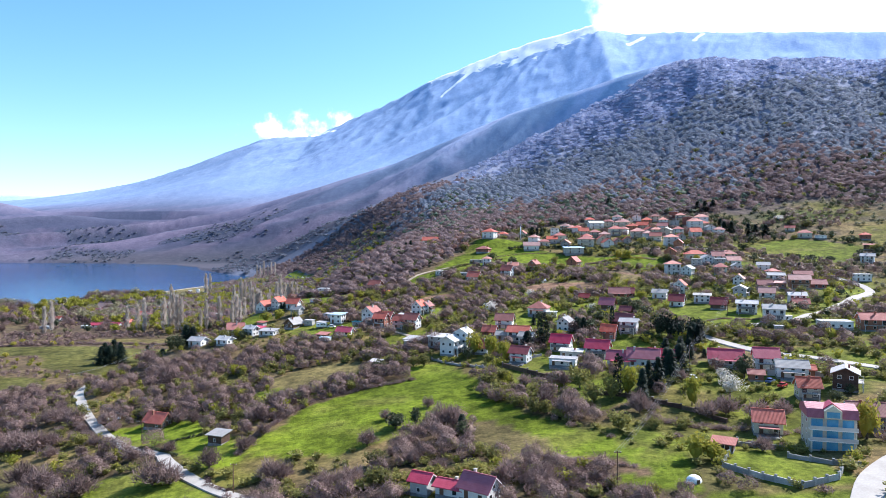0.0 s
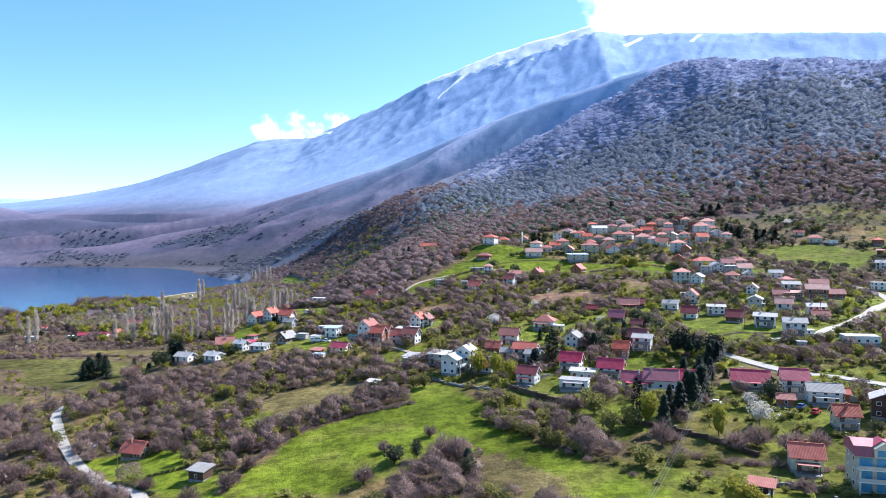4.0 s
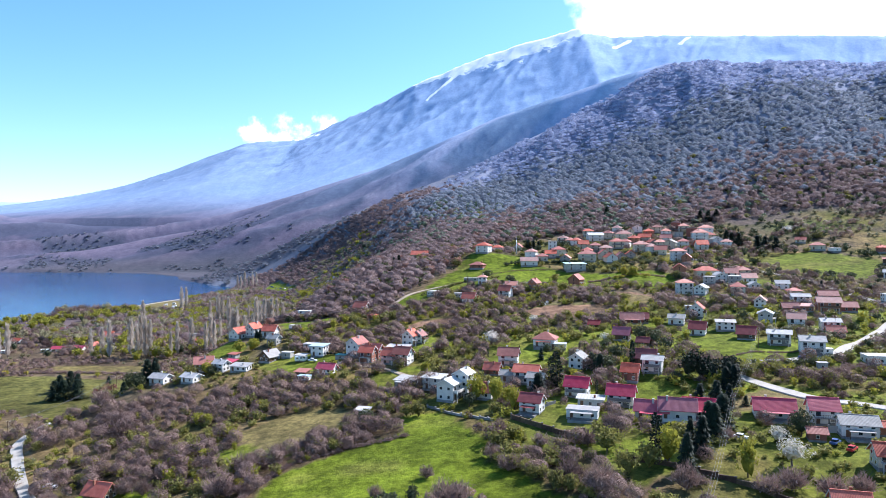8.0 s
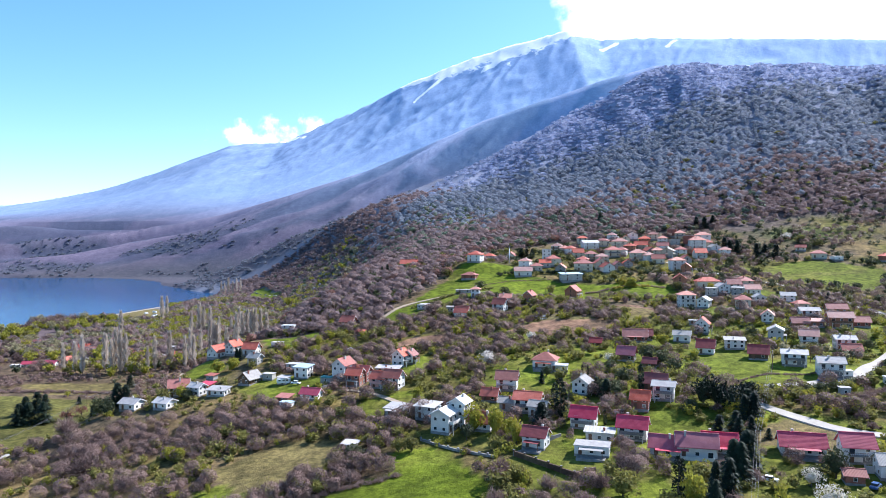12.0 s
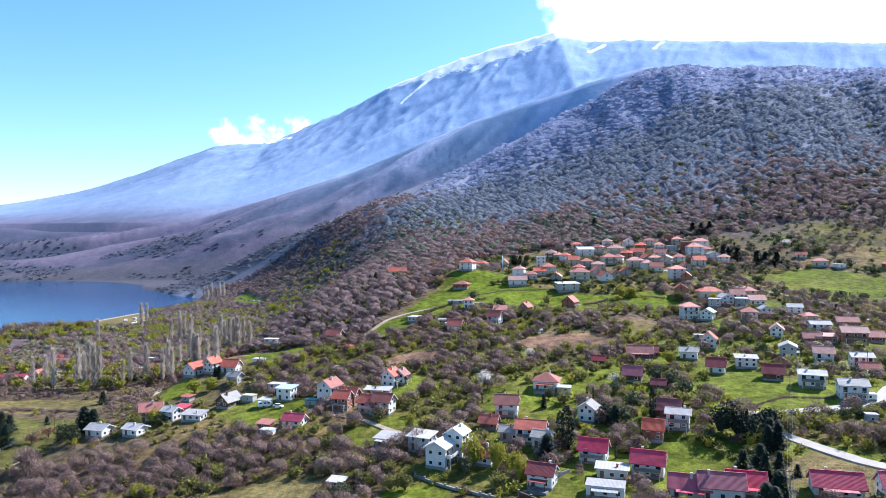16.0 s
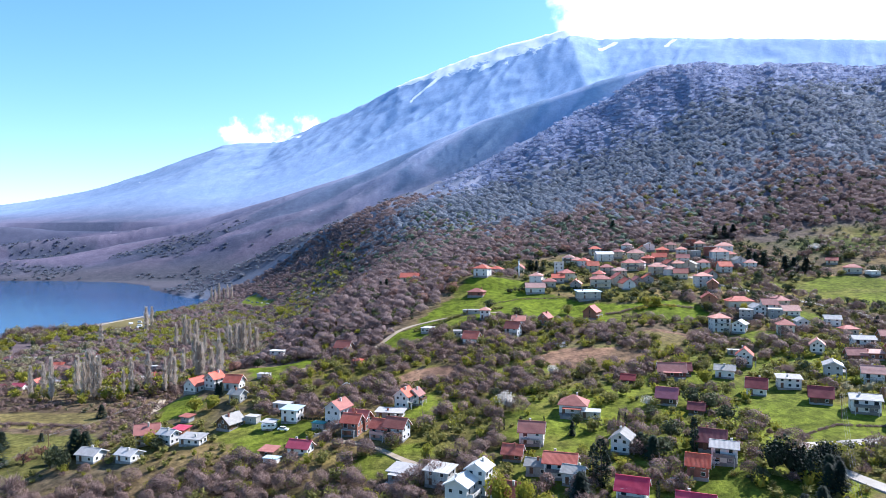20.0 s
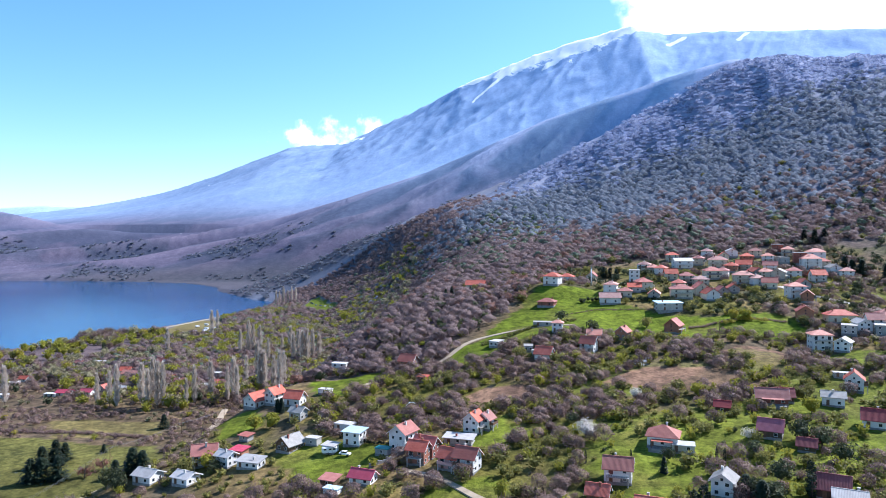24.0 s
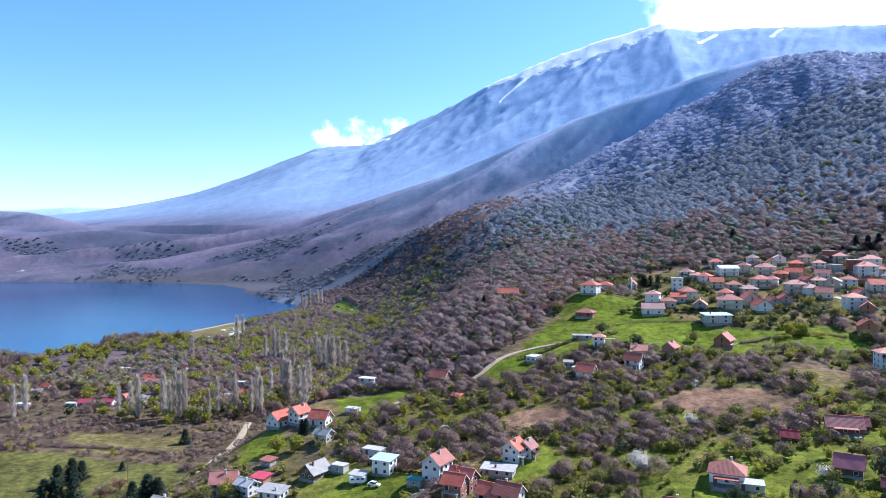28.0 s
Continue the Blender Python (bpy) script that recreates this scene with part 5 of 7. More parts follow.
def build_house(x, y, turn, L, W, H, kind, rise, roofs, walls, extra):
    near, rnd = y < 480 or H > 12, random.Random(int(x * 31 + y * 17))
    floors = max(1, int(round(H / 2.5)))
    if not extra and H > 3.7 and kind in ("gable", "hip") and rnd.random() < 0.7:
        extra = "balcony"
    if y > 430:
        turn += rnd.uniform(-16, 16) + (90 if rnd.random() < 0.3 else 0)
    tall = {1: "single-storey", 2: "two-storey", 3: "three-storey"}.get(floors, "tall")
    shape = {"gable": "pitched", "hip": "hipped", "shed": "lean-to", "flat": "flat"}[kind]
    small = L * W < 22
    extras = {"balcony": " and balcony", "terrace": " and terrace"}.get(extra, "")
    name = "shed" if small else "house"
    house = tagged(new(name), f"{WALL_WORDS[walls]} {tall} {name} with {shape} {ROOF_WORDS[roofs]} roof{extras}", name)
    house.matrix_basis = pose(x, y, float(terrain(x, y)), 0, 0, turn)
    link("wall", wall_mesh(kind, L, W, H, rise), WALLS[walls], house)
    link("roof", roof_mesh(kind, L, W, H, rise), ROOFS[roofs], house)
    bm = bmesh.new()
    box(bm, -L / 2 - 0.06, -W / 2 - 0.06, -2.8, L / 2 + 0.06, W / 2 + 0.06, 0.45)
    link("plinth", bm, STONE, house)
    if kind != "flat" and not small and rnd.random() < 0.75:
        cx, cy = rnd.uniform(-0.3, 0.3) * L, rnd.choice((-1, 1)) * W * 0.14
        bm = bmesh.new()
        top = H + rise + (0.75 if kind != "hip" else 0.6)
        box(bm, cx - 0.28, cy - 0.28, H, cx + 0.28, cy + 0.28, top)
        box(bm, cx - 0.36, cy - 0.36, top - 0.18, cx + 0.36, cy + 0.36, top - 0.06)
        link("chimney", bm, WALLS["brick"] if walls != "white" else WALLS["pale"], house)
    if kind == "gable" and near:
        for s in (-1, 1):
            bm = bmesh.new()
            w, e = W / 2 + 0.62, H - rise * 0.62 / (W / 2)
            prism(bm, ((-w, e - 0.16), (0, H + rise - 0.16), (w, e - 0.16), (w, e + 0.06), (0, H + rise + 0.06), (-w, e + 0.06)), s * (L / 2 + 0.66) - 0.03, s * (L / 2 + 0.66) + 0.03)
            link("bargeboard", bm, FRAME if walls != "wood" else TIMBER, house)
    size = (1.15, 1.15)
    for f in range(floors):
        sill = 0.85 + f * H / floors
        if sill + 1.1 > H + 0.1:
            continue
        if small:
            opening(house, (0.9, 1.0), pose(0, -W / 2, sill))
            continue
        count = max(2, int(L / 2.6)) if near else 2
        for i in range(count):
            u = (i + 0.5) / count * L - L / 2
            tall_one = extra == "balcony" and f == floors - 1 and i % 2 == 0 and near
            if f == 0 and i == 0:
                put("door", DOOR_MESH, house, at=pose(u, -W / 2, 0.2))
            elif tall_one:
                opening(house, (1.5, 1.95), pose(u, -W / 2, f * H / floors + 0.12))
            else:
                opening(house, size, pose(u, -W / 2, sill), near)
        for side, ang in ((1, 90), (-1, -90)):
            for v in ((-0.24, 0.24) if near else (0.0,)):
                opening(house, size if near else (0.9, 1.0), pose(side * L / 2, v * W, sill, 0, 0, ang), near)
        if near:
            opening(house, size, pose(0, W / 2, sill, 0, 0, 180))
    if kind == "gable" and rise > 1.7 and not small:
        for side, ang in ((1, 90), (-1, -90)):
            opening(house, (0.9, 1.0), pose(side * L / 2, 0, H - 0.15, 0, 0, ang), near)
    if extra == "balcony":
        lev = (floors - 1) * H / floors
        bw = L * 0.42
        b = put("balcony", boxed("balcony", WALLS["concrete"], (-bw, -W / 2 - 1.5, lev - 0.16, bw, -W / 2 - 0.005, lev)), house)
        rails = [(-bw, -W / 2 - 1.5, lev + 0.85, bw, -W / 2 - 1.44, lev + 0.93), (-bw, -W / 2 - 1.44, lev + 0.85, -bw + 0.06, -W / 2 - 0.01, lev + 0.93), (bw - 0.06, -W / 2 - 1.44, lev + 0.85, bw, -W / 2 - 0.01, lev + 0.93)]
        k = int(bw * 2 / 0.45)
        rails += [(-bw + i * 2 * (bw - 0.03) / k, -W / 2 - 1.49, lev + 0.002, -bw + i * 2 * (bw - 0.03) / k + 0.05, -W / 2 - 1.45, lev + 0.85) for i in range(k + 1)]
        if rnd.random() < 0.4:
            rails = [(-bw, -W / 2 - 1.5, lev + 0.002, bw, -W / 2 - 1.42, lev + 0.95), (-bw, -W / 2 - 1.418, lev + 0.002, -bw + 0.08, -W / 2 - 0.01, lev + 0.95), (bw - 0.08, -W / 2 - 1.418, lev + 0.002, bw, -W / 2 - 0.01, lev + 0.95)]
        put("railing", boxed("railing", rnd.choice((TIMBER, METAL, WALLS[walls])), *rails), b)
        if near and lev > 1:
            put("garage_door", boxed("garage_door", METAL, (0.1 * L, -W / 2 - 0.05, 0.1, 0.1 * L + 2.3, -W / 2 - 0.004, 2.1)), house)
        if lev > 1:
            for s in (-1, 1):
                put("post", boxed("post", WALLS["pale"], (s * (bw - 0.25) - 0.12, -W / 2 - 1.4, -2.5, s * (bw - 0.25) + 0.12, -W / 2 - 1.16, lev - 0.163)), house)
    elif extra == "terrace":
        put("terrace", boxed("terrace", STONE, (-L * 0.42, -W / 2 - 3.2, -2.8, L * 0.42, -W / 2 - 0.07, 0.2)), house)
        put("awning", boxed("awning", ROOFS[roofs], (-L * 0.35, -W / 2 - 2.6, 2.35, L * 0.35, -W / 2 - 0.01, 2.45)), house)
        for s in (-1, 1):
            put("post", boxed("post", TIMBER, (s * L * 0.33 - 0.07, -W / 2 - 2.5, 0.203, s * L * 0.33 + 0.07, -W / 2 - 2.36, 2.347)), house)
    return house


for row in PLOTS:
    build_house(*row)


# ---- plants ----
def soup(name, tris, material):
    """A mesh from an array of loose triangles (k, 3, 3)."""
    tris = np.asarray(tris, float)
    me = bpy.data.meshes.new(name)
    k = len(tris)
    me.vertices.add(3 * k)
    me.vertices.foreach_set("co", tris.reshape(-1).astype(np.float32))
    me.loops.add(3 * k)
    me.polygons.add(k)
    me.loops.foreach_set("vertex_index", np.arange(3 * k, dtype=np.int32))
    me.polygons.foreach_set("loop_start", np.arange(0, 3 * k, 3, dtype=np.int32))
    me.update(calc_edges=True)
    me.materials.append(material)
    return me


def unit(v):
    return v / (np.linalg.norm(v, axis=-1, keepdims=True) + 1e-9)


def twigs(rng, start, way, length, width):
    """Slender triangles from start along way."""
    side = unit(np.cross(way, rng.normal(size=way.shape)))
    tip = start + way * length[:, None]
    return np.stack([start - side * width[:, None] / 2, start + side * width[:, None] / 2, tip], 1)


def leaves(rng, centre, size):
    a, b = unit(rng.normal(size=centre.shape)), unit(rng.normal(size=centre.shape))
    s = size[:, None]
    return np.stack([centre - a * s * 0.5, centre + a * s * 0.5, centre + b * s * 0.9], 1)


def dome(rng, k, flat=1.0):
    """Points near the skin of a lumpy dome of radius 1 that stands on z = 0."""
    d = unit(rng.normal(size=(k, 3)))
    d[:, 2] = np.abs(d[:, 2]) * 1.0
    lump = 0.82 + 0.16 * np.sin(5 * d[:, 0] + 3 * d[:, 2] + rng.uniform(0, 6)) + 0.12 * np.sin(7 * d[:, 1] + rng.uniform(0, 6))
    r = lump * rng.uniform(0.45, 1.0, k) ** 0.5
    return d * r[:, None] * np.array((1, 1, flat))


def core(seed, radius, low, flat=1.0, fine=False):
    """The dense heart of a crown: a lumpy mass that the outer twigs or leaves hide."""
    bm = bmesh.new()
    bmesh.ops.create_icosphere(bm, subdivisions=2 if fine else 1, radius=1.0)
    rng = random.Random(seed)
    a, b = rng.uniform(0, 6), rng.uniform(0, 6)
    out = []
    for v in bm.verts:
        q = v.co.normalized()
        r = radius * (0.82 + 0.22 * math.sin(4 * q.x + a) * math.cos(3 * q.y + b) + 0.16 * rng.uniform(-1, 1))
        v.co = Vector((q.x * r, q.y * r, max(q.z * r * flat + low, 0.03)))
    for f in bm.faces:
        out.append([tuple(v.co) for v in f.verts])
    bm.free()
    return np.array(out)


def bare_crown(seed, k=420, thick=1.0, low=0.2):
    """Fine crooked twigs of a leafless tree, about 1 across and 1 high, on a few bent limbs."""
    rng = np.random.default_rng(seed)
    p = dome(rng, k, 1.15)
    out_way = unit(p)
    way = unit(out_way * 0.7 + rng.normal(size=p.shape) * 0.34 + np.array((0, 0, 0.55)))
    start = p * 0.48 + np.array((0, 0, low)) - way * 0.06
    out = [twigs(rng, start, way, rng.uniform(0.09, 0.24, k), rng.uniform(0.009, 0.021, k) * thick)]
    m = max(8, k // 9)
    q = dome(rng, m, 1.15) * 0.44 + np.array((0, 0, low))
    base = np.array((0, 0, 0.04)) + q * 0.10
    out.append(twigs(rng, base, unit(q - base), np.linalg.norm(q - base, axis=1), rng.uniform(0.014, 0.026, m) * thick))
    h = max(10, k // 4)
    heart = dome(rng, h, 1.1) * 0.30 + np.array((0, 0, low))
    w = unit(rng.normal(size=heart.shape) + np.array((0, 0, 0.4)))
    out.append(twigs(rng, heart - w * 0.08, w, rng.uniform(0.16, 0.30, h), rng.uniform(0.03, 0.055, h) * thick ** 0.5))
    return np.concatenate(out)


def canopy(seed, k=12, spiky=1.0, thin=1.0):
    """The closed rounded head of a wood's tree, furred with twigs, about 1 across: its points and its triangles."""
    rng = np.random.default_rng(seed)
    bm = bmesh.new()
    bmesh.ops.create_icosphere(bm, subdivisions=2, radius=1.0)
    a, b, c = rng.uniform(0, 6, 3)
    for v in bm.verts:
        q = v.co.normalized()
        r = 0.45 * (0.84 + 0.20 * math.sin(4.1 * q.x + a) * math.cos(3.3 * q.y + b) + 0.14 * math.sin(6.3 * q.z + 5 * q.x + c) + 0.13 * rng.uniform(-1, 1))
        v.co = Vector((q.x * r, q.y * r, q.z * r * 0.95 + 0.38))
    bmesh.ops.delete(bm, geom=[v for v in bm.verts if v.co.z < 0.07], context="VERTS")
    bm.verts.index_update()
    pts = np.array([tuple(v.co) for v in bm.verts])
    tris = np.array([[v.index for v in f.verts] for f in bm.faces])
    bm.free()
    d = unit(rng.normal(size=(k, 3)) + np.array((0, 0, 0.5)))
    start = d * 0.35 + np.array((0, 0, 0.38))
    fur = twigs(rng, start, unit(d + rng.normal(size=d.shape) * 0.35), rng.uniform(0.12, 0.26, k) * spiky, rng.uniform(0.03, 0.06, k) * thin)
    return np.concatenate([pts, fur.reshape(-1, 3)]), np.concatenate([tris, len(pts) + np.arange(3 * k).reshape(-1, 3)])


def leafy_crown(seed, k=460, size=0.085, flat=1.0, lift=0.34):
    """Leaf clumps gathered in uneven lobes, about 1 across."""
    rng = np.random.default_rng(seed)
    lobes = dome(rng, 11, flat) * 0.33 + np.array((0, 0, lift))
    pick = rng.integers(0, 11, k)
    r = rng.uniform(0.15, 0.26, 11)[pick]
    c = lobes[pick] + unit(rng.normal(size=(k, 3))) * (r * rng.uniform(0.5, 1.0, k) ** 0.4)[:, None]
    c[:, 2] = np.maximum(c[:, 2], 0.04)
    return np.concatenate([leaves(rng, c, rng.uniform(0.6, 1.3, k) * size), core(seed, 0.25, lift, flat, k > 150)])


def needle_crown(seed, k=900, spread=0.27):
    """Drooping sprays of a conifer, 1 high."""
    rng = np.random.default_rng(seed)
    h = rng.uniform(0.06, 0.97, k) ** 1.15
    tier = 0.8 + 0.25 * np.sin(h * 46 + rng.uniform(0, 6))
    r = spread * (1 - h) ** 0.85 * tier * rng.uniform(0.35, 1.0, k) + 0.008
    a = rng.uniform(0, 2 * np.pi, k)
    d = np.stack([np.cos(a), np.sin(a), np.zeros(k)], 1)
    c = d * r[:, None] + np.array((0, 0, 1)) * h[:, None]
    tip = c + d * 0.06 + np.array((0, 0, -0.035)) + rng.normal(size=c.shape) * 0.008
    side = np.stack([-d[:, 1], d[:, 0], np.zeros(k)], 1) * rng.uniform(0.018, 0.034, (k, 1))
    return np.stack([c - side + np.array((0, 0, 0.012)), c + side, tip], 1)


def cypress_crown(seed, k=420):
    rng = np.random.default_rng(seed)
    h = rng.uniform(0.03, 1.0, k)
    r = 0.085 * np.sin(np.clip(h * 0.93 + 0.07, 0, 1) * np.pi) ** 0.55 * rng.uniform(0.75, 1.0, k)
    a = rng.uniform(0, 2 * np.pi, k)
    c = np.stack([np.cos(a) * r, np.sin(a) * r, h * 0.95], 1)
    return leaves(rng, c, rng.uniform(0.035, 0.06, k)) * np.array((1, 1, 1.0)) + 0


def poplar_crown(seed, k=1000):
    """Upright pale twigs of a leafless poplar, 1 high."""
    rng = np.random.default_rng(seed)
    h = rng.uniform(0.07, 0.93, k)
    r = 0.15 * np.sin(np.clip(h ** 0.8, 0, 1) * np.pi) ** 0.8 * rng.uniform(0.1, 1.0, k) * (0.8 + 0.3 * np.sin(h * 23 + seed))
    a = rng.uniform(0, 2 * np.pi, k)
    d = np.stack([np.cos(a), np.sin(a), np.zeros(k)], 1)
    start = d * r[:, None] * 0.6 + np.array((0, 0, 1)) * h[:, None]
    return twigs(rng, start, unit(d * 0.32 + np.array((0, 0, 1)) + rng.normal(size=d.shape) * 0.1), rng.uniform(0.06, 0.14, k), rng.uniform(0.008, 0.016, k))


def trunk_mesh(seed, limbs=6, top=0.45, girth=0.03, spread=0.5):
    """A tapered, slightly bent stem with limbs."""
    rng = random.Random(seed)
    bm = bmesh.new()

    def taper(a, b, r0, r1):
        w = (b - a).normalized()
        s = w.orthogonal().normalized()
        t = w.cross(s)
        lo = [bm.verts.new(a + (s * math.cos(q) + t * math.sin(q)) * r0) for q in (0, 1.257, 2.513, 3.77, 5.027)]
        hi = [bm.verts.new(b + (s * math.cos(q) + t * math.sin(q)) * r1) for q in (0, 1.257, 2.513, 3.77, 5.027)]
        for i in range(5):
            bm.faces.new((lo[i], lo[(i + 1) % 5], hi[(i + 1) % 5], hi[i]))
        bm.faces.new(hi)
    a = Vector((0, 0, -0.05))
    b = Vector((rng.uniform(-0.03, 0.03), rng.uniform(-0.03, 0.03), top * 0.5))
    c = b + Vector((rng.uniform(-0.05, 0.05), rng.uniform(-0.05, 0.05), top * 0.5))
    taper(a, b, girth, girth * 0.75)
    taper(b, c, girth * 0.75, girth * 0.4)
    for i in range(limbs):
        q = i * 2.4 + rng.uniform(-0.4, 0.4)
        s = b.lerp(c, rng.uniform(0, 0.9))
        e = s + Vector((math.cos(q) * spread * 0.5, math.sin(q) * spread * 0.5, rng.uniform(0.18, 0.42)))
        taper(s, e, girth * 0.42, girth * 0.1)
    return bm


def stem(seed, limbs=6, top=0.45, girth=0.03, spread=0.5):
    bm = trunk_mesh(seed, limbs, top, girth, spread)
    me = bpy.data.meshes.new("trunk")
    bm.to_mesh(me)
    bm.free()
    me.materials.append(BARK)
    return me


KINDS = {
    "bare_tree": ("leafless grey-purple tree with a fan of fine twigs", "tree", [(stem(i), soup("crown", bare_crown(i, 600, 1.1), TWIG)) for i in range(4)]),
    "rusty_tree": ("leafless rust-brown tree at the wood's edge", "tree", [(stem(10 + i), soup("crown", bare_crown(10 + i, 600, 1.1), RUST)) for i in range(2)]),
    "leafy_tree": ("broadleaf tree with olive-green spring leaves", "tree", [(stem(20 + i), soup("crown", leafy_crown(20 + i, 480, 0.10, 1.15, 0.34), LEAF)) for i in range(3)]),
    "budding_tree": ("tree with bright yellow-green new leaves", "tree", [(stem(30 + i), soup("crown", leafy_crown(30 + i, 560, 0.085, 1.3, 0.36), FRESH)) for i in range(3)]),
    "conifer": ("tall dark green conifer with drooping branches", "conifer", [(stem(40 + i, 0, 0.96, 0.018), soup("crown", needle_crown(40 + i), DARK)) for i in range(3)]),
    "pine": ("broad dark evergreen tree beside the houses", "pine", [(stem(46 + i), soup("crown", leafy_crown(46 + i, 620, 0.075, 1.45, 0.36), DARK)) for i in range(3)]),
    "cypress": ("slim dark columnar cypress", "cypress", [(stem(50 + i, 0, 0.9, 0.015), soup("crown", cypress_crown(50 + i), DARK)) for i in range(2)]),
    "poplar": ("tall pale leafless poplar", "poplar", [(stem(60 + i, 0, 0.92, 0.010, 0.05), soup("crown", poplar_crown(60 + i), PALE)) for i in range(3)]),
    "shore_tree": ("tall leafless grey-brown tree by the lake", "tree", [(stem(90 + i), soup("crown", bare_crown(90 + i, 520, 1.0), TWIG)) for i in range(2)]),
    "willow": ("tall olive-grey tree in first leaf by the lake", "tree", [(stem(94 + i), soup("crown", leafy_crown(94 + i, 520, 0.075, 1.35, 0.34), SAGE)) for i in range(2)]),
    "blossom_tree": ("fruit tree covered in white blossom", "tree", [(stem(70), soup("crown", leafy_crown(70, 620, 0.06, 1.0, 0.42), BLOOM))]),
    "evergreen_tree": ("rounded dull green evergreen tree", "tree", [(stem(80 + i), soup("crown", leafy_crown(80 + i, 560, 0.085, 1.05, 0.38), OAK)) for i in range(2)]),
}
MADE = {}
SPOTS = []


def plant(kind, x, y, tall, wide=1.0, turn=None):
    """A tree that stands on the ground at x, y; tall: its height; wide: its width against the model's."""
    label, cat, models = KINDS[kind]
    rnd = random.Random(int(x * 53 + y * 97))
    i = rnd.randrange(len(models))
    m = pose(x, y, float(terrain(x, y)) - 0.08, 0, 0, rnd.uniform(0, 360) if turn is None else turn)
    if (kind, i) not in MADE:
        tree = tagged(new(kind), label, cat, group=kind.replace("_", " ") + "s")
        put("trunk", models[i][0], tree)
        put("crown", models[i][1], tree)
        MADE[kind, i] = tree
    else:
        tree = copy_thing(MADE[kind, i], m)
    tree.matrix_basis = m @ Matrix.Diagonal((tall * wide, tall * wide, tall, 1))
    SPOTS.append((x, y, tall * wide * 0.45))
    return tree


def spread_soup(name, label, category, model, material, xy, tall, wide, sink=0.1, seed=0):
    """Many plants too dense to count, as one mesh; model: loose triangles, or points and the triangles between them."""
    rng = np.random.default_rng(seed)
    k = len(xy)
    a = rng.uniform(0, 2 * np.pi, k)
    z = terrain(xy[:, 0], xy[:, 1]) - sink
    rounded = isinstance(model, tuple)
    pts, tris = model if rounded else (model.reshape(-1, 3), np.arange(3 * len(model)).reshape(-1, 3))
    c, s = np.cos(a)[:, None], np.sin(a)[:, None]
    X = (pts[:, 0] * c - pts[:, 1] * s) * wide[:, None] + xy[:, 0][:, None]
    Y = (pts[:, 0] * s + pts[:, 1] * c) * wide[:, None] + xy[:, 1][:, None]
    Z = pts[:, 2] * tall[:, None] + z[:, None]
    faces = (tris[None] + (np.arange(k) * len(pts))[:, None, None]).reshape(-1, 3)
    me = bpy.data.meshes.new(name)
    me.vertices.add(k * len(pts))
    me.vertices.foreach_set("co", np.stack([X, Y, Z], -1).reshape(-1).astype(np.float32))
    me.loops.add(faces.size)
    me.polygons.add(len(faces))
    me.loops.foreach_set("vertex_index", faces.ravel().astype(np.int32))
    me.polygons.foreach_set("loop_start", np.arange(0, faces.size, 3, dtype=np.int32))
    me.polygons.foreach_set("use_smooth", np.full(len(faces), rounded))
    me.update(calc_edges=True)
    me.materials.append(material)
    return tagged(new(name, me), label, category, kind="stuff")


def free(xy, gap=0.0):
    """True where no house, road, open field or single tree stands."""
    ok = np.ones(len(xy), bool)
    for x, y, turn, L, W, *_ in PLOTS:
        ok &= np.hypot(xy[:, 0] - x, xy[:, 1] - y) > 0.42 * (L + W) + 1.0 + gap
    for x, y, w in TRACKS:
        ok &= np.hypot(xy[:, 0] - x, xy[:, 1] - y) > w * 0.5 + 0.8 + gap
    for tone, outline in FIELDS:
        if tone != "soil":
            ok &= ~inside(xy[:, 0] + 2.5 * wave(xy[:, 0], xy[:, 1], 11, 31), xy[:, 1], outline)
    ok &= terrain(xy[:, 0], xy[:, 1]) > 0.5
    return ok


def scatter(rng, x0, x1, y0, y1, spacing):
    nx, ny = int((x1 - x0) / spacing), int((y1 - y0) / spacing)
    gx, gy = np.meshgrid(np.arange(nx), np.arange(ny))
    p = np.stack([gx.ravel(), gy.ravel()], 1) + rng.uniform(-0.45, 0.45, (nx * ny, 2))
    return p * spacing + np.array((x0, y0))


# ---- single trees ----
plant("pine", 88.1, 284.3, 11.0, 0.95)
plant("pine", 91.5, 281.9, 11.0, 0.95)
plant("pine", 93.5, 278.9, 11.0, 0.95)
plant("pine", 101.9, 284.5, 9.8, 0.95)
plant("pine", 103.7, 284.8, 7.9, 0.95)
plant("conifer", 68.2, 221.2, 10.8, 1.2)
plant("conifer", 74.2, 232.5, 10.8, 1.4)
plant("conifer", 60.4, 211.4, 10.8, 1.1)
plant("conifer", 87.0, 256.7, 8.0, 1.2)
plant("conifer", 90.6, 256.4, 8.0, 1.2)
plant("cypress", 54.4, 217.8, 14.0, 1.1)
plant("cypress", 56.0, 219.5, 12.4, 1.0)
plant("cypress", 72.2, 299.0, 10.2, 1.2)
plant("cypress", 40.2, 290.5, 10.8, 1.5)
plant("cypress", 41.2, 286.1, 13.8, 1.6)
plant("cypress", 42.3, 285.9, 10.6, 1.4)
plant("cypress", 33.7, 328.9, 4.9, 1.0)
plant("cypress", 53.6, 277.4, 5.2, 1.3)
plant("evergreen_tree", 60.2, 304.7, 6.9, 1.3)
plant("evergreen_tree", 63.8, 300.9, 6.8, 1.3)
plant("evergreen_tree", 69.7, 311.2, 7.1, 1.2)
plant("evergreen_tree", 92.3, 335.6, 7.7, 1.2)
plant("evergreen_tree", 94.0, 325.4, 7.5, 1.2)
plant("evergreen_tree", 88.5, 340.0, 9.1, 1.0)
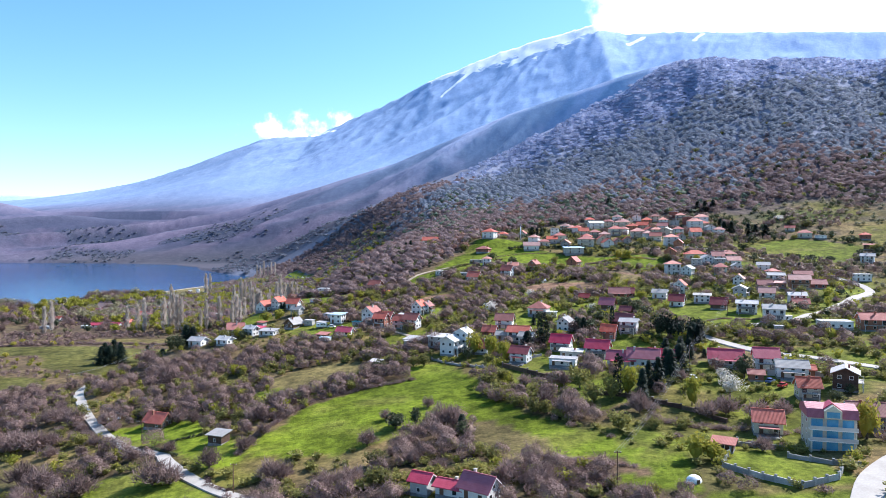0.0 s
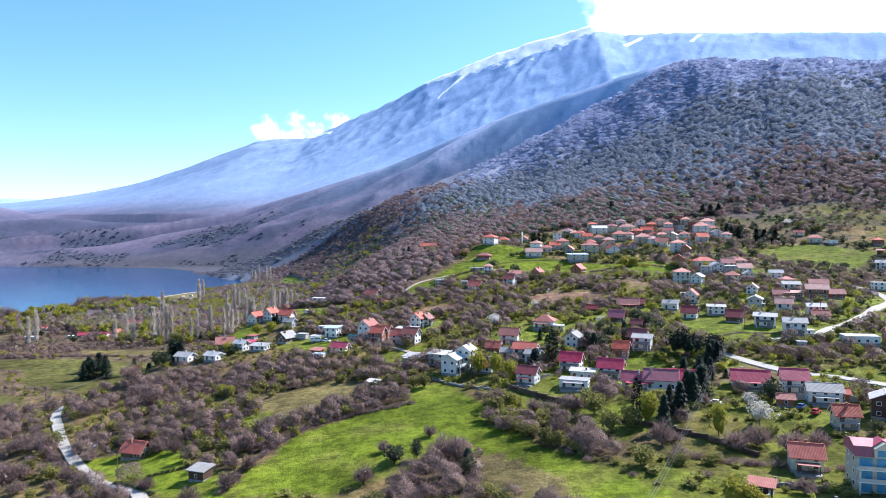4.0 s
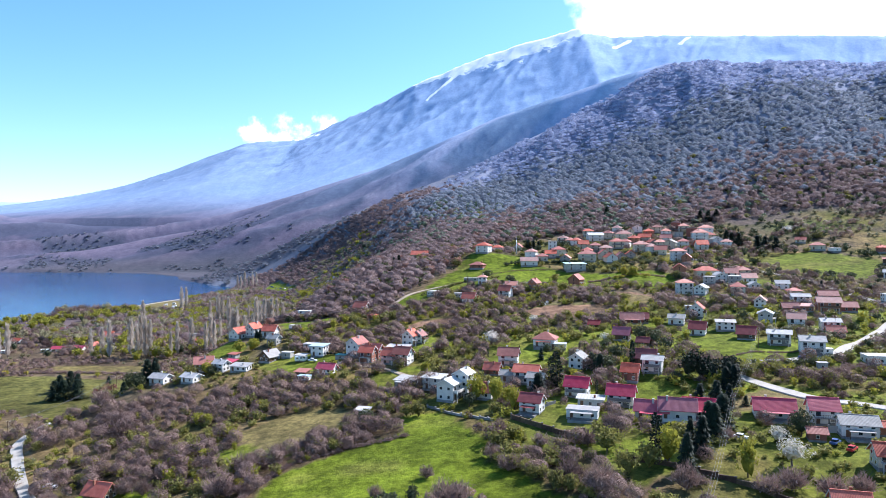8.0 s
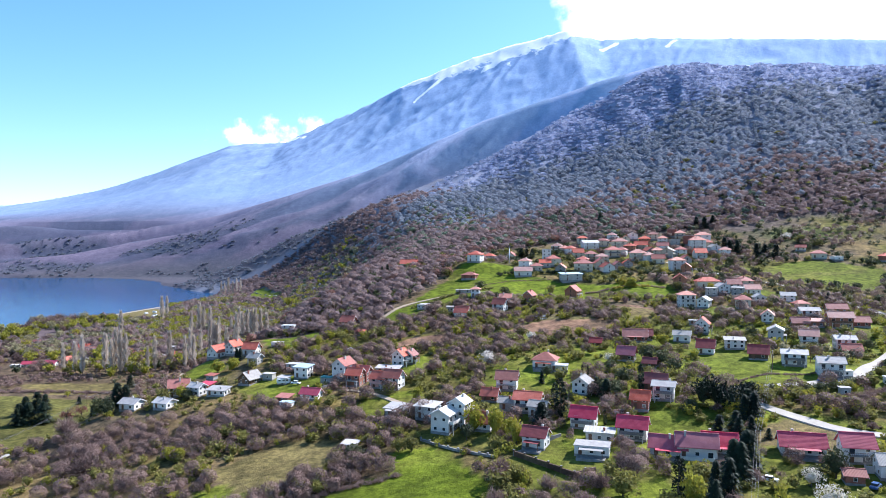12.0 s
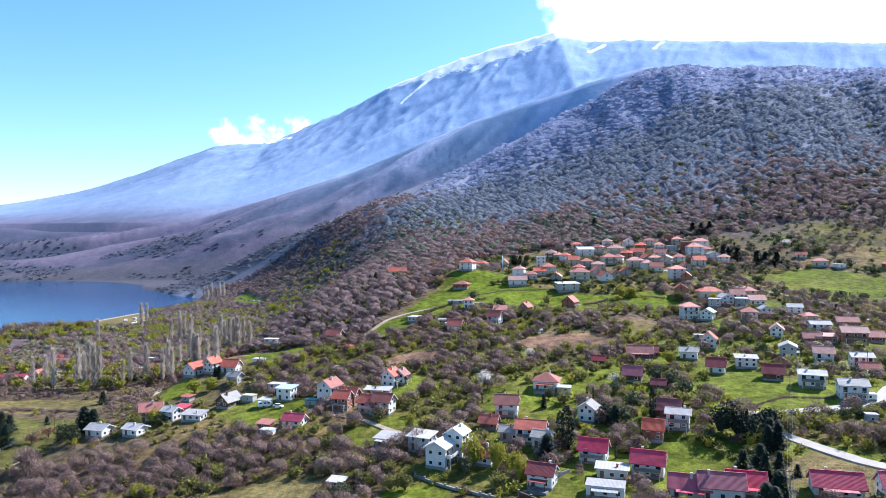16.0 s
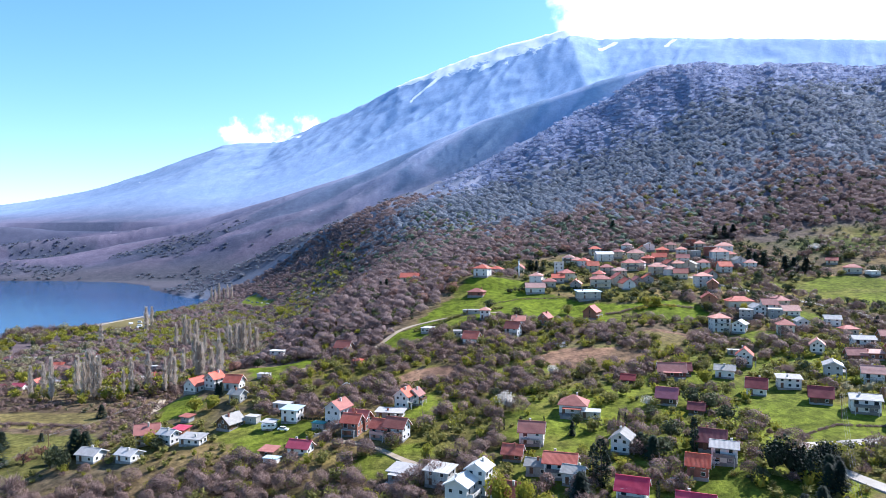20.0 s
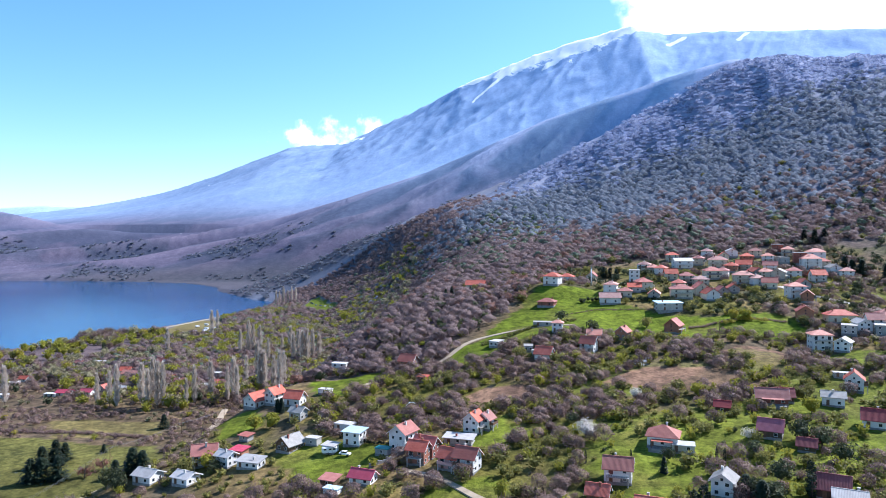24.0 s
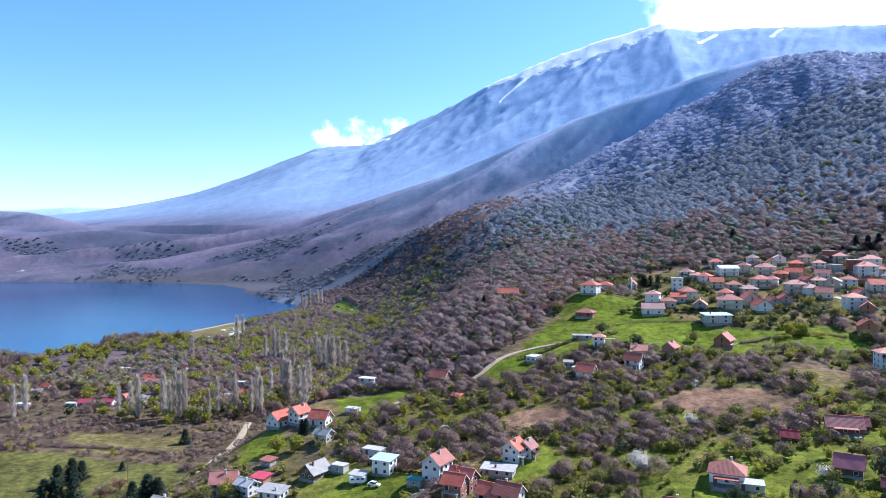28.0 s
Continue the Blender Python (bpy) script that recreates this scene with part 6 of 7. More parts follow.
plant("conifer", 33.7, 277.7, 8.9, 1.8)
plant("evergreen_tree", 99.0, 229.7, 9.2, 0.9)
plant("blossom_tree", 87.6, 212.8, 8.5, 1.1)
plant("blossom_tree", 90.5, 225.7, 5.9, 1.0)
plant("blossom_tree", 24.1, 352.4, 7.6, 1.0)
plant("blossom_tree", 25.0, 349.5, 6.9, 1.0)
plant("blossom_tree", 73.0, 341.7, 4.8, 1.2)
plant("blossom_tree", 48.2, 385.6, 5.6, 1.1)
plant("evergreen_tree", 9.8, 277.3, 6.1, 1.0)
plant("budding_tree", 22.8, 271.5, 9.0, 0.7)
plant("budding_tree", 19.6, 280.1, 9.3, 0.7)
plant("budding_tree", 12.6, 282.5, 11.4, 0.8)
plant("budding_tree", 11.1, 295.2, 9.8, 0.7)
plant("budding_tree", 24.0, 267.2, 8.8, 0.7)
plant("budding_tree", -5.3, 309.9, 8.0, 0.7)
plant("budding_tree", 57.6, 216.9, 12.0, 0.7)
plant("budding_tree", 74.6, 209.0, 10.6, 0.6)
plant("budding_tree", 18.6, 276.7, 10.6, 0.6)
plant("bare_tree", -3.6, 297.8, 9.5, 0.9)
plant("bare_tree", -4.6, 222.4, 4.9, 1.1)
plant("bare_tree", -0.8, 205.4, 9.5, 0.9)
plant("bare_tree", 2.8, 203.2, 8.9, 0.9)
plant("conifer", 5.4, 196.8, 5.6, 1.8)
plant("evergreen_tree", -13.2, 205.9, 4.5, 1.2)
plant("evergreen_tree", -8.0, 205.1, 7.5, 0.6)
plant("bare_tree", -17.3, 212.0, 4.7, 1.1)
plant("bare_tree", -14.6, 205.8, 4.5, 1.1)
plant("conifer", -204.0, 422.1, 9.8, 1.8)
plant("conifer", -200.8, 427.2, 10.8, 1.8)
plant("conifer", -199.0, 431.5, 8.4, 1.8)
plant("conifer", -196.0, 401.7, 10.8, 1.8)
plant("conifer", -192.1, 403.1, 10.8, 1.8)
plant("conifer", -185.8, 404.6, 10.8, 1.8)
plant("conifer", -131.4, 358.6, 10.3, 1.8)
plant("conifer", -127.8, 358.2, 8.9, 1.8)
plant("conifer", -163.3, 407.7, 8.5, 1.8)
plant("conifer", -177.0, 485.1, 7.7, 1.8)
plant("conifer", -187.3, 443.3, 4.4, 1.8)
plant("evergreen_tree", -131.1, 347.1, 10.0, 0.8)
plant("evergreen_tree", -136.3, 350.3, 10.0, 0.8)
plant("bare_tree", -113.8, 290.2, 9.5, 1.5)
plant("rusty_tree", -174.4, 418.2, 9.0, 1.2)
plant("rusty_tree", -177.0, 408.1, 9.0, 1.3)
plant("bare_tree", -141.3, 335.3, 9.5, 1.2)
plant("conifer", -93.2, 404.7, 5.8, 1.3)
plant("conifer", -91.5, 404.1, 6.2, 1.4)
plant("evergreen_tree", -86.0, 450.0, 6.4, 1.2)
plant("evergreen_tree", -100.7, 353.3, 5.5, 1.4)
plant("budding_tree", -104.0, 355.5, 6.9, 1.3)
plant("budding_tree", -99.2, 392.0, 6.9, 1.2)
plant("budding_tree", -91.9, 390.1, 8.0, 1.2)
plant("leafy_tree", -110.1, 353.0, 8.0, 1.0)
plant("budding_tree", -86.9, 291.2, 6.3, 1.0)
plant("budding_tree", -83.6, 290.1, 5.6, 1.0)
plant("budding_tree", -65.6, 260.9, 3.6, 0.7)
plant("bare_tree", -59.2, 243.1, 7.4, 1.3)
plant("bare_tree", -54.6, 242.2, 7.3, 1.3)
plant("bare_tree", -57.7, 224.8, 6.0, 1.2)
plant("bare_tree", -61.2, 225.9, 7.8, 1.2)
plant("bare_tree", -91.0, 239.5, 6.7, 1.2)
plant("bare_tree", -84.7, 236.6, 6.5, 1.1)
plant("leafy_tree", -18.3, 277.4, 5.8, 1.0)
plant("leafy_tree", -11.4, 272.6, 5.7, 1.0)
plant("leafy_tree", -7.6, 271.7, 6.7, 0.9)
plant("leafy_tree", -21.5, 281.3, 4.9, 1.0)
plant("bare_tree", 13.3, 231.0, 6.4, 1.0)
plant("leafy_tree", 18.5, 223.1, 5.4, 1.2)
plant("leafy_tree", 22.6, 215.0, 5.2, 1.0)
plant("leafy_tree", 27.0, 207.8, 6.5, 0.9)
plant("leafy_tree", 30.2, 206.3, 5.7, 0.9)
plant("bare_tree", 16.9, 222.1, 6.9, 1.2)
plant("bare_tree", 31.5, 212.7, 7.4, 1.4)
plant("bare_tree", 36.7, 204.9, 9.5, 1.1)
plant("bare_tree", 40.6, 233.9, 6.6, 1.2)
plant("leafy_tree", 44.8, 228.6, 8.0, 1.1)
plant("leafy_tree", 45.8, 212.9, 8.0, 1.0)
plant("leafy_tree", 52.3, 215.4, 8.0, 1.0)
plant("bare_tree", 56.9, 202.3, 9.5, 0.9)
plant("conifer", 65.8, 223.5, 9.1, 1.1)
plant("conifer", 75.1, 230.2, 10.8, 1.4)
plant("conifer", 81.2, 239.0, 10.7, 1.7)
plant("conifer", 96.7, 258.5, 3.4, 1.8)
plant("conifer", 99.6, 273.4, 8.9, 1.3)
plant("conifer", 96.7, 273.5, 8.0, 1.4)
plant("leafy_tree", 47.8, 189.7, 6.4, 1.1)
plant("leafy_tree", 65.9, 190.8, 4.1, 1.3)
plant("leafy_tree", 57.7, 189.2, 4.0, 1.3)
plant("budding_tree", 60.4, 165.1, 7.3, 1.3)
plant("budding_tree", 63.4, 164.1, 5.8, 1.3)
plant("bare_tree", 82.2, 202.5, 8.0, 1.3)
plant("bare_tree", 88.9, 197.3, 7.9, 1.3)
plant("bare_tree", 76.0, 201.4, 7.0, 1.3)
plant("bare_tree", 95.7, 196.6, 7.1, 1.2)
plant("bare_tree", 77.8, 169.4, 5.4, 1.2)
plant("budding_tree", 105.8, 173.7, 12.0, 0.7)
plant("evergreen_tree", 113.3, 201.0, 4.7, 1.2)
plant("evergreen_tree", 120.5, 206.4, 4.2, 1.0)
plant("bare_tree", -75.9, 181.8, 9.5, 1.3)
plant("bare_tree", -71.0, 180.6, 7.3, 1.3)
plant("bare_tree", -43.7, 177.0, 7.6, 1.2)
plant("bare_tree", -40.5, 175.7, 6.8, 1.1)
plant("bare_tree", -142.0, 232.2, 9.5, 1.5)
plant("bare_tree", -134.3, 228.7, 9.5, 1.5)
plant("bare_tree", -130.2, 231.4, 6.5, 1.5)
plant("bare_tree", -143.7, 259.3, 8.4, 1.4)
plant("bare_tree", -135.1, 254.9, 8.2, 1.4)
plant("leafy_tree", -134.5, 257.7, 8.0, 1.0)
plant("bare_tree", -118.9, 196.8, 9.5, 1.3)
plant("bare_tree", -110.7, 190.9, 9.5, 1.3)
plant("bare_tree", -94.4, 180.4, 8.5, 1.3)
plant("evergreen_tree", 5.6, 192.6, 6.3, 0.8)
plant("evergreen_tree", -13.9, 203.5, 5.9, 1.3)
plant("bare_tree", -63.3, 188.5, 8.2, 1.0)
plant("bare_tree", -21.0, 192.9, 6.4, 1.2)
plant("bare_tree", -22.1, 165.8, 7.0, 1.3)
plant("bare_tree", -27.1, 163.8, 7.0, 1.3)
plant("leafy_tree", -15.2, 164.6, 6.2, 1.2)
plant("leafy_tree", 7.4, 161.8, 6.8, 1.2)
plant("leafy_tree", 12.0, 172.3, 5.0, 1.2)
plant("bare_tree", 15.1, 160.3, 6.7, 1.3)
plant("bare_tree", 22.3, 156.3, 6.6, 1.3)
plant("leafy_tree", 89.6, 516.0, 6.0, 1.2)
plant("leafy_tree", 78.1, 492.1, 7.3, 1.1)
plant("evergreen_tree", 35.1, 502.2, 6.7, 1.3)
plant("conifer", 76.6, 603.0, 7.8, 1.8)
plant("conifer", 80.5, 601.3, 7.1, 1.8)
plant("conifer", 83.7, 595.6, 7.1, 1.8)
plant("conifer", -26.3, 570.8, 8.3, 1.4)
plant("conifer", -30.3, 573.7, 6.6, 1.4)
plant("conifer", 238.4, 595.5, 10.8, 1.8)
plant("conifer", 244.1, 593.9, 10.8, 1.8)
plant("conifer", 238.7, 605.4, 10.8, 1.8)
plant("conifer", 252.8, 581.5, 10.8, 1.8)
plant("conifer", 256.8, 577.0, 10.8, 1.8)
plant("conifer", 264.3, 575.3, 10.8, 1.8)
plant("conifer", 250.3, 672.0, 10.8, 1.8)
plant("conifer", 245.9, 679.3, 9.6, 1.8)
plant("conifer", 258.1, 672.8, 10.8, 1.8)
plant("conifer", 167.7, 711.1, 10.8, 1.8)
plant("conifer", 225.0, 442.7, 7.3, 1.3)
plant("blossom_tree", 295.6, 617.7, 7.3, 1.3)
plant("budding_tree", 123.1, 492.0, 7.5, 1.1)
plant("budding_tree", 129.3, 490.0, 7.5, 1.2)
plant("budding_tree", 157.4, 514.3, 7.3, 1.1)
plant("budding_tree", 171.5, 474.0, 6.8, 1.0)
plant("budding_tree", 104.9, 368.5, 7.4, 1.1)
plant("cypress", 58.5, 328.2, 5.1, 1.0)
plant("cypress", 60.6, 327.6, 5.1, 1.0)
plant("cypress", 72.9, 302.0, 9.5, 1.1)
plant("cypress", 3.9, 309.5, 4.6, 1.1)
plant("cypress", 5.8, 309.4, 4.6, 1.0)
plant("cypress", 20.9, 331.9, 4.1, 1.0)
plant("cypress", 19.3, 332.1, 3.6, 1.0)
plant("cypress", 171.1, 452.6, 4.9, 1.3)
plant("cypress", 197.7, 446.6, 6.6, 1.2)
plant("conifer", 60.4, 300.1, 7.1, 1.8)
plant("conifer", 58.6, 306.1, 6.5, 1.8)
plant("conifer", 99.9, 278.6, 7.8, 1.7)
plant("conifer", 103.3, 280.3, 6.4, 1.7)
plant("conifer", 90.1, 265.3, 6.6, 1.7)
plant("conifer", 83.0, 260.6, 7.1, 1.7)
plant("conifer", 41.9, 323.3, 5.2, 1.2)
plant("poplar", -301.0, 528.6, 21.6, 0.98)
plant("poplar", -302.6, 541.3, 24.8, 0.99)
plant("poplar", -226.7, 531.7, 27.1, 0.85)
plant("poplar", -234.5, 538.0, 21.6, 1.06)
plant("poplar", -207.6, 531.2, 23.8, 0.89)
plant("poplar", -206.2, 535.3, 30.5, 0.96)
plant("poplar", -201.8, 531.7, 29.0, 0.96)
plant("poplar", -198.2, 531.1, 27.3, 0.87)
plant("poplar", -214.4, 538.1, 26.9, 1.07)
plant("poplar", -173.8, 543.8, 26.2, 1.03)
plant("poplar", -164.0, 545.2, 22.7, 0.85)
plant("poplar", -162.4, 552.3, 27.7, 0.99)
plant("poplar", -157.1, 542.2, 24.3, 0.84)
plant("poplar", -152.3, 574.1, 29.3, 0.96)
plant("poplar", -150.0, 574.8, 27.9, 1.07)
plant("poplar", -143.3, 574.6, 24.1, 1.08)
plant("poplar", -102.3, 441.4, 18.7, 1.04)
plant("poplar", -143.2, 598.1, 23.1, 1.08)
plant("poplar", -166.5, 613.7, 27.7, 0.85)
plant("poplar", -217.9, 730.4, 22.8, 0.88)
plant("poplar", -210.2, 729.8, 30.2, 0.95)
plant("poplar", -206.0, 729.1, 27.1, 0.91)
plant("poplar", -199.7, 727.9, 26.1, 0.94)
plant("poplar", -160.7, 691.5, 24.7, 0.99)
plant("poplar", -156.1, 691.6, 26.8, 1.08)
plant("poplar", -150.2, 680.5, 27.6, 1.08)
plant("poplar", -146.6, 680.3, 29.2, 1.10)
plant("poplar", -144.8, 692.2, 27.0, 0.87)
plant("poplar", -139.1, 691.5, 23.3, 1.09)
plant("poplar", -279.1, 825.6, 29.7, 0.98)
plant("poplar", -280.3, 844.6, 27.9, 0.88)
plant("poplar", -312.3, 1178.1, 24.3, 0.98)
plant("poplar", -306.1, 1174.6, 22.5, 0.85)
plant("poplar", -303.1, 1185.9, 29.2, 1.10)
plant("poplar", -297.8, 1192.5, 21.2, 1.04)
plant("poplar", -292.1, 1194.0, 25.2, 0.87)
plant("poplar", -285.1, 1190.7, 24.1, 1.03)
plant("poplar", -181.5, 537.4, 24.1, 0.84)
plant("poplar", -183.5, 529.9, 18.3, 0.84)
plant("poplar", -243.4, 540.1, 20.5, 0.91)
plant("poplar", -282.3, 727.9, 23.9, 1.10)
plant("poplar", -172.7, 728.3, 25.0, 1.10)
plant("poplar", -177.9, 679.3, 21.6, 0.85)
plant("poplar", -168.9, 596.7, 20.5, 0.84)
plant("poplar", -180.1, 728.4, 17.9, 0.94)

# ---- scrub, orchards and woods ----
def belt(rng, kinds, x0, x1, y0, y1, spacing, keep, size):
    """Scattered single trees; kinds: (name, share) pairs; keep(x, y): where they grow, 0 to 1."""
    p = scatter(rng, x0, x1, y0, y1, spacing)
    p = p[rng.uniform(size=len(p)) < keep(p[:, 0], p[:, 1])]
    p = p[free(p)]
    for x, y in p:
        r, name = rng.uniform(), kinds[-1][0]
        for k, share in kinds:
            r -= share
            if r < 0:
                name = k
                break
        plant(name, float(x), float(y), float(rng.uniform(*size)), float(rng.uniform(0.95, 1.5)))


dice = np.random.default_rng(5)
belt(dice, (("bare_tree", 0.62), ("leafy_tree", 0.28), ("budding_tree", 0.10)), -150, 60, 120, 300, 9.0, lambda x, y: 0.75 * ramp(-0.1, 0.5, wave(x, y, 30, 51) + 0.3 * ramp(-20, -90, x)), (3.0, 6.0))
belt(dice, (("bare_tree", 0.5), ("leafy_tree", 0.36), ("budding_tree", 0.14)), -60, 130, 385, 470, 8.0, lambda x, y: 0.55 + 0.3 * wave(x, y, 22, 52), (3.5, 6.5))
belt(dice, (("leafy_tree", 0.45), ("bare_tree", 0.4), ("evergreen_tree", 0.15)), -30, 240, 230, 390, 13.0, lambda x, y: 0.6 + 0 * x, (3.0, 6.0))
belt(dice, (("budding_tree", 0.42), ("bare_tree", 0.33), ("leafy_tree", 0.25)), -420, -130, 545, 900, 22.0, lambda x, y: 0.7 + 0 * x, (6.0, 11.0))
belt(dice, (("leafy_tree", 0.5), ("bare_tree", 0.3), ("evergreen_tree", 0.2)), 20, 330, 470, 640, 15.0, lambda x, y: 0.6 + 0 * x, (4.0, 8.0))


def thicket(name, label, model, material, x0, x1, y0, y1, spacing, keep, tall, wide, seed, gap=0.0):
    rng = np.random.default_rng(seed)
    p = scatter(rng, x0, x1, y0, y1, spacing)
    p = p[rng.uniform(size=len(p)) < keep(p[:, 0], p[:, 1])]
    p = p[free(p, gap)]
    k = len(p)
    h = rng.uniform(*tall, k)
    return spread_soup(name, label, "scrub", model, material, p, h, h * rng.uniform(*wide, k), seed=seed)


def hillside(x, y):
    """Where the closed wood stands."""
    a = ramp(585, 650, y + 50 * wave(x, y, 60, 24) - 70 * ramp(60, 250, x))
    b = ramp(-30, -55, x - 0.5 * (y - 440)) * ramp(440, 470, y) * ramp(0, 14, x - np.interp(y / UNIT, FOOT_Y, FOOT_X) * UNIT + 20)
    return np.maximum(a, b)


thicket("scrub", "leafless purple-grey scrub on rough grass", canopy(101, 130, 1.5, 0.7), BRUSH, -200, 110, 105, 215, 4.6, lambda x, y: 0.7 * west(x, y) * ramp(75, 35, x), (2.6, 7.0), (0.85, 1.35), 11)
thicket("scrub", "leafless purple-grey scrub above the meadow", canopy(117, 70, 1.5, 0.8), BRUSH, -330, 110, 215, 335, 4.4, lambda x, y: 0.7 * west(x, y) * ramp(75, 35, x), (2.6, 7.0), (0.85, 1.35), 27)
thicket("scrub", "low olive-green bushes on rough grass", leafy_crown(102, 110, 0.15, 1.0, 0.22), LEAF, -330, 200, 105, 400, 5.2, lambda x, y: 0.85 * ramp(-0.35, 0.3, wave(x, y, 20, 55)), (1.6, 4.6), (0.95, 1.5), 12)
thicket("scrub", "bright yellow-green bushes", leafy_crown(103, 140, 0.13, 1.0, 0.24), FRESH, -330, 200, 120, 480, 8.5, lambda x, y: 0.7 * ramp(-0.1, 0.5, wave(x, y, 26, 56)), (1.8, 4.8), (0.9, 1.3), 13)
thicket("scrub", "leafless brown scrub between the gardens", canopy(104, 60, 1.5, 0.9), BRUSH, -70, 200, 370, 480, 4.2, lambda x, y: 0.72 * ramp(-0.5, 0.2, wave(x, y, 22, 57)) * (1 - 0.8 * gardens(x, y)), (2.6, 6.2), (1.1, 1.5), 14)
thicket("scrub", "olive bushes between the gardens", leafy_crown(105, 90, 0.17, 1.0, 0.24), LEAF, -70, 240, 370, 640, 5.8, lambda x, y: 0.75 * ramp(-0.3, 0.4, wave(x, y, 24, 58)), (2.6, 6.0), (1.1, 1.6), 15)
thicket("scrub", "yellow-green bushes between the gardens", leafy_crown(118, 140, 0.14, 1.0, 0.26), FRESH, -70, 240, 370, 600, 8.0, lambda x, y: 0.6 * ramp(-0.3, 0.4, wave(x, y, 30, 69)), (2.2, 5.0), (1.0, 1.5), 28)
thicket("scrub", "low leafless brown scrub on the lakeside flat", canopy(106, 24, 1.5), BRUSH, -430, -110, 300, 600, 4.6, lambda x, y: 0.7 * ramp(-0.6, 0.2, wave(x, y, 30, 59) + 0.3 * wave(x, y, 11, 60)), (1.4, 4.2), (0.9, 1.5), 16)
thicket("scrub", "leafless purple brush on the eastern slope", bare_crown(122, 180, 2.0, 0.14), TWIG, 30, 170, 140, 320, 5.0, lambda x, y: 0.8 * ramp(0.0, 0.4, wave(x, y, 20, 73)) * (1 - 0.6 * gardens(x, y)), (2.0, 4.6), (1.1, 1.6), 32)
thicket("scrub", "garden bushes around the houses", leafy_crown(107, 130, 0.14, 1.0, 0.24), OAK, -20, 300, 220, 560, 11.0, lambda x, y: 0.5 + 0 * x, (1.2, 3.0), (1.0, 1.6), 17)


def distance_up(x, y):
    """0 at the foot of the hill, 1 on its upper half."""
    return ramp(720, 960, y + 0.35 * np.minimum(x, 120) + 40 * wave(x, y, 80, 74))


thicket("woodland", "leafless brown wood on the near slope", canopy(119, 12), WOOD, -330, 700, 440, 1300, 5.9, lambda x, y: 0.95 * hillside(x, y) * (1 - distance_up(x, y) * ramp(-180, 60, x)) * ramp(1320, 1280, y), (4.6, 8.4), (1.0, 1.45), 29)
thicket("woodland", "leafless wood covering the hill, greyed by painted blue haze", canopy(108, 6), HILL, -180, 900, 640, 1150, 7.8, lambda x, y: 0.95 * hillside(x, y) * distance_up(x, y) * ramp(-180, 60, x) * ramp(1150, 1000, y), (4.6, 8.0), (1.3, 1.8), 18)
thicket("woodland", "leafless wood on the hill's shoulder, paled by painted blue haze", canopy(123, 4), CREST, 0, 900, 960, 1380, 9.0, lambda x, y: 0.95 * ramp(1000, 1150, y) * ramp(1380, 1300, y) * ramp(0, 150, x), (4.0, 6.6), (1.6, 2.2), 33)
thicket("woodland", "rust-brown leafless trees at the foot of the hill", canopy(109, 30, 1.4), RUST, -260, 160, 440, 800, 11.0, lambda x, y: 0.6 * hillside(x, y) * ramp(-0.2, 0.4, wave(x, y, 40, 70)), (5.5, 8.5), (1.1, 1.5), 19)
thicket("woodland", "dull green evergreen oaks on the hill", canopy(110, 12, 0.8, 1.6), HILLGREEN, -330, 900, 660, 1400, 10.5, lambda x, y: 0.85 * hillside(x, y) * ramp(1250, 1100, y + 0.9 * np.clip(x + 200, 0, 600)) * ramp(-0.65, 0.1, wave(x - 0.5 * y, y * 0.4, 70, 61) + 0.3 * wave(x, y, 25, 62) + 0.5 * ramp(50, -150, x)), (4.6, 7.8), (1.2, 1.7), 20)
thicket("woodland", "dull green evergreen oaks on the near slope", leafy_crown(120, 90, 0.18), OAK, -330, 700, 440, 800, 11.0, lambda x, y: 0.8 * hillside(x, y) * ramp(-0.2, 0.3, wave(x, y, 50, 71)), (4.0, 7.5), (1.1, 1.5), 30)
thicket("woodland", "fresh green trees on the hill", leafy_crown(111, 80, 0.19), LEAF, -330, 700, 440, 960, 16.0, lambda x, y: 0.7 * hillside(x, y) * ramp(-0.1, 0.4, wave(x, y, 60, 63)), (4.5, 8.0), (1.1, 1.5), 21)
thicket("woodland", "dark scrub oaks along the far shore", leafy_crown(124, 36, 0.26), SHOREOAK, -1900, 60, 1290, 2200, 17.0, lambda x, y: ramp(0.0, 0.4, wave(x, y, 120, 34) + 0.4 * wave(x, y, 40, 35) + 0.6 * ramp(-480, -380, x) * ramp(1650, 1450, y)) * ramp(200, 90, terrain(x, y)), (4.0, 7.0), (1.6, 2.8), 34)
thicket("scrub", "fruit trees and bushes in fresh leaf among the houses", leafy_crown(112, 130, 0.145, 1.1, 0.28), LEAF, -80, 260, 225, 480, 7.0, lambda x, y: (0.5 + 0.45 * wave(x, y, 30, 64)) * (1 - 0.3 * gardens(x, y)), (2.4, 7.0), (0.8, 1.2), 22)
thicket("scrub", "leafless fruit trees among the houses", canopy(113, 64, 1.5, 0.9), BRUSH, -80, 260, 225, 480, 6.4, lambda x, y: (0.35 + 0.4 * wave(x, y, 30, 65)) * (1 - 0.55 * gardens(x, y)), (2.6, 7.5), (0.8, 1.25), 23)


thicket("scrub", "young yellow-green fruit trees among the houses", leafy_crown(132, 120, 0.15, 1.2, 0.3), FRESH, -80, 260, 225, 480, 9.5, lambda x, y: 0.5 + 0.4 * wave(x, y, 30, 85), (2.4, 6.0), (0.8, 1.2), 42)


def camp(x, y):
    """The wooded flat by the lake, behind the open ground."""
    return ramp(520, 560, y + 0.15 * (x + 250)) * ramp(-100, -135, x - 0.18 * (y - 560)) * ramp(0, 25, x - np.interp(y / UNIT, SHORE_Y, SHORE_X) * UNIT - 14)


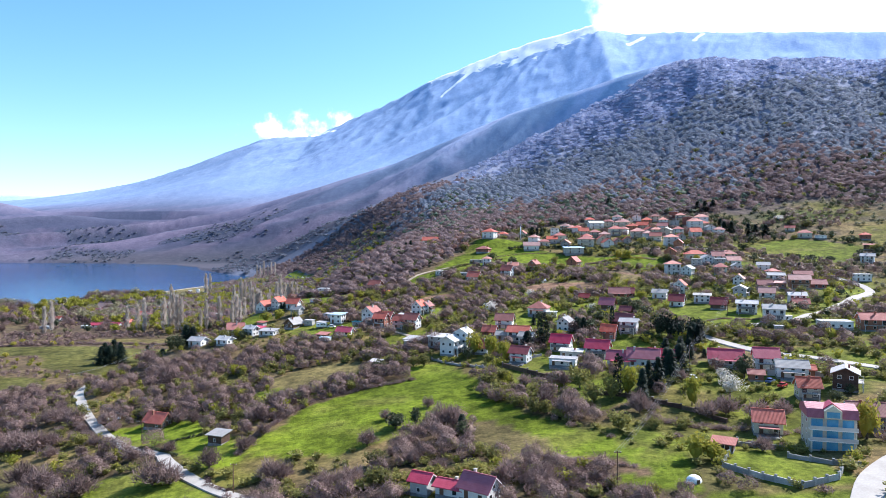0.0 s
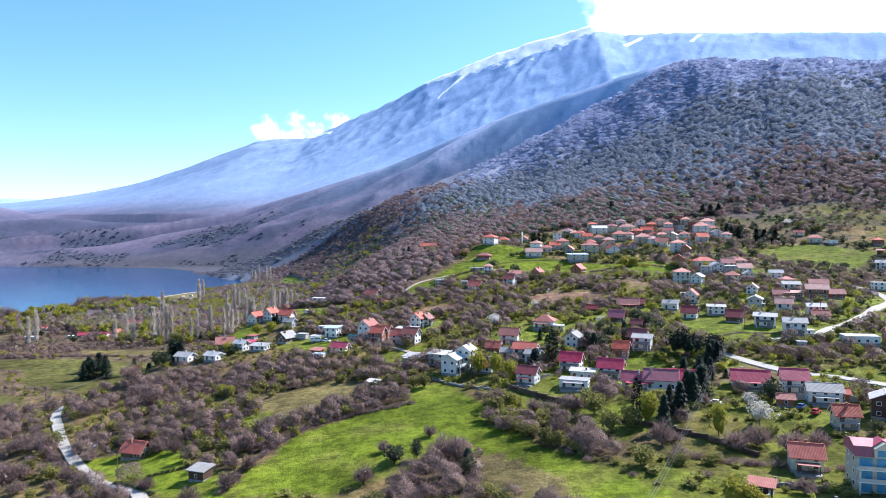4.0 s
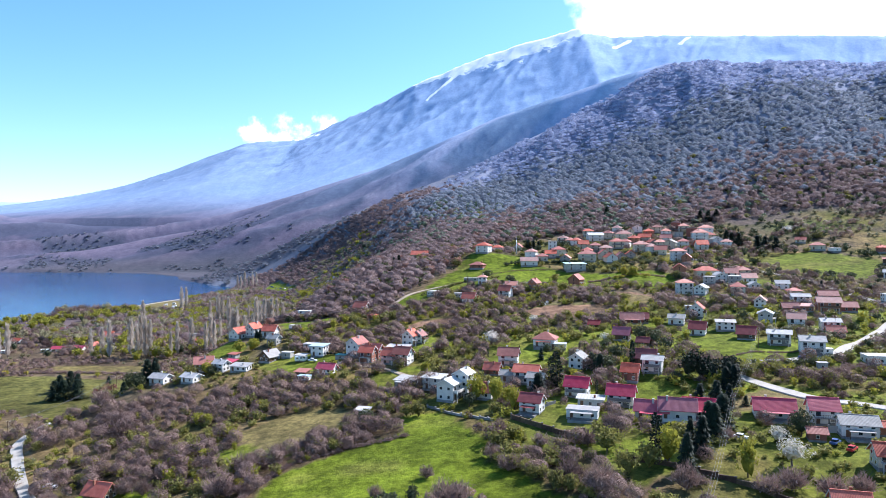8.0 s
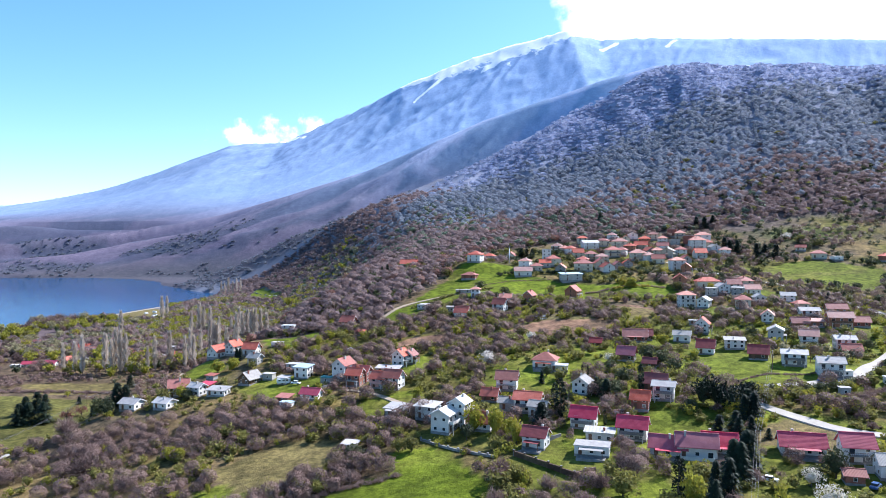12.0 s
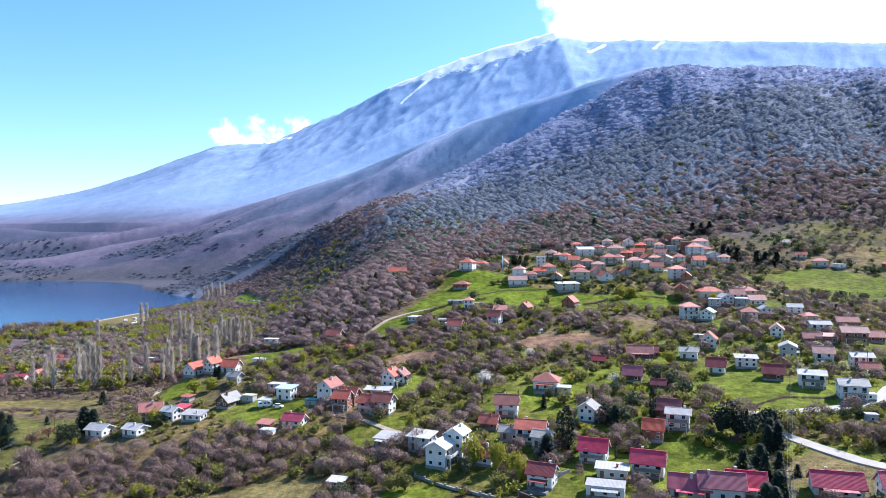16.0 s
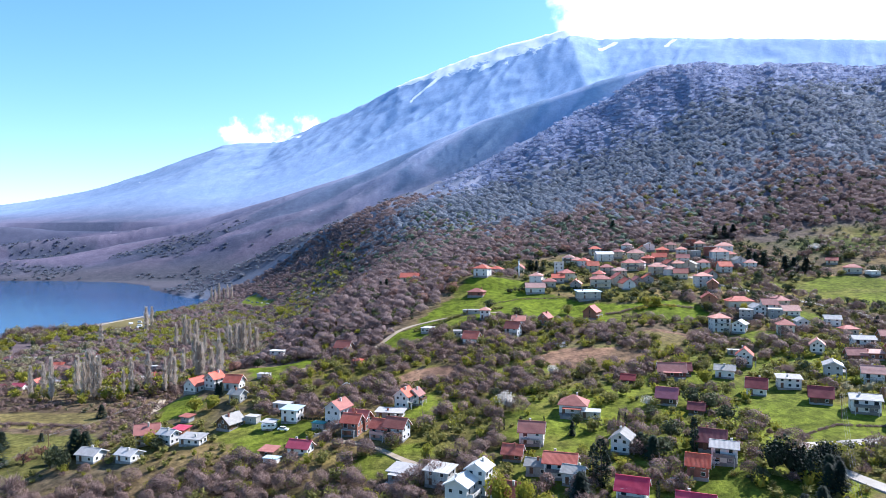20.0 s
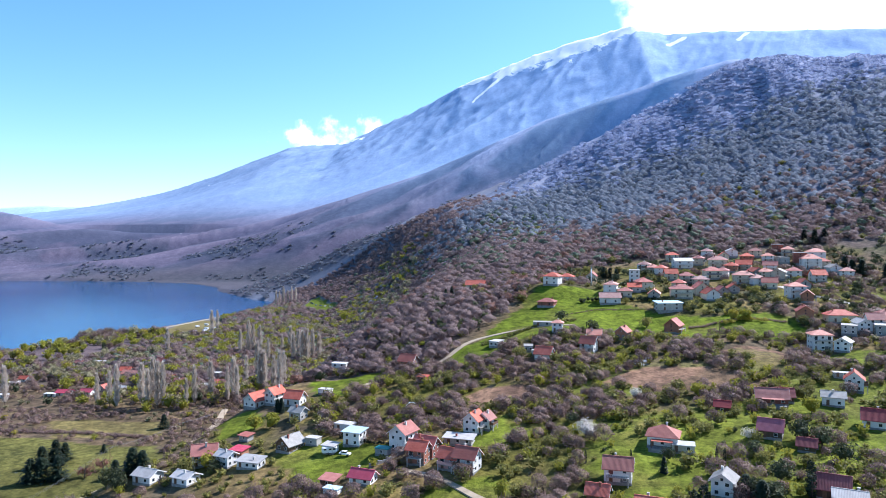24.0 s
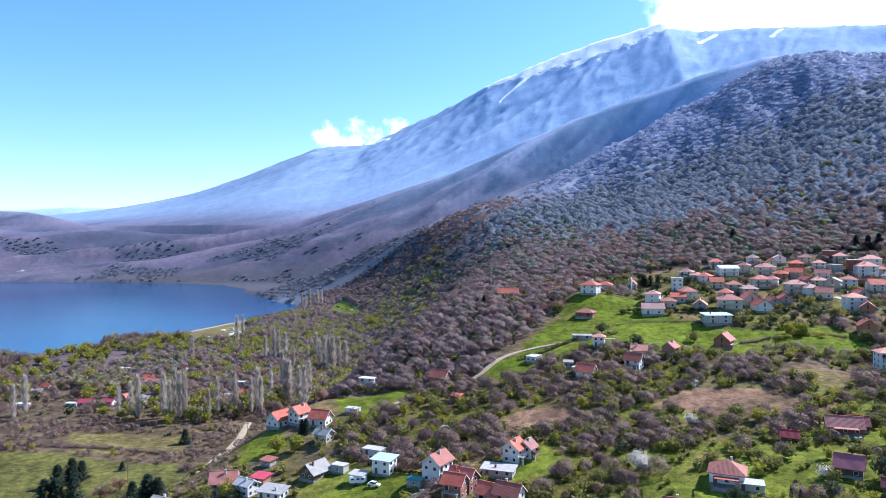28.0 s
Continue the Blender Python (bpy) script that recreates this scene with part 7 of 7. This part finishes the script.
thicket("scrub", "yellow-green trees by the lake", leafy_crown(114, 130, 0.14, 1.25, 0.34), FRESH, -560, -60, 500, 1150, 11.5, lambda x, y: 0.7 * camp(x, y) * ramp(-0.3, 0.3, wave(x, y, 50, 66)), (6.5, 11.0), (0.95, 1.35), 24, 4.0)
thicket("scrub", "olive-grey trees in first leaf by the lake", leafy_crown(125, 130, 0.14, 1.3, 0.34), SAGE, -560, -60, 500, 1170, 12.0, lambda x, y: 0.7 * camp(x, y) * ramp(-0.3, 0.3, wave(x, y, 60, 75)), (6.5, 11.5), (0.9, 1.3), 35, 5.0)
thicket("scrub", "leafless grey-brown trees by the lake", canopy(115, 46, 1.6), BRUSH, -580, -60, 500, 1190, 9.0, lambda x, y: 0.45 * camp(x, y) * ramp(-0.5, 0.2, wave(x, y, 50, 67)), (5.0, 11.0), (0.8, 1.15), 25, 4.0)
thicket("scrub", "dark green trees by the lake", leafy_crown(121, 120, 0.15, 1.2, 0.34), OAK, -560, -60, 500, 1150, 17.0, lambda x, y: 0.6 * camp(x, y) * ramp(-0.2, 0.4, wave(x, y, 50, 72) + 0.5 * ramp(-240, -140, x)), (5.0, 10.0), (0.85, 1.2), 31, 4.0)
belt(dice, (("shore_tree", 0.7), ("willow", 0.3)), -520, -360, 560, 860, 11.0, lambda x, y: 0.9 * ramp(70, 40, x - np.interp(y / UNIT, SHORE_Y, SHORE_X) * UNIT) * ramp(8, 18, x - np.interp(y / UNIT, SHORE_Y, SHORE_X) * UNIT) * ramp(-0.3, 0.2, wave(x, y, 50, 76)), (12.0, 16.0))
belt(dice, (("willow", 0.6), ("shore_tree", 0.25), ("budding_tree", 0.15)), -330, -110, 620, 1000, 30.0, lambda x, y: 0.7 * camp(x, y), (9.0, 13.0))
thicket("scrub", "bushes and trees in the old village", leafy_crown(116, 130, 0.14, 1.1, 0.30), OAK, 20, 330, 480, 660, 9.0, lambda x, y: 0.6 + 0.3 * wave(x, y, 30, 68), (3.0, 7.0), (0.9, 1.4), 26)


thicket("scrub", "leafless brush on the slopes beyond the road", canopy(126, 14, 1.2), BRUSH, 150, 640, 300, 800, 7.5, lambda x, y: 0.8 * ramp(-0.2, 0.3, wave(x, y, 40, 77)), (3.0, 7.5), (0.9, 1.4), 36)
thicket("scrub", "olive-grey bushes on the slopes beyond the road", leafy_crown(127, 60, 0.18, 1.1, 0.3), SAGE, 150, 640, 300, 800, 9.0, lambda x, y: 0.7 * ramp(-0.3, 0.3, wave(x, y, 40, 78)), (2.5, 6.5), (0.9, 1.4), 37)
thicket("scrub", "dark green trees on the slopes beyond the road", leafy_crown(128, 80, 0.18, 1.15, 0.32), OAK, 150, 640, 300, 800, 13.0, lambda x, y: 0.7 * ramp(-0.1, 0.4, wave(x, y, 50, 79)), (4.0, 8.0), (0.8, 1.2), 38)
thicket("scrub", "yellow-green bushes on the lakeside flat", leafy_crown(129, 110, 0.16, 1.1, 0.28), FRESH, -430, -110, 430, 600, 15.0, lambda x, y: 0.6 * ramp(-0.2, 0.4, wave(x, y, 30, 82)), (2.2, 6.0), (0.9, 1.3), 39)
thicket("scrub", "olive-grey bushes on the lakeside flat", leafy_crown(130, 110, 0.16, 1.1, 0.28), SAGE, -430, -110, 430, 600, 11.0, lambda x, y: 0.6 * ramp(-0.3, 0.4, wave(x, y, 30, 83)), (1.8, 5.0), (0.9, 1.4), 40)
thicket("scrub", "olive bushes along the lane", leafy_crown(131, 190, 0.12, 1.1, 0.26), LEAF, -190, -40, 130, 330, 9.5, lambda x, y: 0.75 * ramp(-0.2, 0.3, wave(x, y, 22, 84)), (3.0, 5.6), (0.95, 1.35), 41)
# ---- the tall guest house beside the walled lawn ----
def guest_house(x, y, turn):
    h = tagged(new("guest_house"), "four-storey cream guest house with blue glass and crimson mansard", "house")
    h.matrix_basis = pose(x, y, float(terrain(x, y)), 0, 0, turn)
    L, W = 10.5, 8.5
    blue = plain("blue_glazing", (0.06, 0.20, 0.32), (0.13, 0.33, 0.47), 0.6, 0.25, relief=0)
    put("wall", boxed("wall", WALLS["cream"], (-L / 2, -W / 2, -2.5, L / 2, W / 2, 8.1)), h)
    bm = bmesh.new()
    prism(bm, ((-W / 2 - 0.5, 8.1), (-W / 2 + 0.6, 10.1), (0, 11.0), (W / 2 - 0.6, 10.1), (W / 2 + 0.5, 8.1)), -L / 2 - 0.4, L / 2 + 0.4)
    link("roof", bm, ROOFS["crimson"], h)
    bm = bmesh.new()
    prism(bm, ((-1.9, 8.05), (-1.9, 9.9), (0, 11.3), (1.9, 9.9), (1.9, 8.05)), -0.01, 1.6)
    bmesh.ops.transform(bm, matrix=pose(0, -W / 2 + 0.9, 0, 0, 0, -90), verts=bm.verts)
    link("dormer", bm, WALLS["cream"], h)
    bm = bmesh.new()
    prism(bm, ((-2.5, 9.55), (0, 11.45), (2.5, 9.55), (2.5, 9.75), (0, 11.65), (-2.5, 9.75)), -0.3, 3.4)
    bmesh.ops.transform(bm, matrix=pose(0, -W / 2 + 1.0, 0, 0, 0, 90), verts=bm.verts)
    link("dormer_roof", bm, ROOFS["crimson"], h)
    put("glazing", boxed("glazing", blue, (-1.4, -W / 2 - 0.76, 8.3, 1.4, -W / 2 - 0.705, 9.7)), h)
    for f in range(3):
        z = 0.3 + f * 2.7
        for u in (-3.4, 0.0, 3.4):
            put("glazing", boxed("glazing", blue, (u - 1.25, -W / 2 - 0.05, z, u + 1.25, -W / 2 - 0.003, z + 2.05)), h)
        for s, ang in ((-1, -90), (1, 90)):
            for v in (-2.2, 2.2):
                opening(h, (1.15, 1.15), pose(s * L / 2, v, z + 0.7, 0, 0, ang))
        if f:
            b = put("balcony", boxed("balcony", WALLS["white"], (-L / 2, -W / 2 - 1.5, z - 0.35, L / 2, -W / 2 - 0.055, z - 0.15)), h)
            put("railing", boxed("railing", WALLS["pale"], (-L / 2, -W / 2 - 1.5, z - 0.148, L / 2, -W / 2 - 1.4, z + 0.65)), b)
    for s in (-1, 1):
        put("column", boxed("column", WALLS["cream"], (s * 4.8 - 0.17, -W / 2 - 1.39, -2.2, s * 4.8 + 0.17, -W / 2 - 1.05, 5.2)), h)
    return h


guest_house(95.0, 172.0, -16)


# ---- garden walls: capped panels between piers ----
def wall_run(label, height, thick, material, points, step=4.0):
    root = tagged(new("garden_wall"), label, "wall")
    for (ax, ay), (bx, by) in zip(points, points[1:]):
        run = math.hypot(bx - ax, by - ay)
        k = max(1, round(run / step))
        ang = math.degrees(math.atan2(by - ay, bx - ax))
        for i in range(k):
            x, y = ax + (bx - ax) * (i + 0.5) / k, ay + (by - ay) * (i + 0.5) / k
            z = float(terrain(x, y))
            put("panel", boxed("panel", material, (-run / k / 2 + 0.2, -thick / 2, -1.2, run / k / 2 - 0.2, thick / 2, height)), root, at=pose(x, y, z, 0, 0, ang))
            x, y = ax + (bx - ax) * i / k, ay + (by - ay) * i / k
            z = float(terrain(x, y))
            pier = put("pier", boxed("pier", material, (-0.22, -0.22, -1.2, 0.22, 0.22, height + 0.35)), root, at=pose(x, y, z, 0, 0, ang))
            put("cap", boxed("cap", STONE, (-0.28, -0.28, height + 0.353, 0.28, 0.28, height + 0.45)), pier)
    return root


wall_run("grey block wall with piers round a lawn", 1.3, 0.3, WALLS["concrete"], ((74.5, 176.4), (63.9, 159.2), (69.5, 151.2), (75.0, 145.1), (84.5, 148.5), (87.8, 152.8)), 3.2)
wall_run("grey wall below a cream house", 1.1, 0.3, STONE, ((73.7, 174.5), (83.6, 171.0)))
wall_run("low grey wall before the guest house", 1.0, 0.3, STONE, ((81.0, 163.3), (88.2, 157.3), (94, 156)))
wall_run("dark stone wall round a garden terrace", 1.5, 0.5, WALLS["wood"], ((22.0, 258.4), (27.2, 251.5), (35.7, 241.4), (42.0, 243.6)))
wall_run("pale wall beside a garden terrace", 1.0, 0.3, STONE, ((22.0, 258.4), (28.0, 262.5), (38.3, 270.5)))
wall_run("mossy stone wall below a white house", 0.7, 0.5, STONE, ((-4.5, 279.0), (3.7, 270.9), (12.4, 262.2), (17, 258)))
wall_run("pale green fence wall behind a grey-roofed house", 1.9, 0.2, WALLS["pale"], ((108, 232), (124, 226)), 3.0)
wall_run("long dark stone wall between fields", 1.2, 0.6, WALLS["wood"], ((46, 222), (60, 214), (74, 204), (80, 196)))
wall_run("stone wall beside a lawn", 0.9, 0.4, STONE, ((-46, 342), (-36, 352), (-28, 362)))


# ---- hedges and hedgerows ----
def hedge(label, points, tall, wide, material, leafy=True, seed=0):
    """Clumps set close along a line, as one hedge."""
    rng = np.random.default_rng(seed)
    xy = []
    for (ax, ay), (bx, by) in zip(points, points[1:]):
        k = max(2, int(math.hypot(bx - ax, by - ay) / (wide * 0.45)))
        t = (np.arange(k) + rng.uniform(-0.3, 0.3, k)) / k
        xy.append(np.stack([ax + (bx - ax) * t, ay + (by - ay) * t], 1) + rng.normal(size=(k, 2)) * wide * 0.12)
    xy = np.concatenate(xy)
    model = leafy_crown(200 + seed, 150, 0.12) if leafy else bare_crown(200 + seed, 260, 1.1, 0.1)
    h = tall * rng.uniform(0.75, 1.25, len(xy))
    ob = spread_soup("hedge", label, "hedge", model, material, xy, h, wide * rng.uniform(0.9, 1.3, len(xy)), seed=seed)
    return ob


hedge("tangled leafless hedgerow above a meadow", ((-58, 196), (-55, 214), (-52, 229), (-44, 243), (-29, 251), (-17, 252), (-10, 257)), 2.4, 3.4, TWIG, False, 1)
hedge("leafless hedgerow along a field edge", ((-62, 186), (-60, 176), (-52, 170)), 1.6, 2.4, TWIG, False, 2)
hedge("mixed olive hedgerow at the meadow's edge", ((12, 233), (21, 221), (30, 209), (36, 199)), 3.4, 4.2, LEAF, True, 3)
hedge("leafless bramble bank between meadows", ((20, 176), (32, 170), (46, 162)), 1.6, 3.0, TWIG, False, 4)
hedge("clipped dark hedge round a cabin garden", ((-93, 214), (-84, 206), (-76, 200)), 1.6, 1.4, OAK, True, 5)
hedge("clipped dark hedge beside a cabin", ((-84, 214), (-74, 218), (-66, 222)), 1.4, 1.3, OAK, True, 6)
hedge("clipped dark evergreen hedge beside a white house", ((-54, 366), (-47, 362), (-40, 360)), 1.8, 1.3, DARK, True, 7)
hedge("clipped dark evergreen hedge round a lawn", ((-61, 372), (-52, 378), (-44, 384)), 1.8, 1.3, DARK, True, 8)
hedge("olive bushes along the valley road", ((110, 300), (125, 297), (142, 298), (160, 306)), 3.6, 4.6, OAK, True, 9)
hedge("leafless brush beside the valley road", ((112, 292), (128, 288), (145, 290), (160, 296)), 3.6, 4.6, TWIG, False, 10)
hedge("bare bank along an upper meadow", ((112, 312), (126, 318), (140, 315), (158, 320)), 1.2, 1.8, TWIG, False, 11)
hedge("leafless brush under a blossom tree", ((60, 196), (70, 192), (84, 190)), 3.2, 4.6, TWIG, False, 12)
hedge("leafless purple brush below the houses", ((84, 184), (92, 186), (100, 182)), 2.6, 4.0, TWIG, False, 13)
hedge("leafless purple scrub belt on the slope", ((-40, 150), (-20, 156), (0, 160), (20, 158), (36, 150)), 3.4, 5.4, TWIG, False, 14)
hedge("olive scrub belt on the slope", ((-34, 160), (-14, 166), (6, 167), (24, 162)), 3.0, 4.6, LEAF, True, 15)
hedge("bare scrub along the upper meadow", ((100, 488), (116, 490), (132, 492), (148, 486)), 2.2, 3.2, TWIG, False, 16)
hedge("leafless purple brush beside the lane", ((-160, 290), (-140, 262), (-122, 238), (-106, 222)), 3.6, 5.0, TWIG, False, 17)
hedge("leafless scrub on the lake flat", ((-300, 470), (-260, 480), (-215, 476), (-180, 468)), 3.0, 5.0, TWIG, False, 18)


hedge("olive bushes across an upper meadow", ((-8, 470), (8, 480), (24, 492), (44, 500)), 2.6, 3.6, LEAF, True, 19)
hedge("low bare bank across an upper meadow", ((36, 512), (56, 520), (78, 516), (100, 512)), 1.4, 2.4, BRUSH, False, 20)
hedge("dark garden bushes below the old village", ((50, 536), (66, 540), (84, 534), (104, 530)), 3.0, 4.0, OAK, True, 21)
hedge("yellow-green bushes on an upper meadow", ((118, 486), (128, 490), (138, 486)), 3.4, 4.6, FRESH, True, 22)


# ---- vineyard rows ----
def vineyard(label, corner, along, across, rows, length):
    rng = np.random.default_rng(9)
    out = []
    a, b = np.array(along) / np.hypot(*along), np.array(across) / np.hypot(*across)
    for r in range(rows):
        for i in range(int(length / 0.9)):
            q = np.array(corner) + a * i * 0.9 + b * r * 2.2 + rng.normal(size=2) * 0.08
            out.append(q)
    xy = np.array(out)
    k = len(xy)
    return spread_soup("vines", label, "vineyard", bare_crown(300, 16, 2.2, 0.05), TWIG, xy, np.full(k, 1.3), np.full(k, 0.9), seed=5)


vineyard("rows of leafless vines on straw ground", (90, 256), (30, -12), (10, 16), 8, 28)
vineyard("rows of leafless vines on an upper plot", (97, 434), (16, 10), (8, -14), 7, 20)


# ---- poles and wires ----
POLES = []


def pole(x, y, tall, kind="utility_pole"):
    ob = tagged(new(kind), "weathered timber utility pole with a crossarm", "utility pole", group="utility poles")
    ob.matrix_basis = pose(x, y, float(terrain(x, y)))
    bm = bmesh.new()
    bmesh.ops.create_cone(bm, cap_ends=True, segments=8, radius1=0.15, radius2=0.10, depth=tall + 1.0, matrix=Matrix.Translation((0, 0, tall / 2 - 0.5)))
    link("shaft", bm, TIMBER, ob)
    put("crossarm", boxed("crossarm", TIMBER, (-0.8, -0.06, tall - 0.5, 0.8, 0.06, tall - 0.38)), ob)
    for u in (-0.7, 0.0, 0.7):
        put("insulator", boxed("insulator", FRAME, (u - 0.05, -0.05, tall - 0.377, u + 0.05, 0.05, tall - 0.2)), ob)
    POLES.append((x, y, tall))
    return ob


def wires(a, b, tall=8.3):
    """Three slack wires between two poles."""
    for u in (-0.7, 0.0, 0.7):
        cu = bpy.data.curves.new("wire", "CURVE")
        cu.dimensions, cu.bevel_depth, cu.bevel_resolution = "3D", 0.022, 0
        s = cu.splines.new("POLY")
        s.points.add(14)
        pa = Vector((a[0] + u, a[1], float(terrain(*a)) + tall - 0.2))
        pb = Vector((b[0] + u, b[1], float(terrain(*b)) + tall - 0.2))
        sag = (pb - pa).length * 0.022
        for i, q in enumerate(s.points):
            t = i / 14
            p = pa.lerp(pb, t)
            q.co = (p.x, p.y, p.z - 4 * sag * t * (1 - t), 1)
        cu.materials.append(METAL)
        tagged(new("wire", cu), "thin dark slack overhead wire between poles", "wire", group="overhead wires")


LINE = ((37.7, 150.5), (85.6, 242.8), (131.2, 323.1))
for q in LINE:
    pole(q[0], q[1], 8.5)
for a, b in zip(LINE, LINE[1:]):
    wires(a, b)
LANE = ((-51.0, 169.2), (-94.5, 218.8), (-174, 324), (-175.8, 426.9), (-160.4, 468.1), (-150, 500))
for q in LANE:
    pole(q[0], q[1], 7.6)
for a, b in zip(LANE[1:], LANE[2:]):
    wires(a, b, 7.4)
for q in ((107, 466), (150, 330), (-30, 300), (20, 470), (180, 352)):
    pole(q[0], q[1], 7.5)


# ---- vehicles ----
PAINTS = {c: plain(c + "_car_paint", lo, hi, 0.7, 0.3, relief=0) for c, lo, hi in (("white", (0.72, 0.72, 0.72), (0.82, 0.82, 0.82)), ("blue", (0.04, 0.08, 0.20), (0.06, 0.12, 0.28)), ("red", (0.35, 0.03, 0.03), (0.45, 0.05, 0.05)), ("silver", (0.42, 0.43, 0.45), (0.52, 0.53, 0.55)))}
RUBBER = plain("tyre_rubber", (0.015, 0.015, 0.015), (0.03, 0.03, 0.03), 3.0, 0.9)


def bevelled(name, material, size, at, edge, parent):
    bm = bmesh.new()
    bmesh.ops.create_cube(bm, size=1.0, matrix=pose(*at) @ Matrix.Diagonal((*size, 1)))
    bmesh.ops.bevel(bm, geom=bm.edges[:], offset=edge, segments=2, affect="EDGES")
    return link(name, bm, material, parent)


def wheels(car, spots, r):
    for x, y in spots:
        bm = bmesh.new()
        bmesh.ops.create_cone(bm, cap_ends=True, segments=14, radius1=r, radius2=r, depth=0.2, matrix=pose(x, y, r, 90))
        w = link("wheel", bm, RUBBER, car)
        bm = bmesh.new()
        bmesh.ops.create_cone(bm, cap_ends=True, segments=10, radius1=r * 0.55, radius2=r * 0.5, depth=0.24, matrix=pose(x, y, r, 90))
        link("rim", bm, METAL, w)


def car(x, y, turn, paint):
    c = tagged(new("car"), f"parked {paint} car beside the gardens", "car", group="parked cars")
    c.matrix_basis = pose(x, y, float(terrain(x, y)) + 0.3, 0, 0, turn)
    bevelled("body", PAINTS[paint], (4.1, 1.68, 0.62), (0, 0, 0.62), 0.14, c)
    bevelled("cabin", GLASS, (2.2, 1.46, 0.5), (-0.2, 0, 1.16), 0.16, c)
    bevelled("roof", PAINTS[paint], (1.7, 1.36, 0.08), (-0.2, 0, 1.44), 0.03, c)
    wheels(c, ((-1.3, -0.78), (1.3, -0.78), (-1.3, 0.78), (1.3, 0.78)), 0.31)
    return c


def camper(x, y, turn):
    c = tagged(new("camper"), "white camping trailer parked on the grass", "camper", group="campers")
    c.matrix_basis = pose(x, y, float(terrain(x, y)) + 0.3, 0, 0, turn)
    bevelled("body", PAINTS["white"], (5.2, 2.1, 2.0), (0, 0, 1.45), 0.28, c)
    for u in (-1.5, 0.2, 1.6):
        put("window", boxed("window", GLASS, (u - 0.45, -1.075, 1.5, u + 0.45, -1.03, 2.05)), c)
    put("door", boxed("door", FRAME, (0.75, -1.07, 0.55, 1.1, -1.04, 2.2)), c)
    wheels(c, ((-0.4, -0.95), (-0.4, 0.95)), 0.32)
    return c


camper(-62.4, 358.5, 15)
car(-56.4, 355.2, -20, "white")
car(82.2, 229.8, -35, "white")
car(104.0, 222.0, 40, "blue")
car(-118.0, 250.5, 20, "white")
car(60.5, 284.0, 10, "white")
car(75.0, 290.0, 20, "silver")
car(141.0, 306.0, 5, "blue")
car(105.5, 217.0, 40, "red")
tarp = random.Random(8)
for x, y in ((-316, 906), (-334, 926), (-308, 909), (-319, 880), (-324, 863), (-301, 856), (-312, 892), (-329, 940), (-296, 880), (-305, 925)):
    camper(x, y, tarp.uniform(-40, 60))
for x, y in ((-247, 1138), (-228, 1106), (-208, 1070), (-261, 1165), (-196, 1042), (-238, 1120), (-218, 1088), (-203, 1055), (-252, 1150)):
    car(x, y, tarp.uniform(0, 90), tarp.choice(("white", "silver", "white", "blue")))


# ---- small things ----
def dome_tent(x, y):
    bm = bmesh.new()
    bmesh.ops.create_uvsphere(bm, u_segments=18, v_segments=10, radius=1.0)
    bmesh.ops.bisect_plane(bm, geom=bm.verts[:] + bm.edges[:] + bm.faces[:], plane_co=(0, 0, 0), plane_no=(0, 0, -1), clear_outer=True)
    for v in bm.verts:
        v.co = Vector((v.co.x * 1.9, v.co.y * 1.5, v.co.z * 1.6))
    me = bpy.data.meshes.new("greenhouse")
    bm.to_mesh(me)
    bm.free()
    me.materials.append(PAINTS["white"])
    # a white domed tent
    g = tagged(new("greenhouse"), "small domed white garden shelter on a meadow", "shelter")
    g.matrix_basis = pose(x, y, float(terrain(x, y)) - 0.05, 0, 0, 20)
    put("cover", me, g)
    put("doorway", boxed("doorway", WALLS["wood"], (-0.35, -1.62, 0.05, 0.35, -1.44, 0.9)), g)


dome_tent(54.6, 151.5)


def arch(x, y):
    bm = bmesh.new()
    ring = []
    for i in range(17):
        a = math.pi * i / 16
        c = Vector((2.6 * math.cos(a), 0, 3.4 * math.sin(a)))
        n = Vector((math.cos(a), 0, math.sin(a)))
        ring.append([bm.verts.new(c + n * p + Vector((0, q, 0))) for p, q in ((-0.14, -0.14), (0.14, -0.14), (0.14, 0.14), (-0.14, 0.14))])
    for a, b in zip(ring, ring[1:]):
        for i in range(4):
            bm.faces.new((a[i], a[(i + 1) % 4], b[(i + 1) % 4], b[i]))
    ob = link("garden_arch", bm, PAINTS["white"])
    ob.matrix_basis = pose(x, y, float(terrain(x, y)) - 0.1, 0, 0, 15)
    tagged(ob, "slender white garden arch on rough grass", "arch")


arch(-37.0, 393.0)


def mast(x, y, tall):
    ob = tagged(new("mast"), "slim white mast at the edge of the village", "mast")
    ob.matrix_basis = pose(x, y, float(terrain(x, y)))
    bm = bmesh.new()
    bmesh.ops.create_cone(bm, cap_ends=True, segments=10, radius1=0.55, radius2=0.35, depth=tall, matrix=Matrix.Translation((0, 0, tall / 2)))
    link("shaft", bm, PAINTS["white"], ob, smooth=True)
    bm = bmesh.new()
    bmesh.ops.create_cone(bm, cap_ends=True, segments=10, radius1=0.6, radius2=0.02, depth=2.0, matrix=Matrix.Translation((0, 0, tall + 1.0)))
    link("cap", bm, METAL, ob)


mast(63.5, 575.0, 11.0)
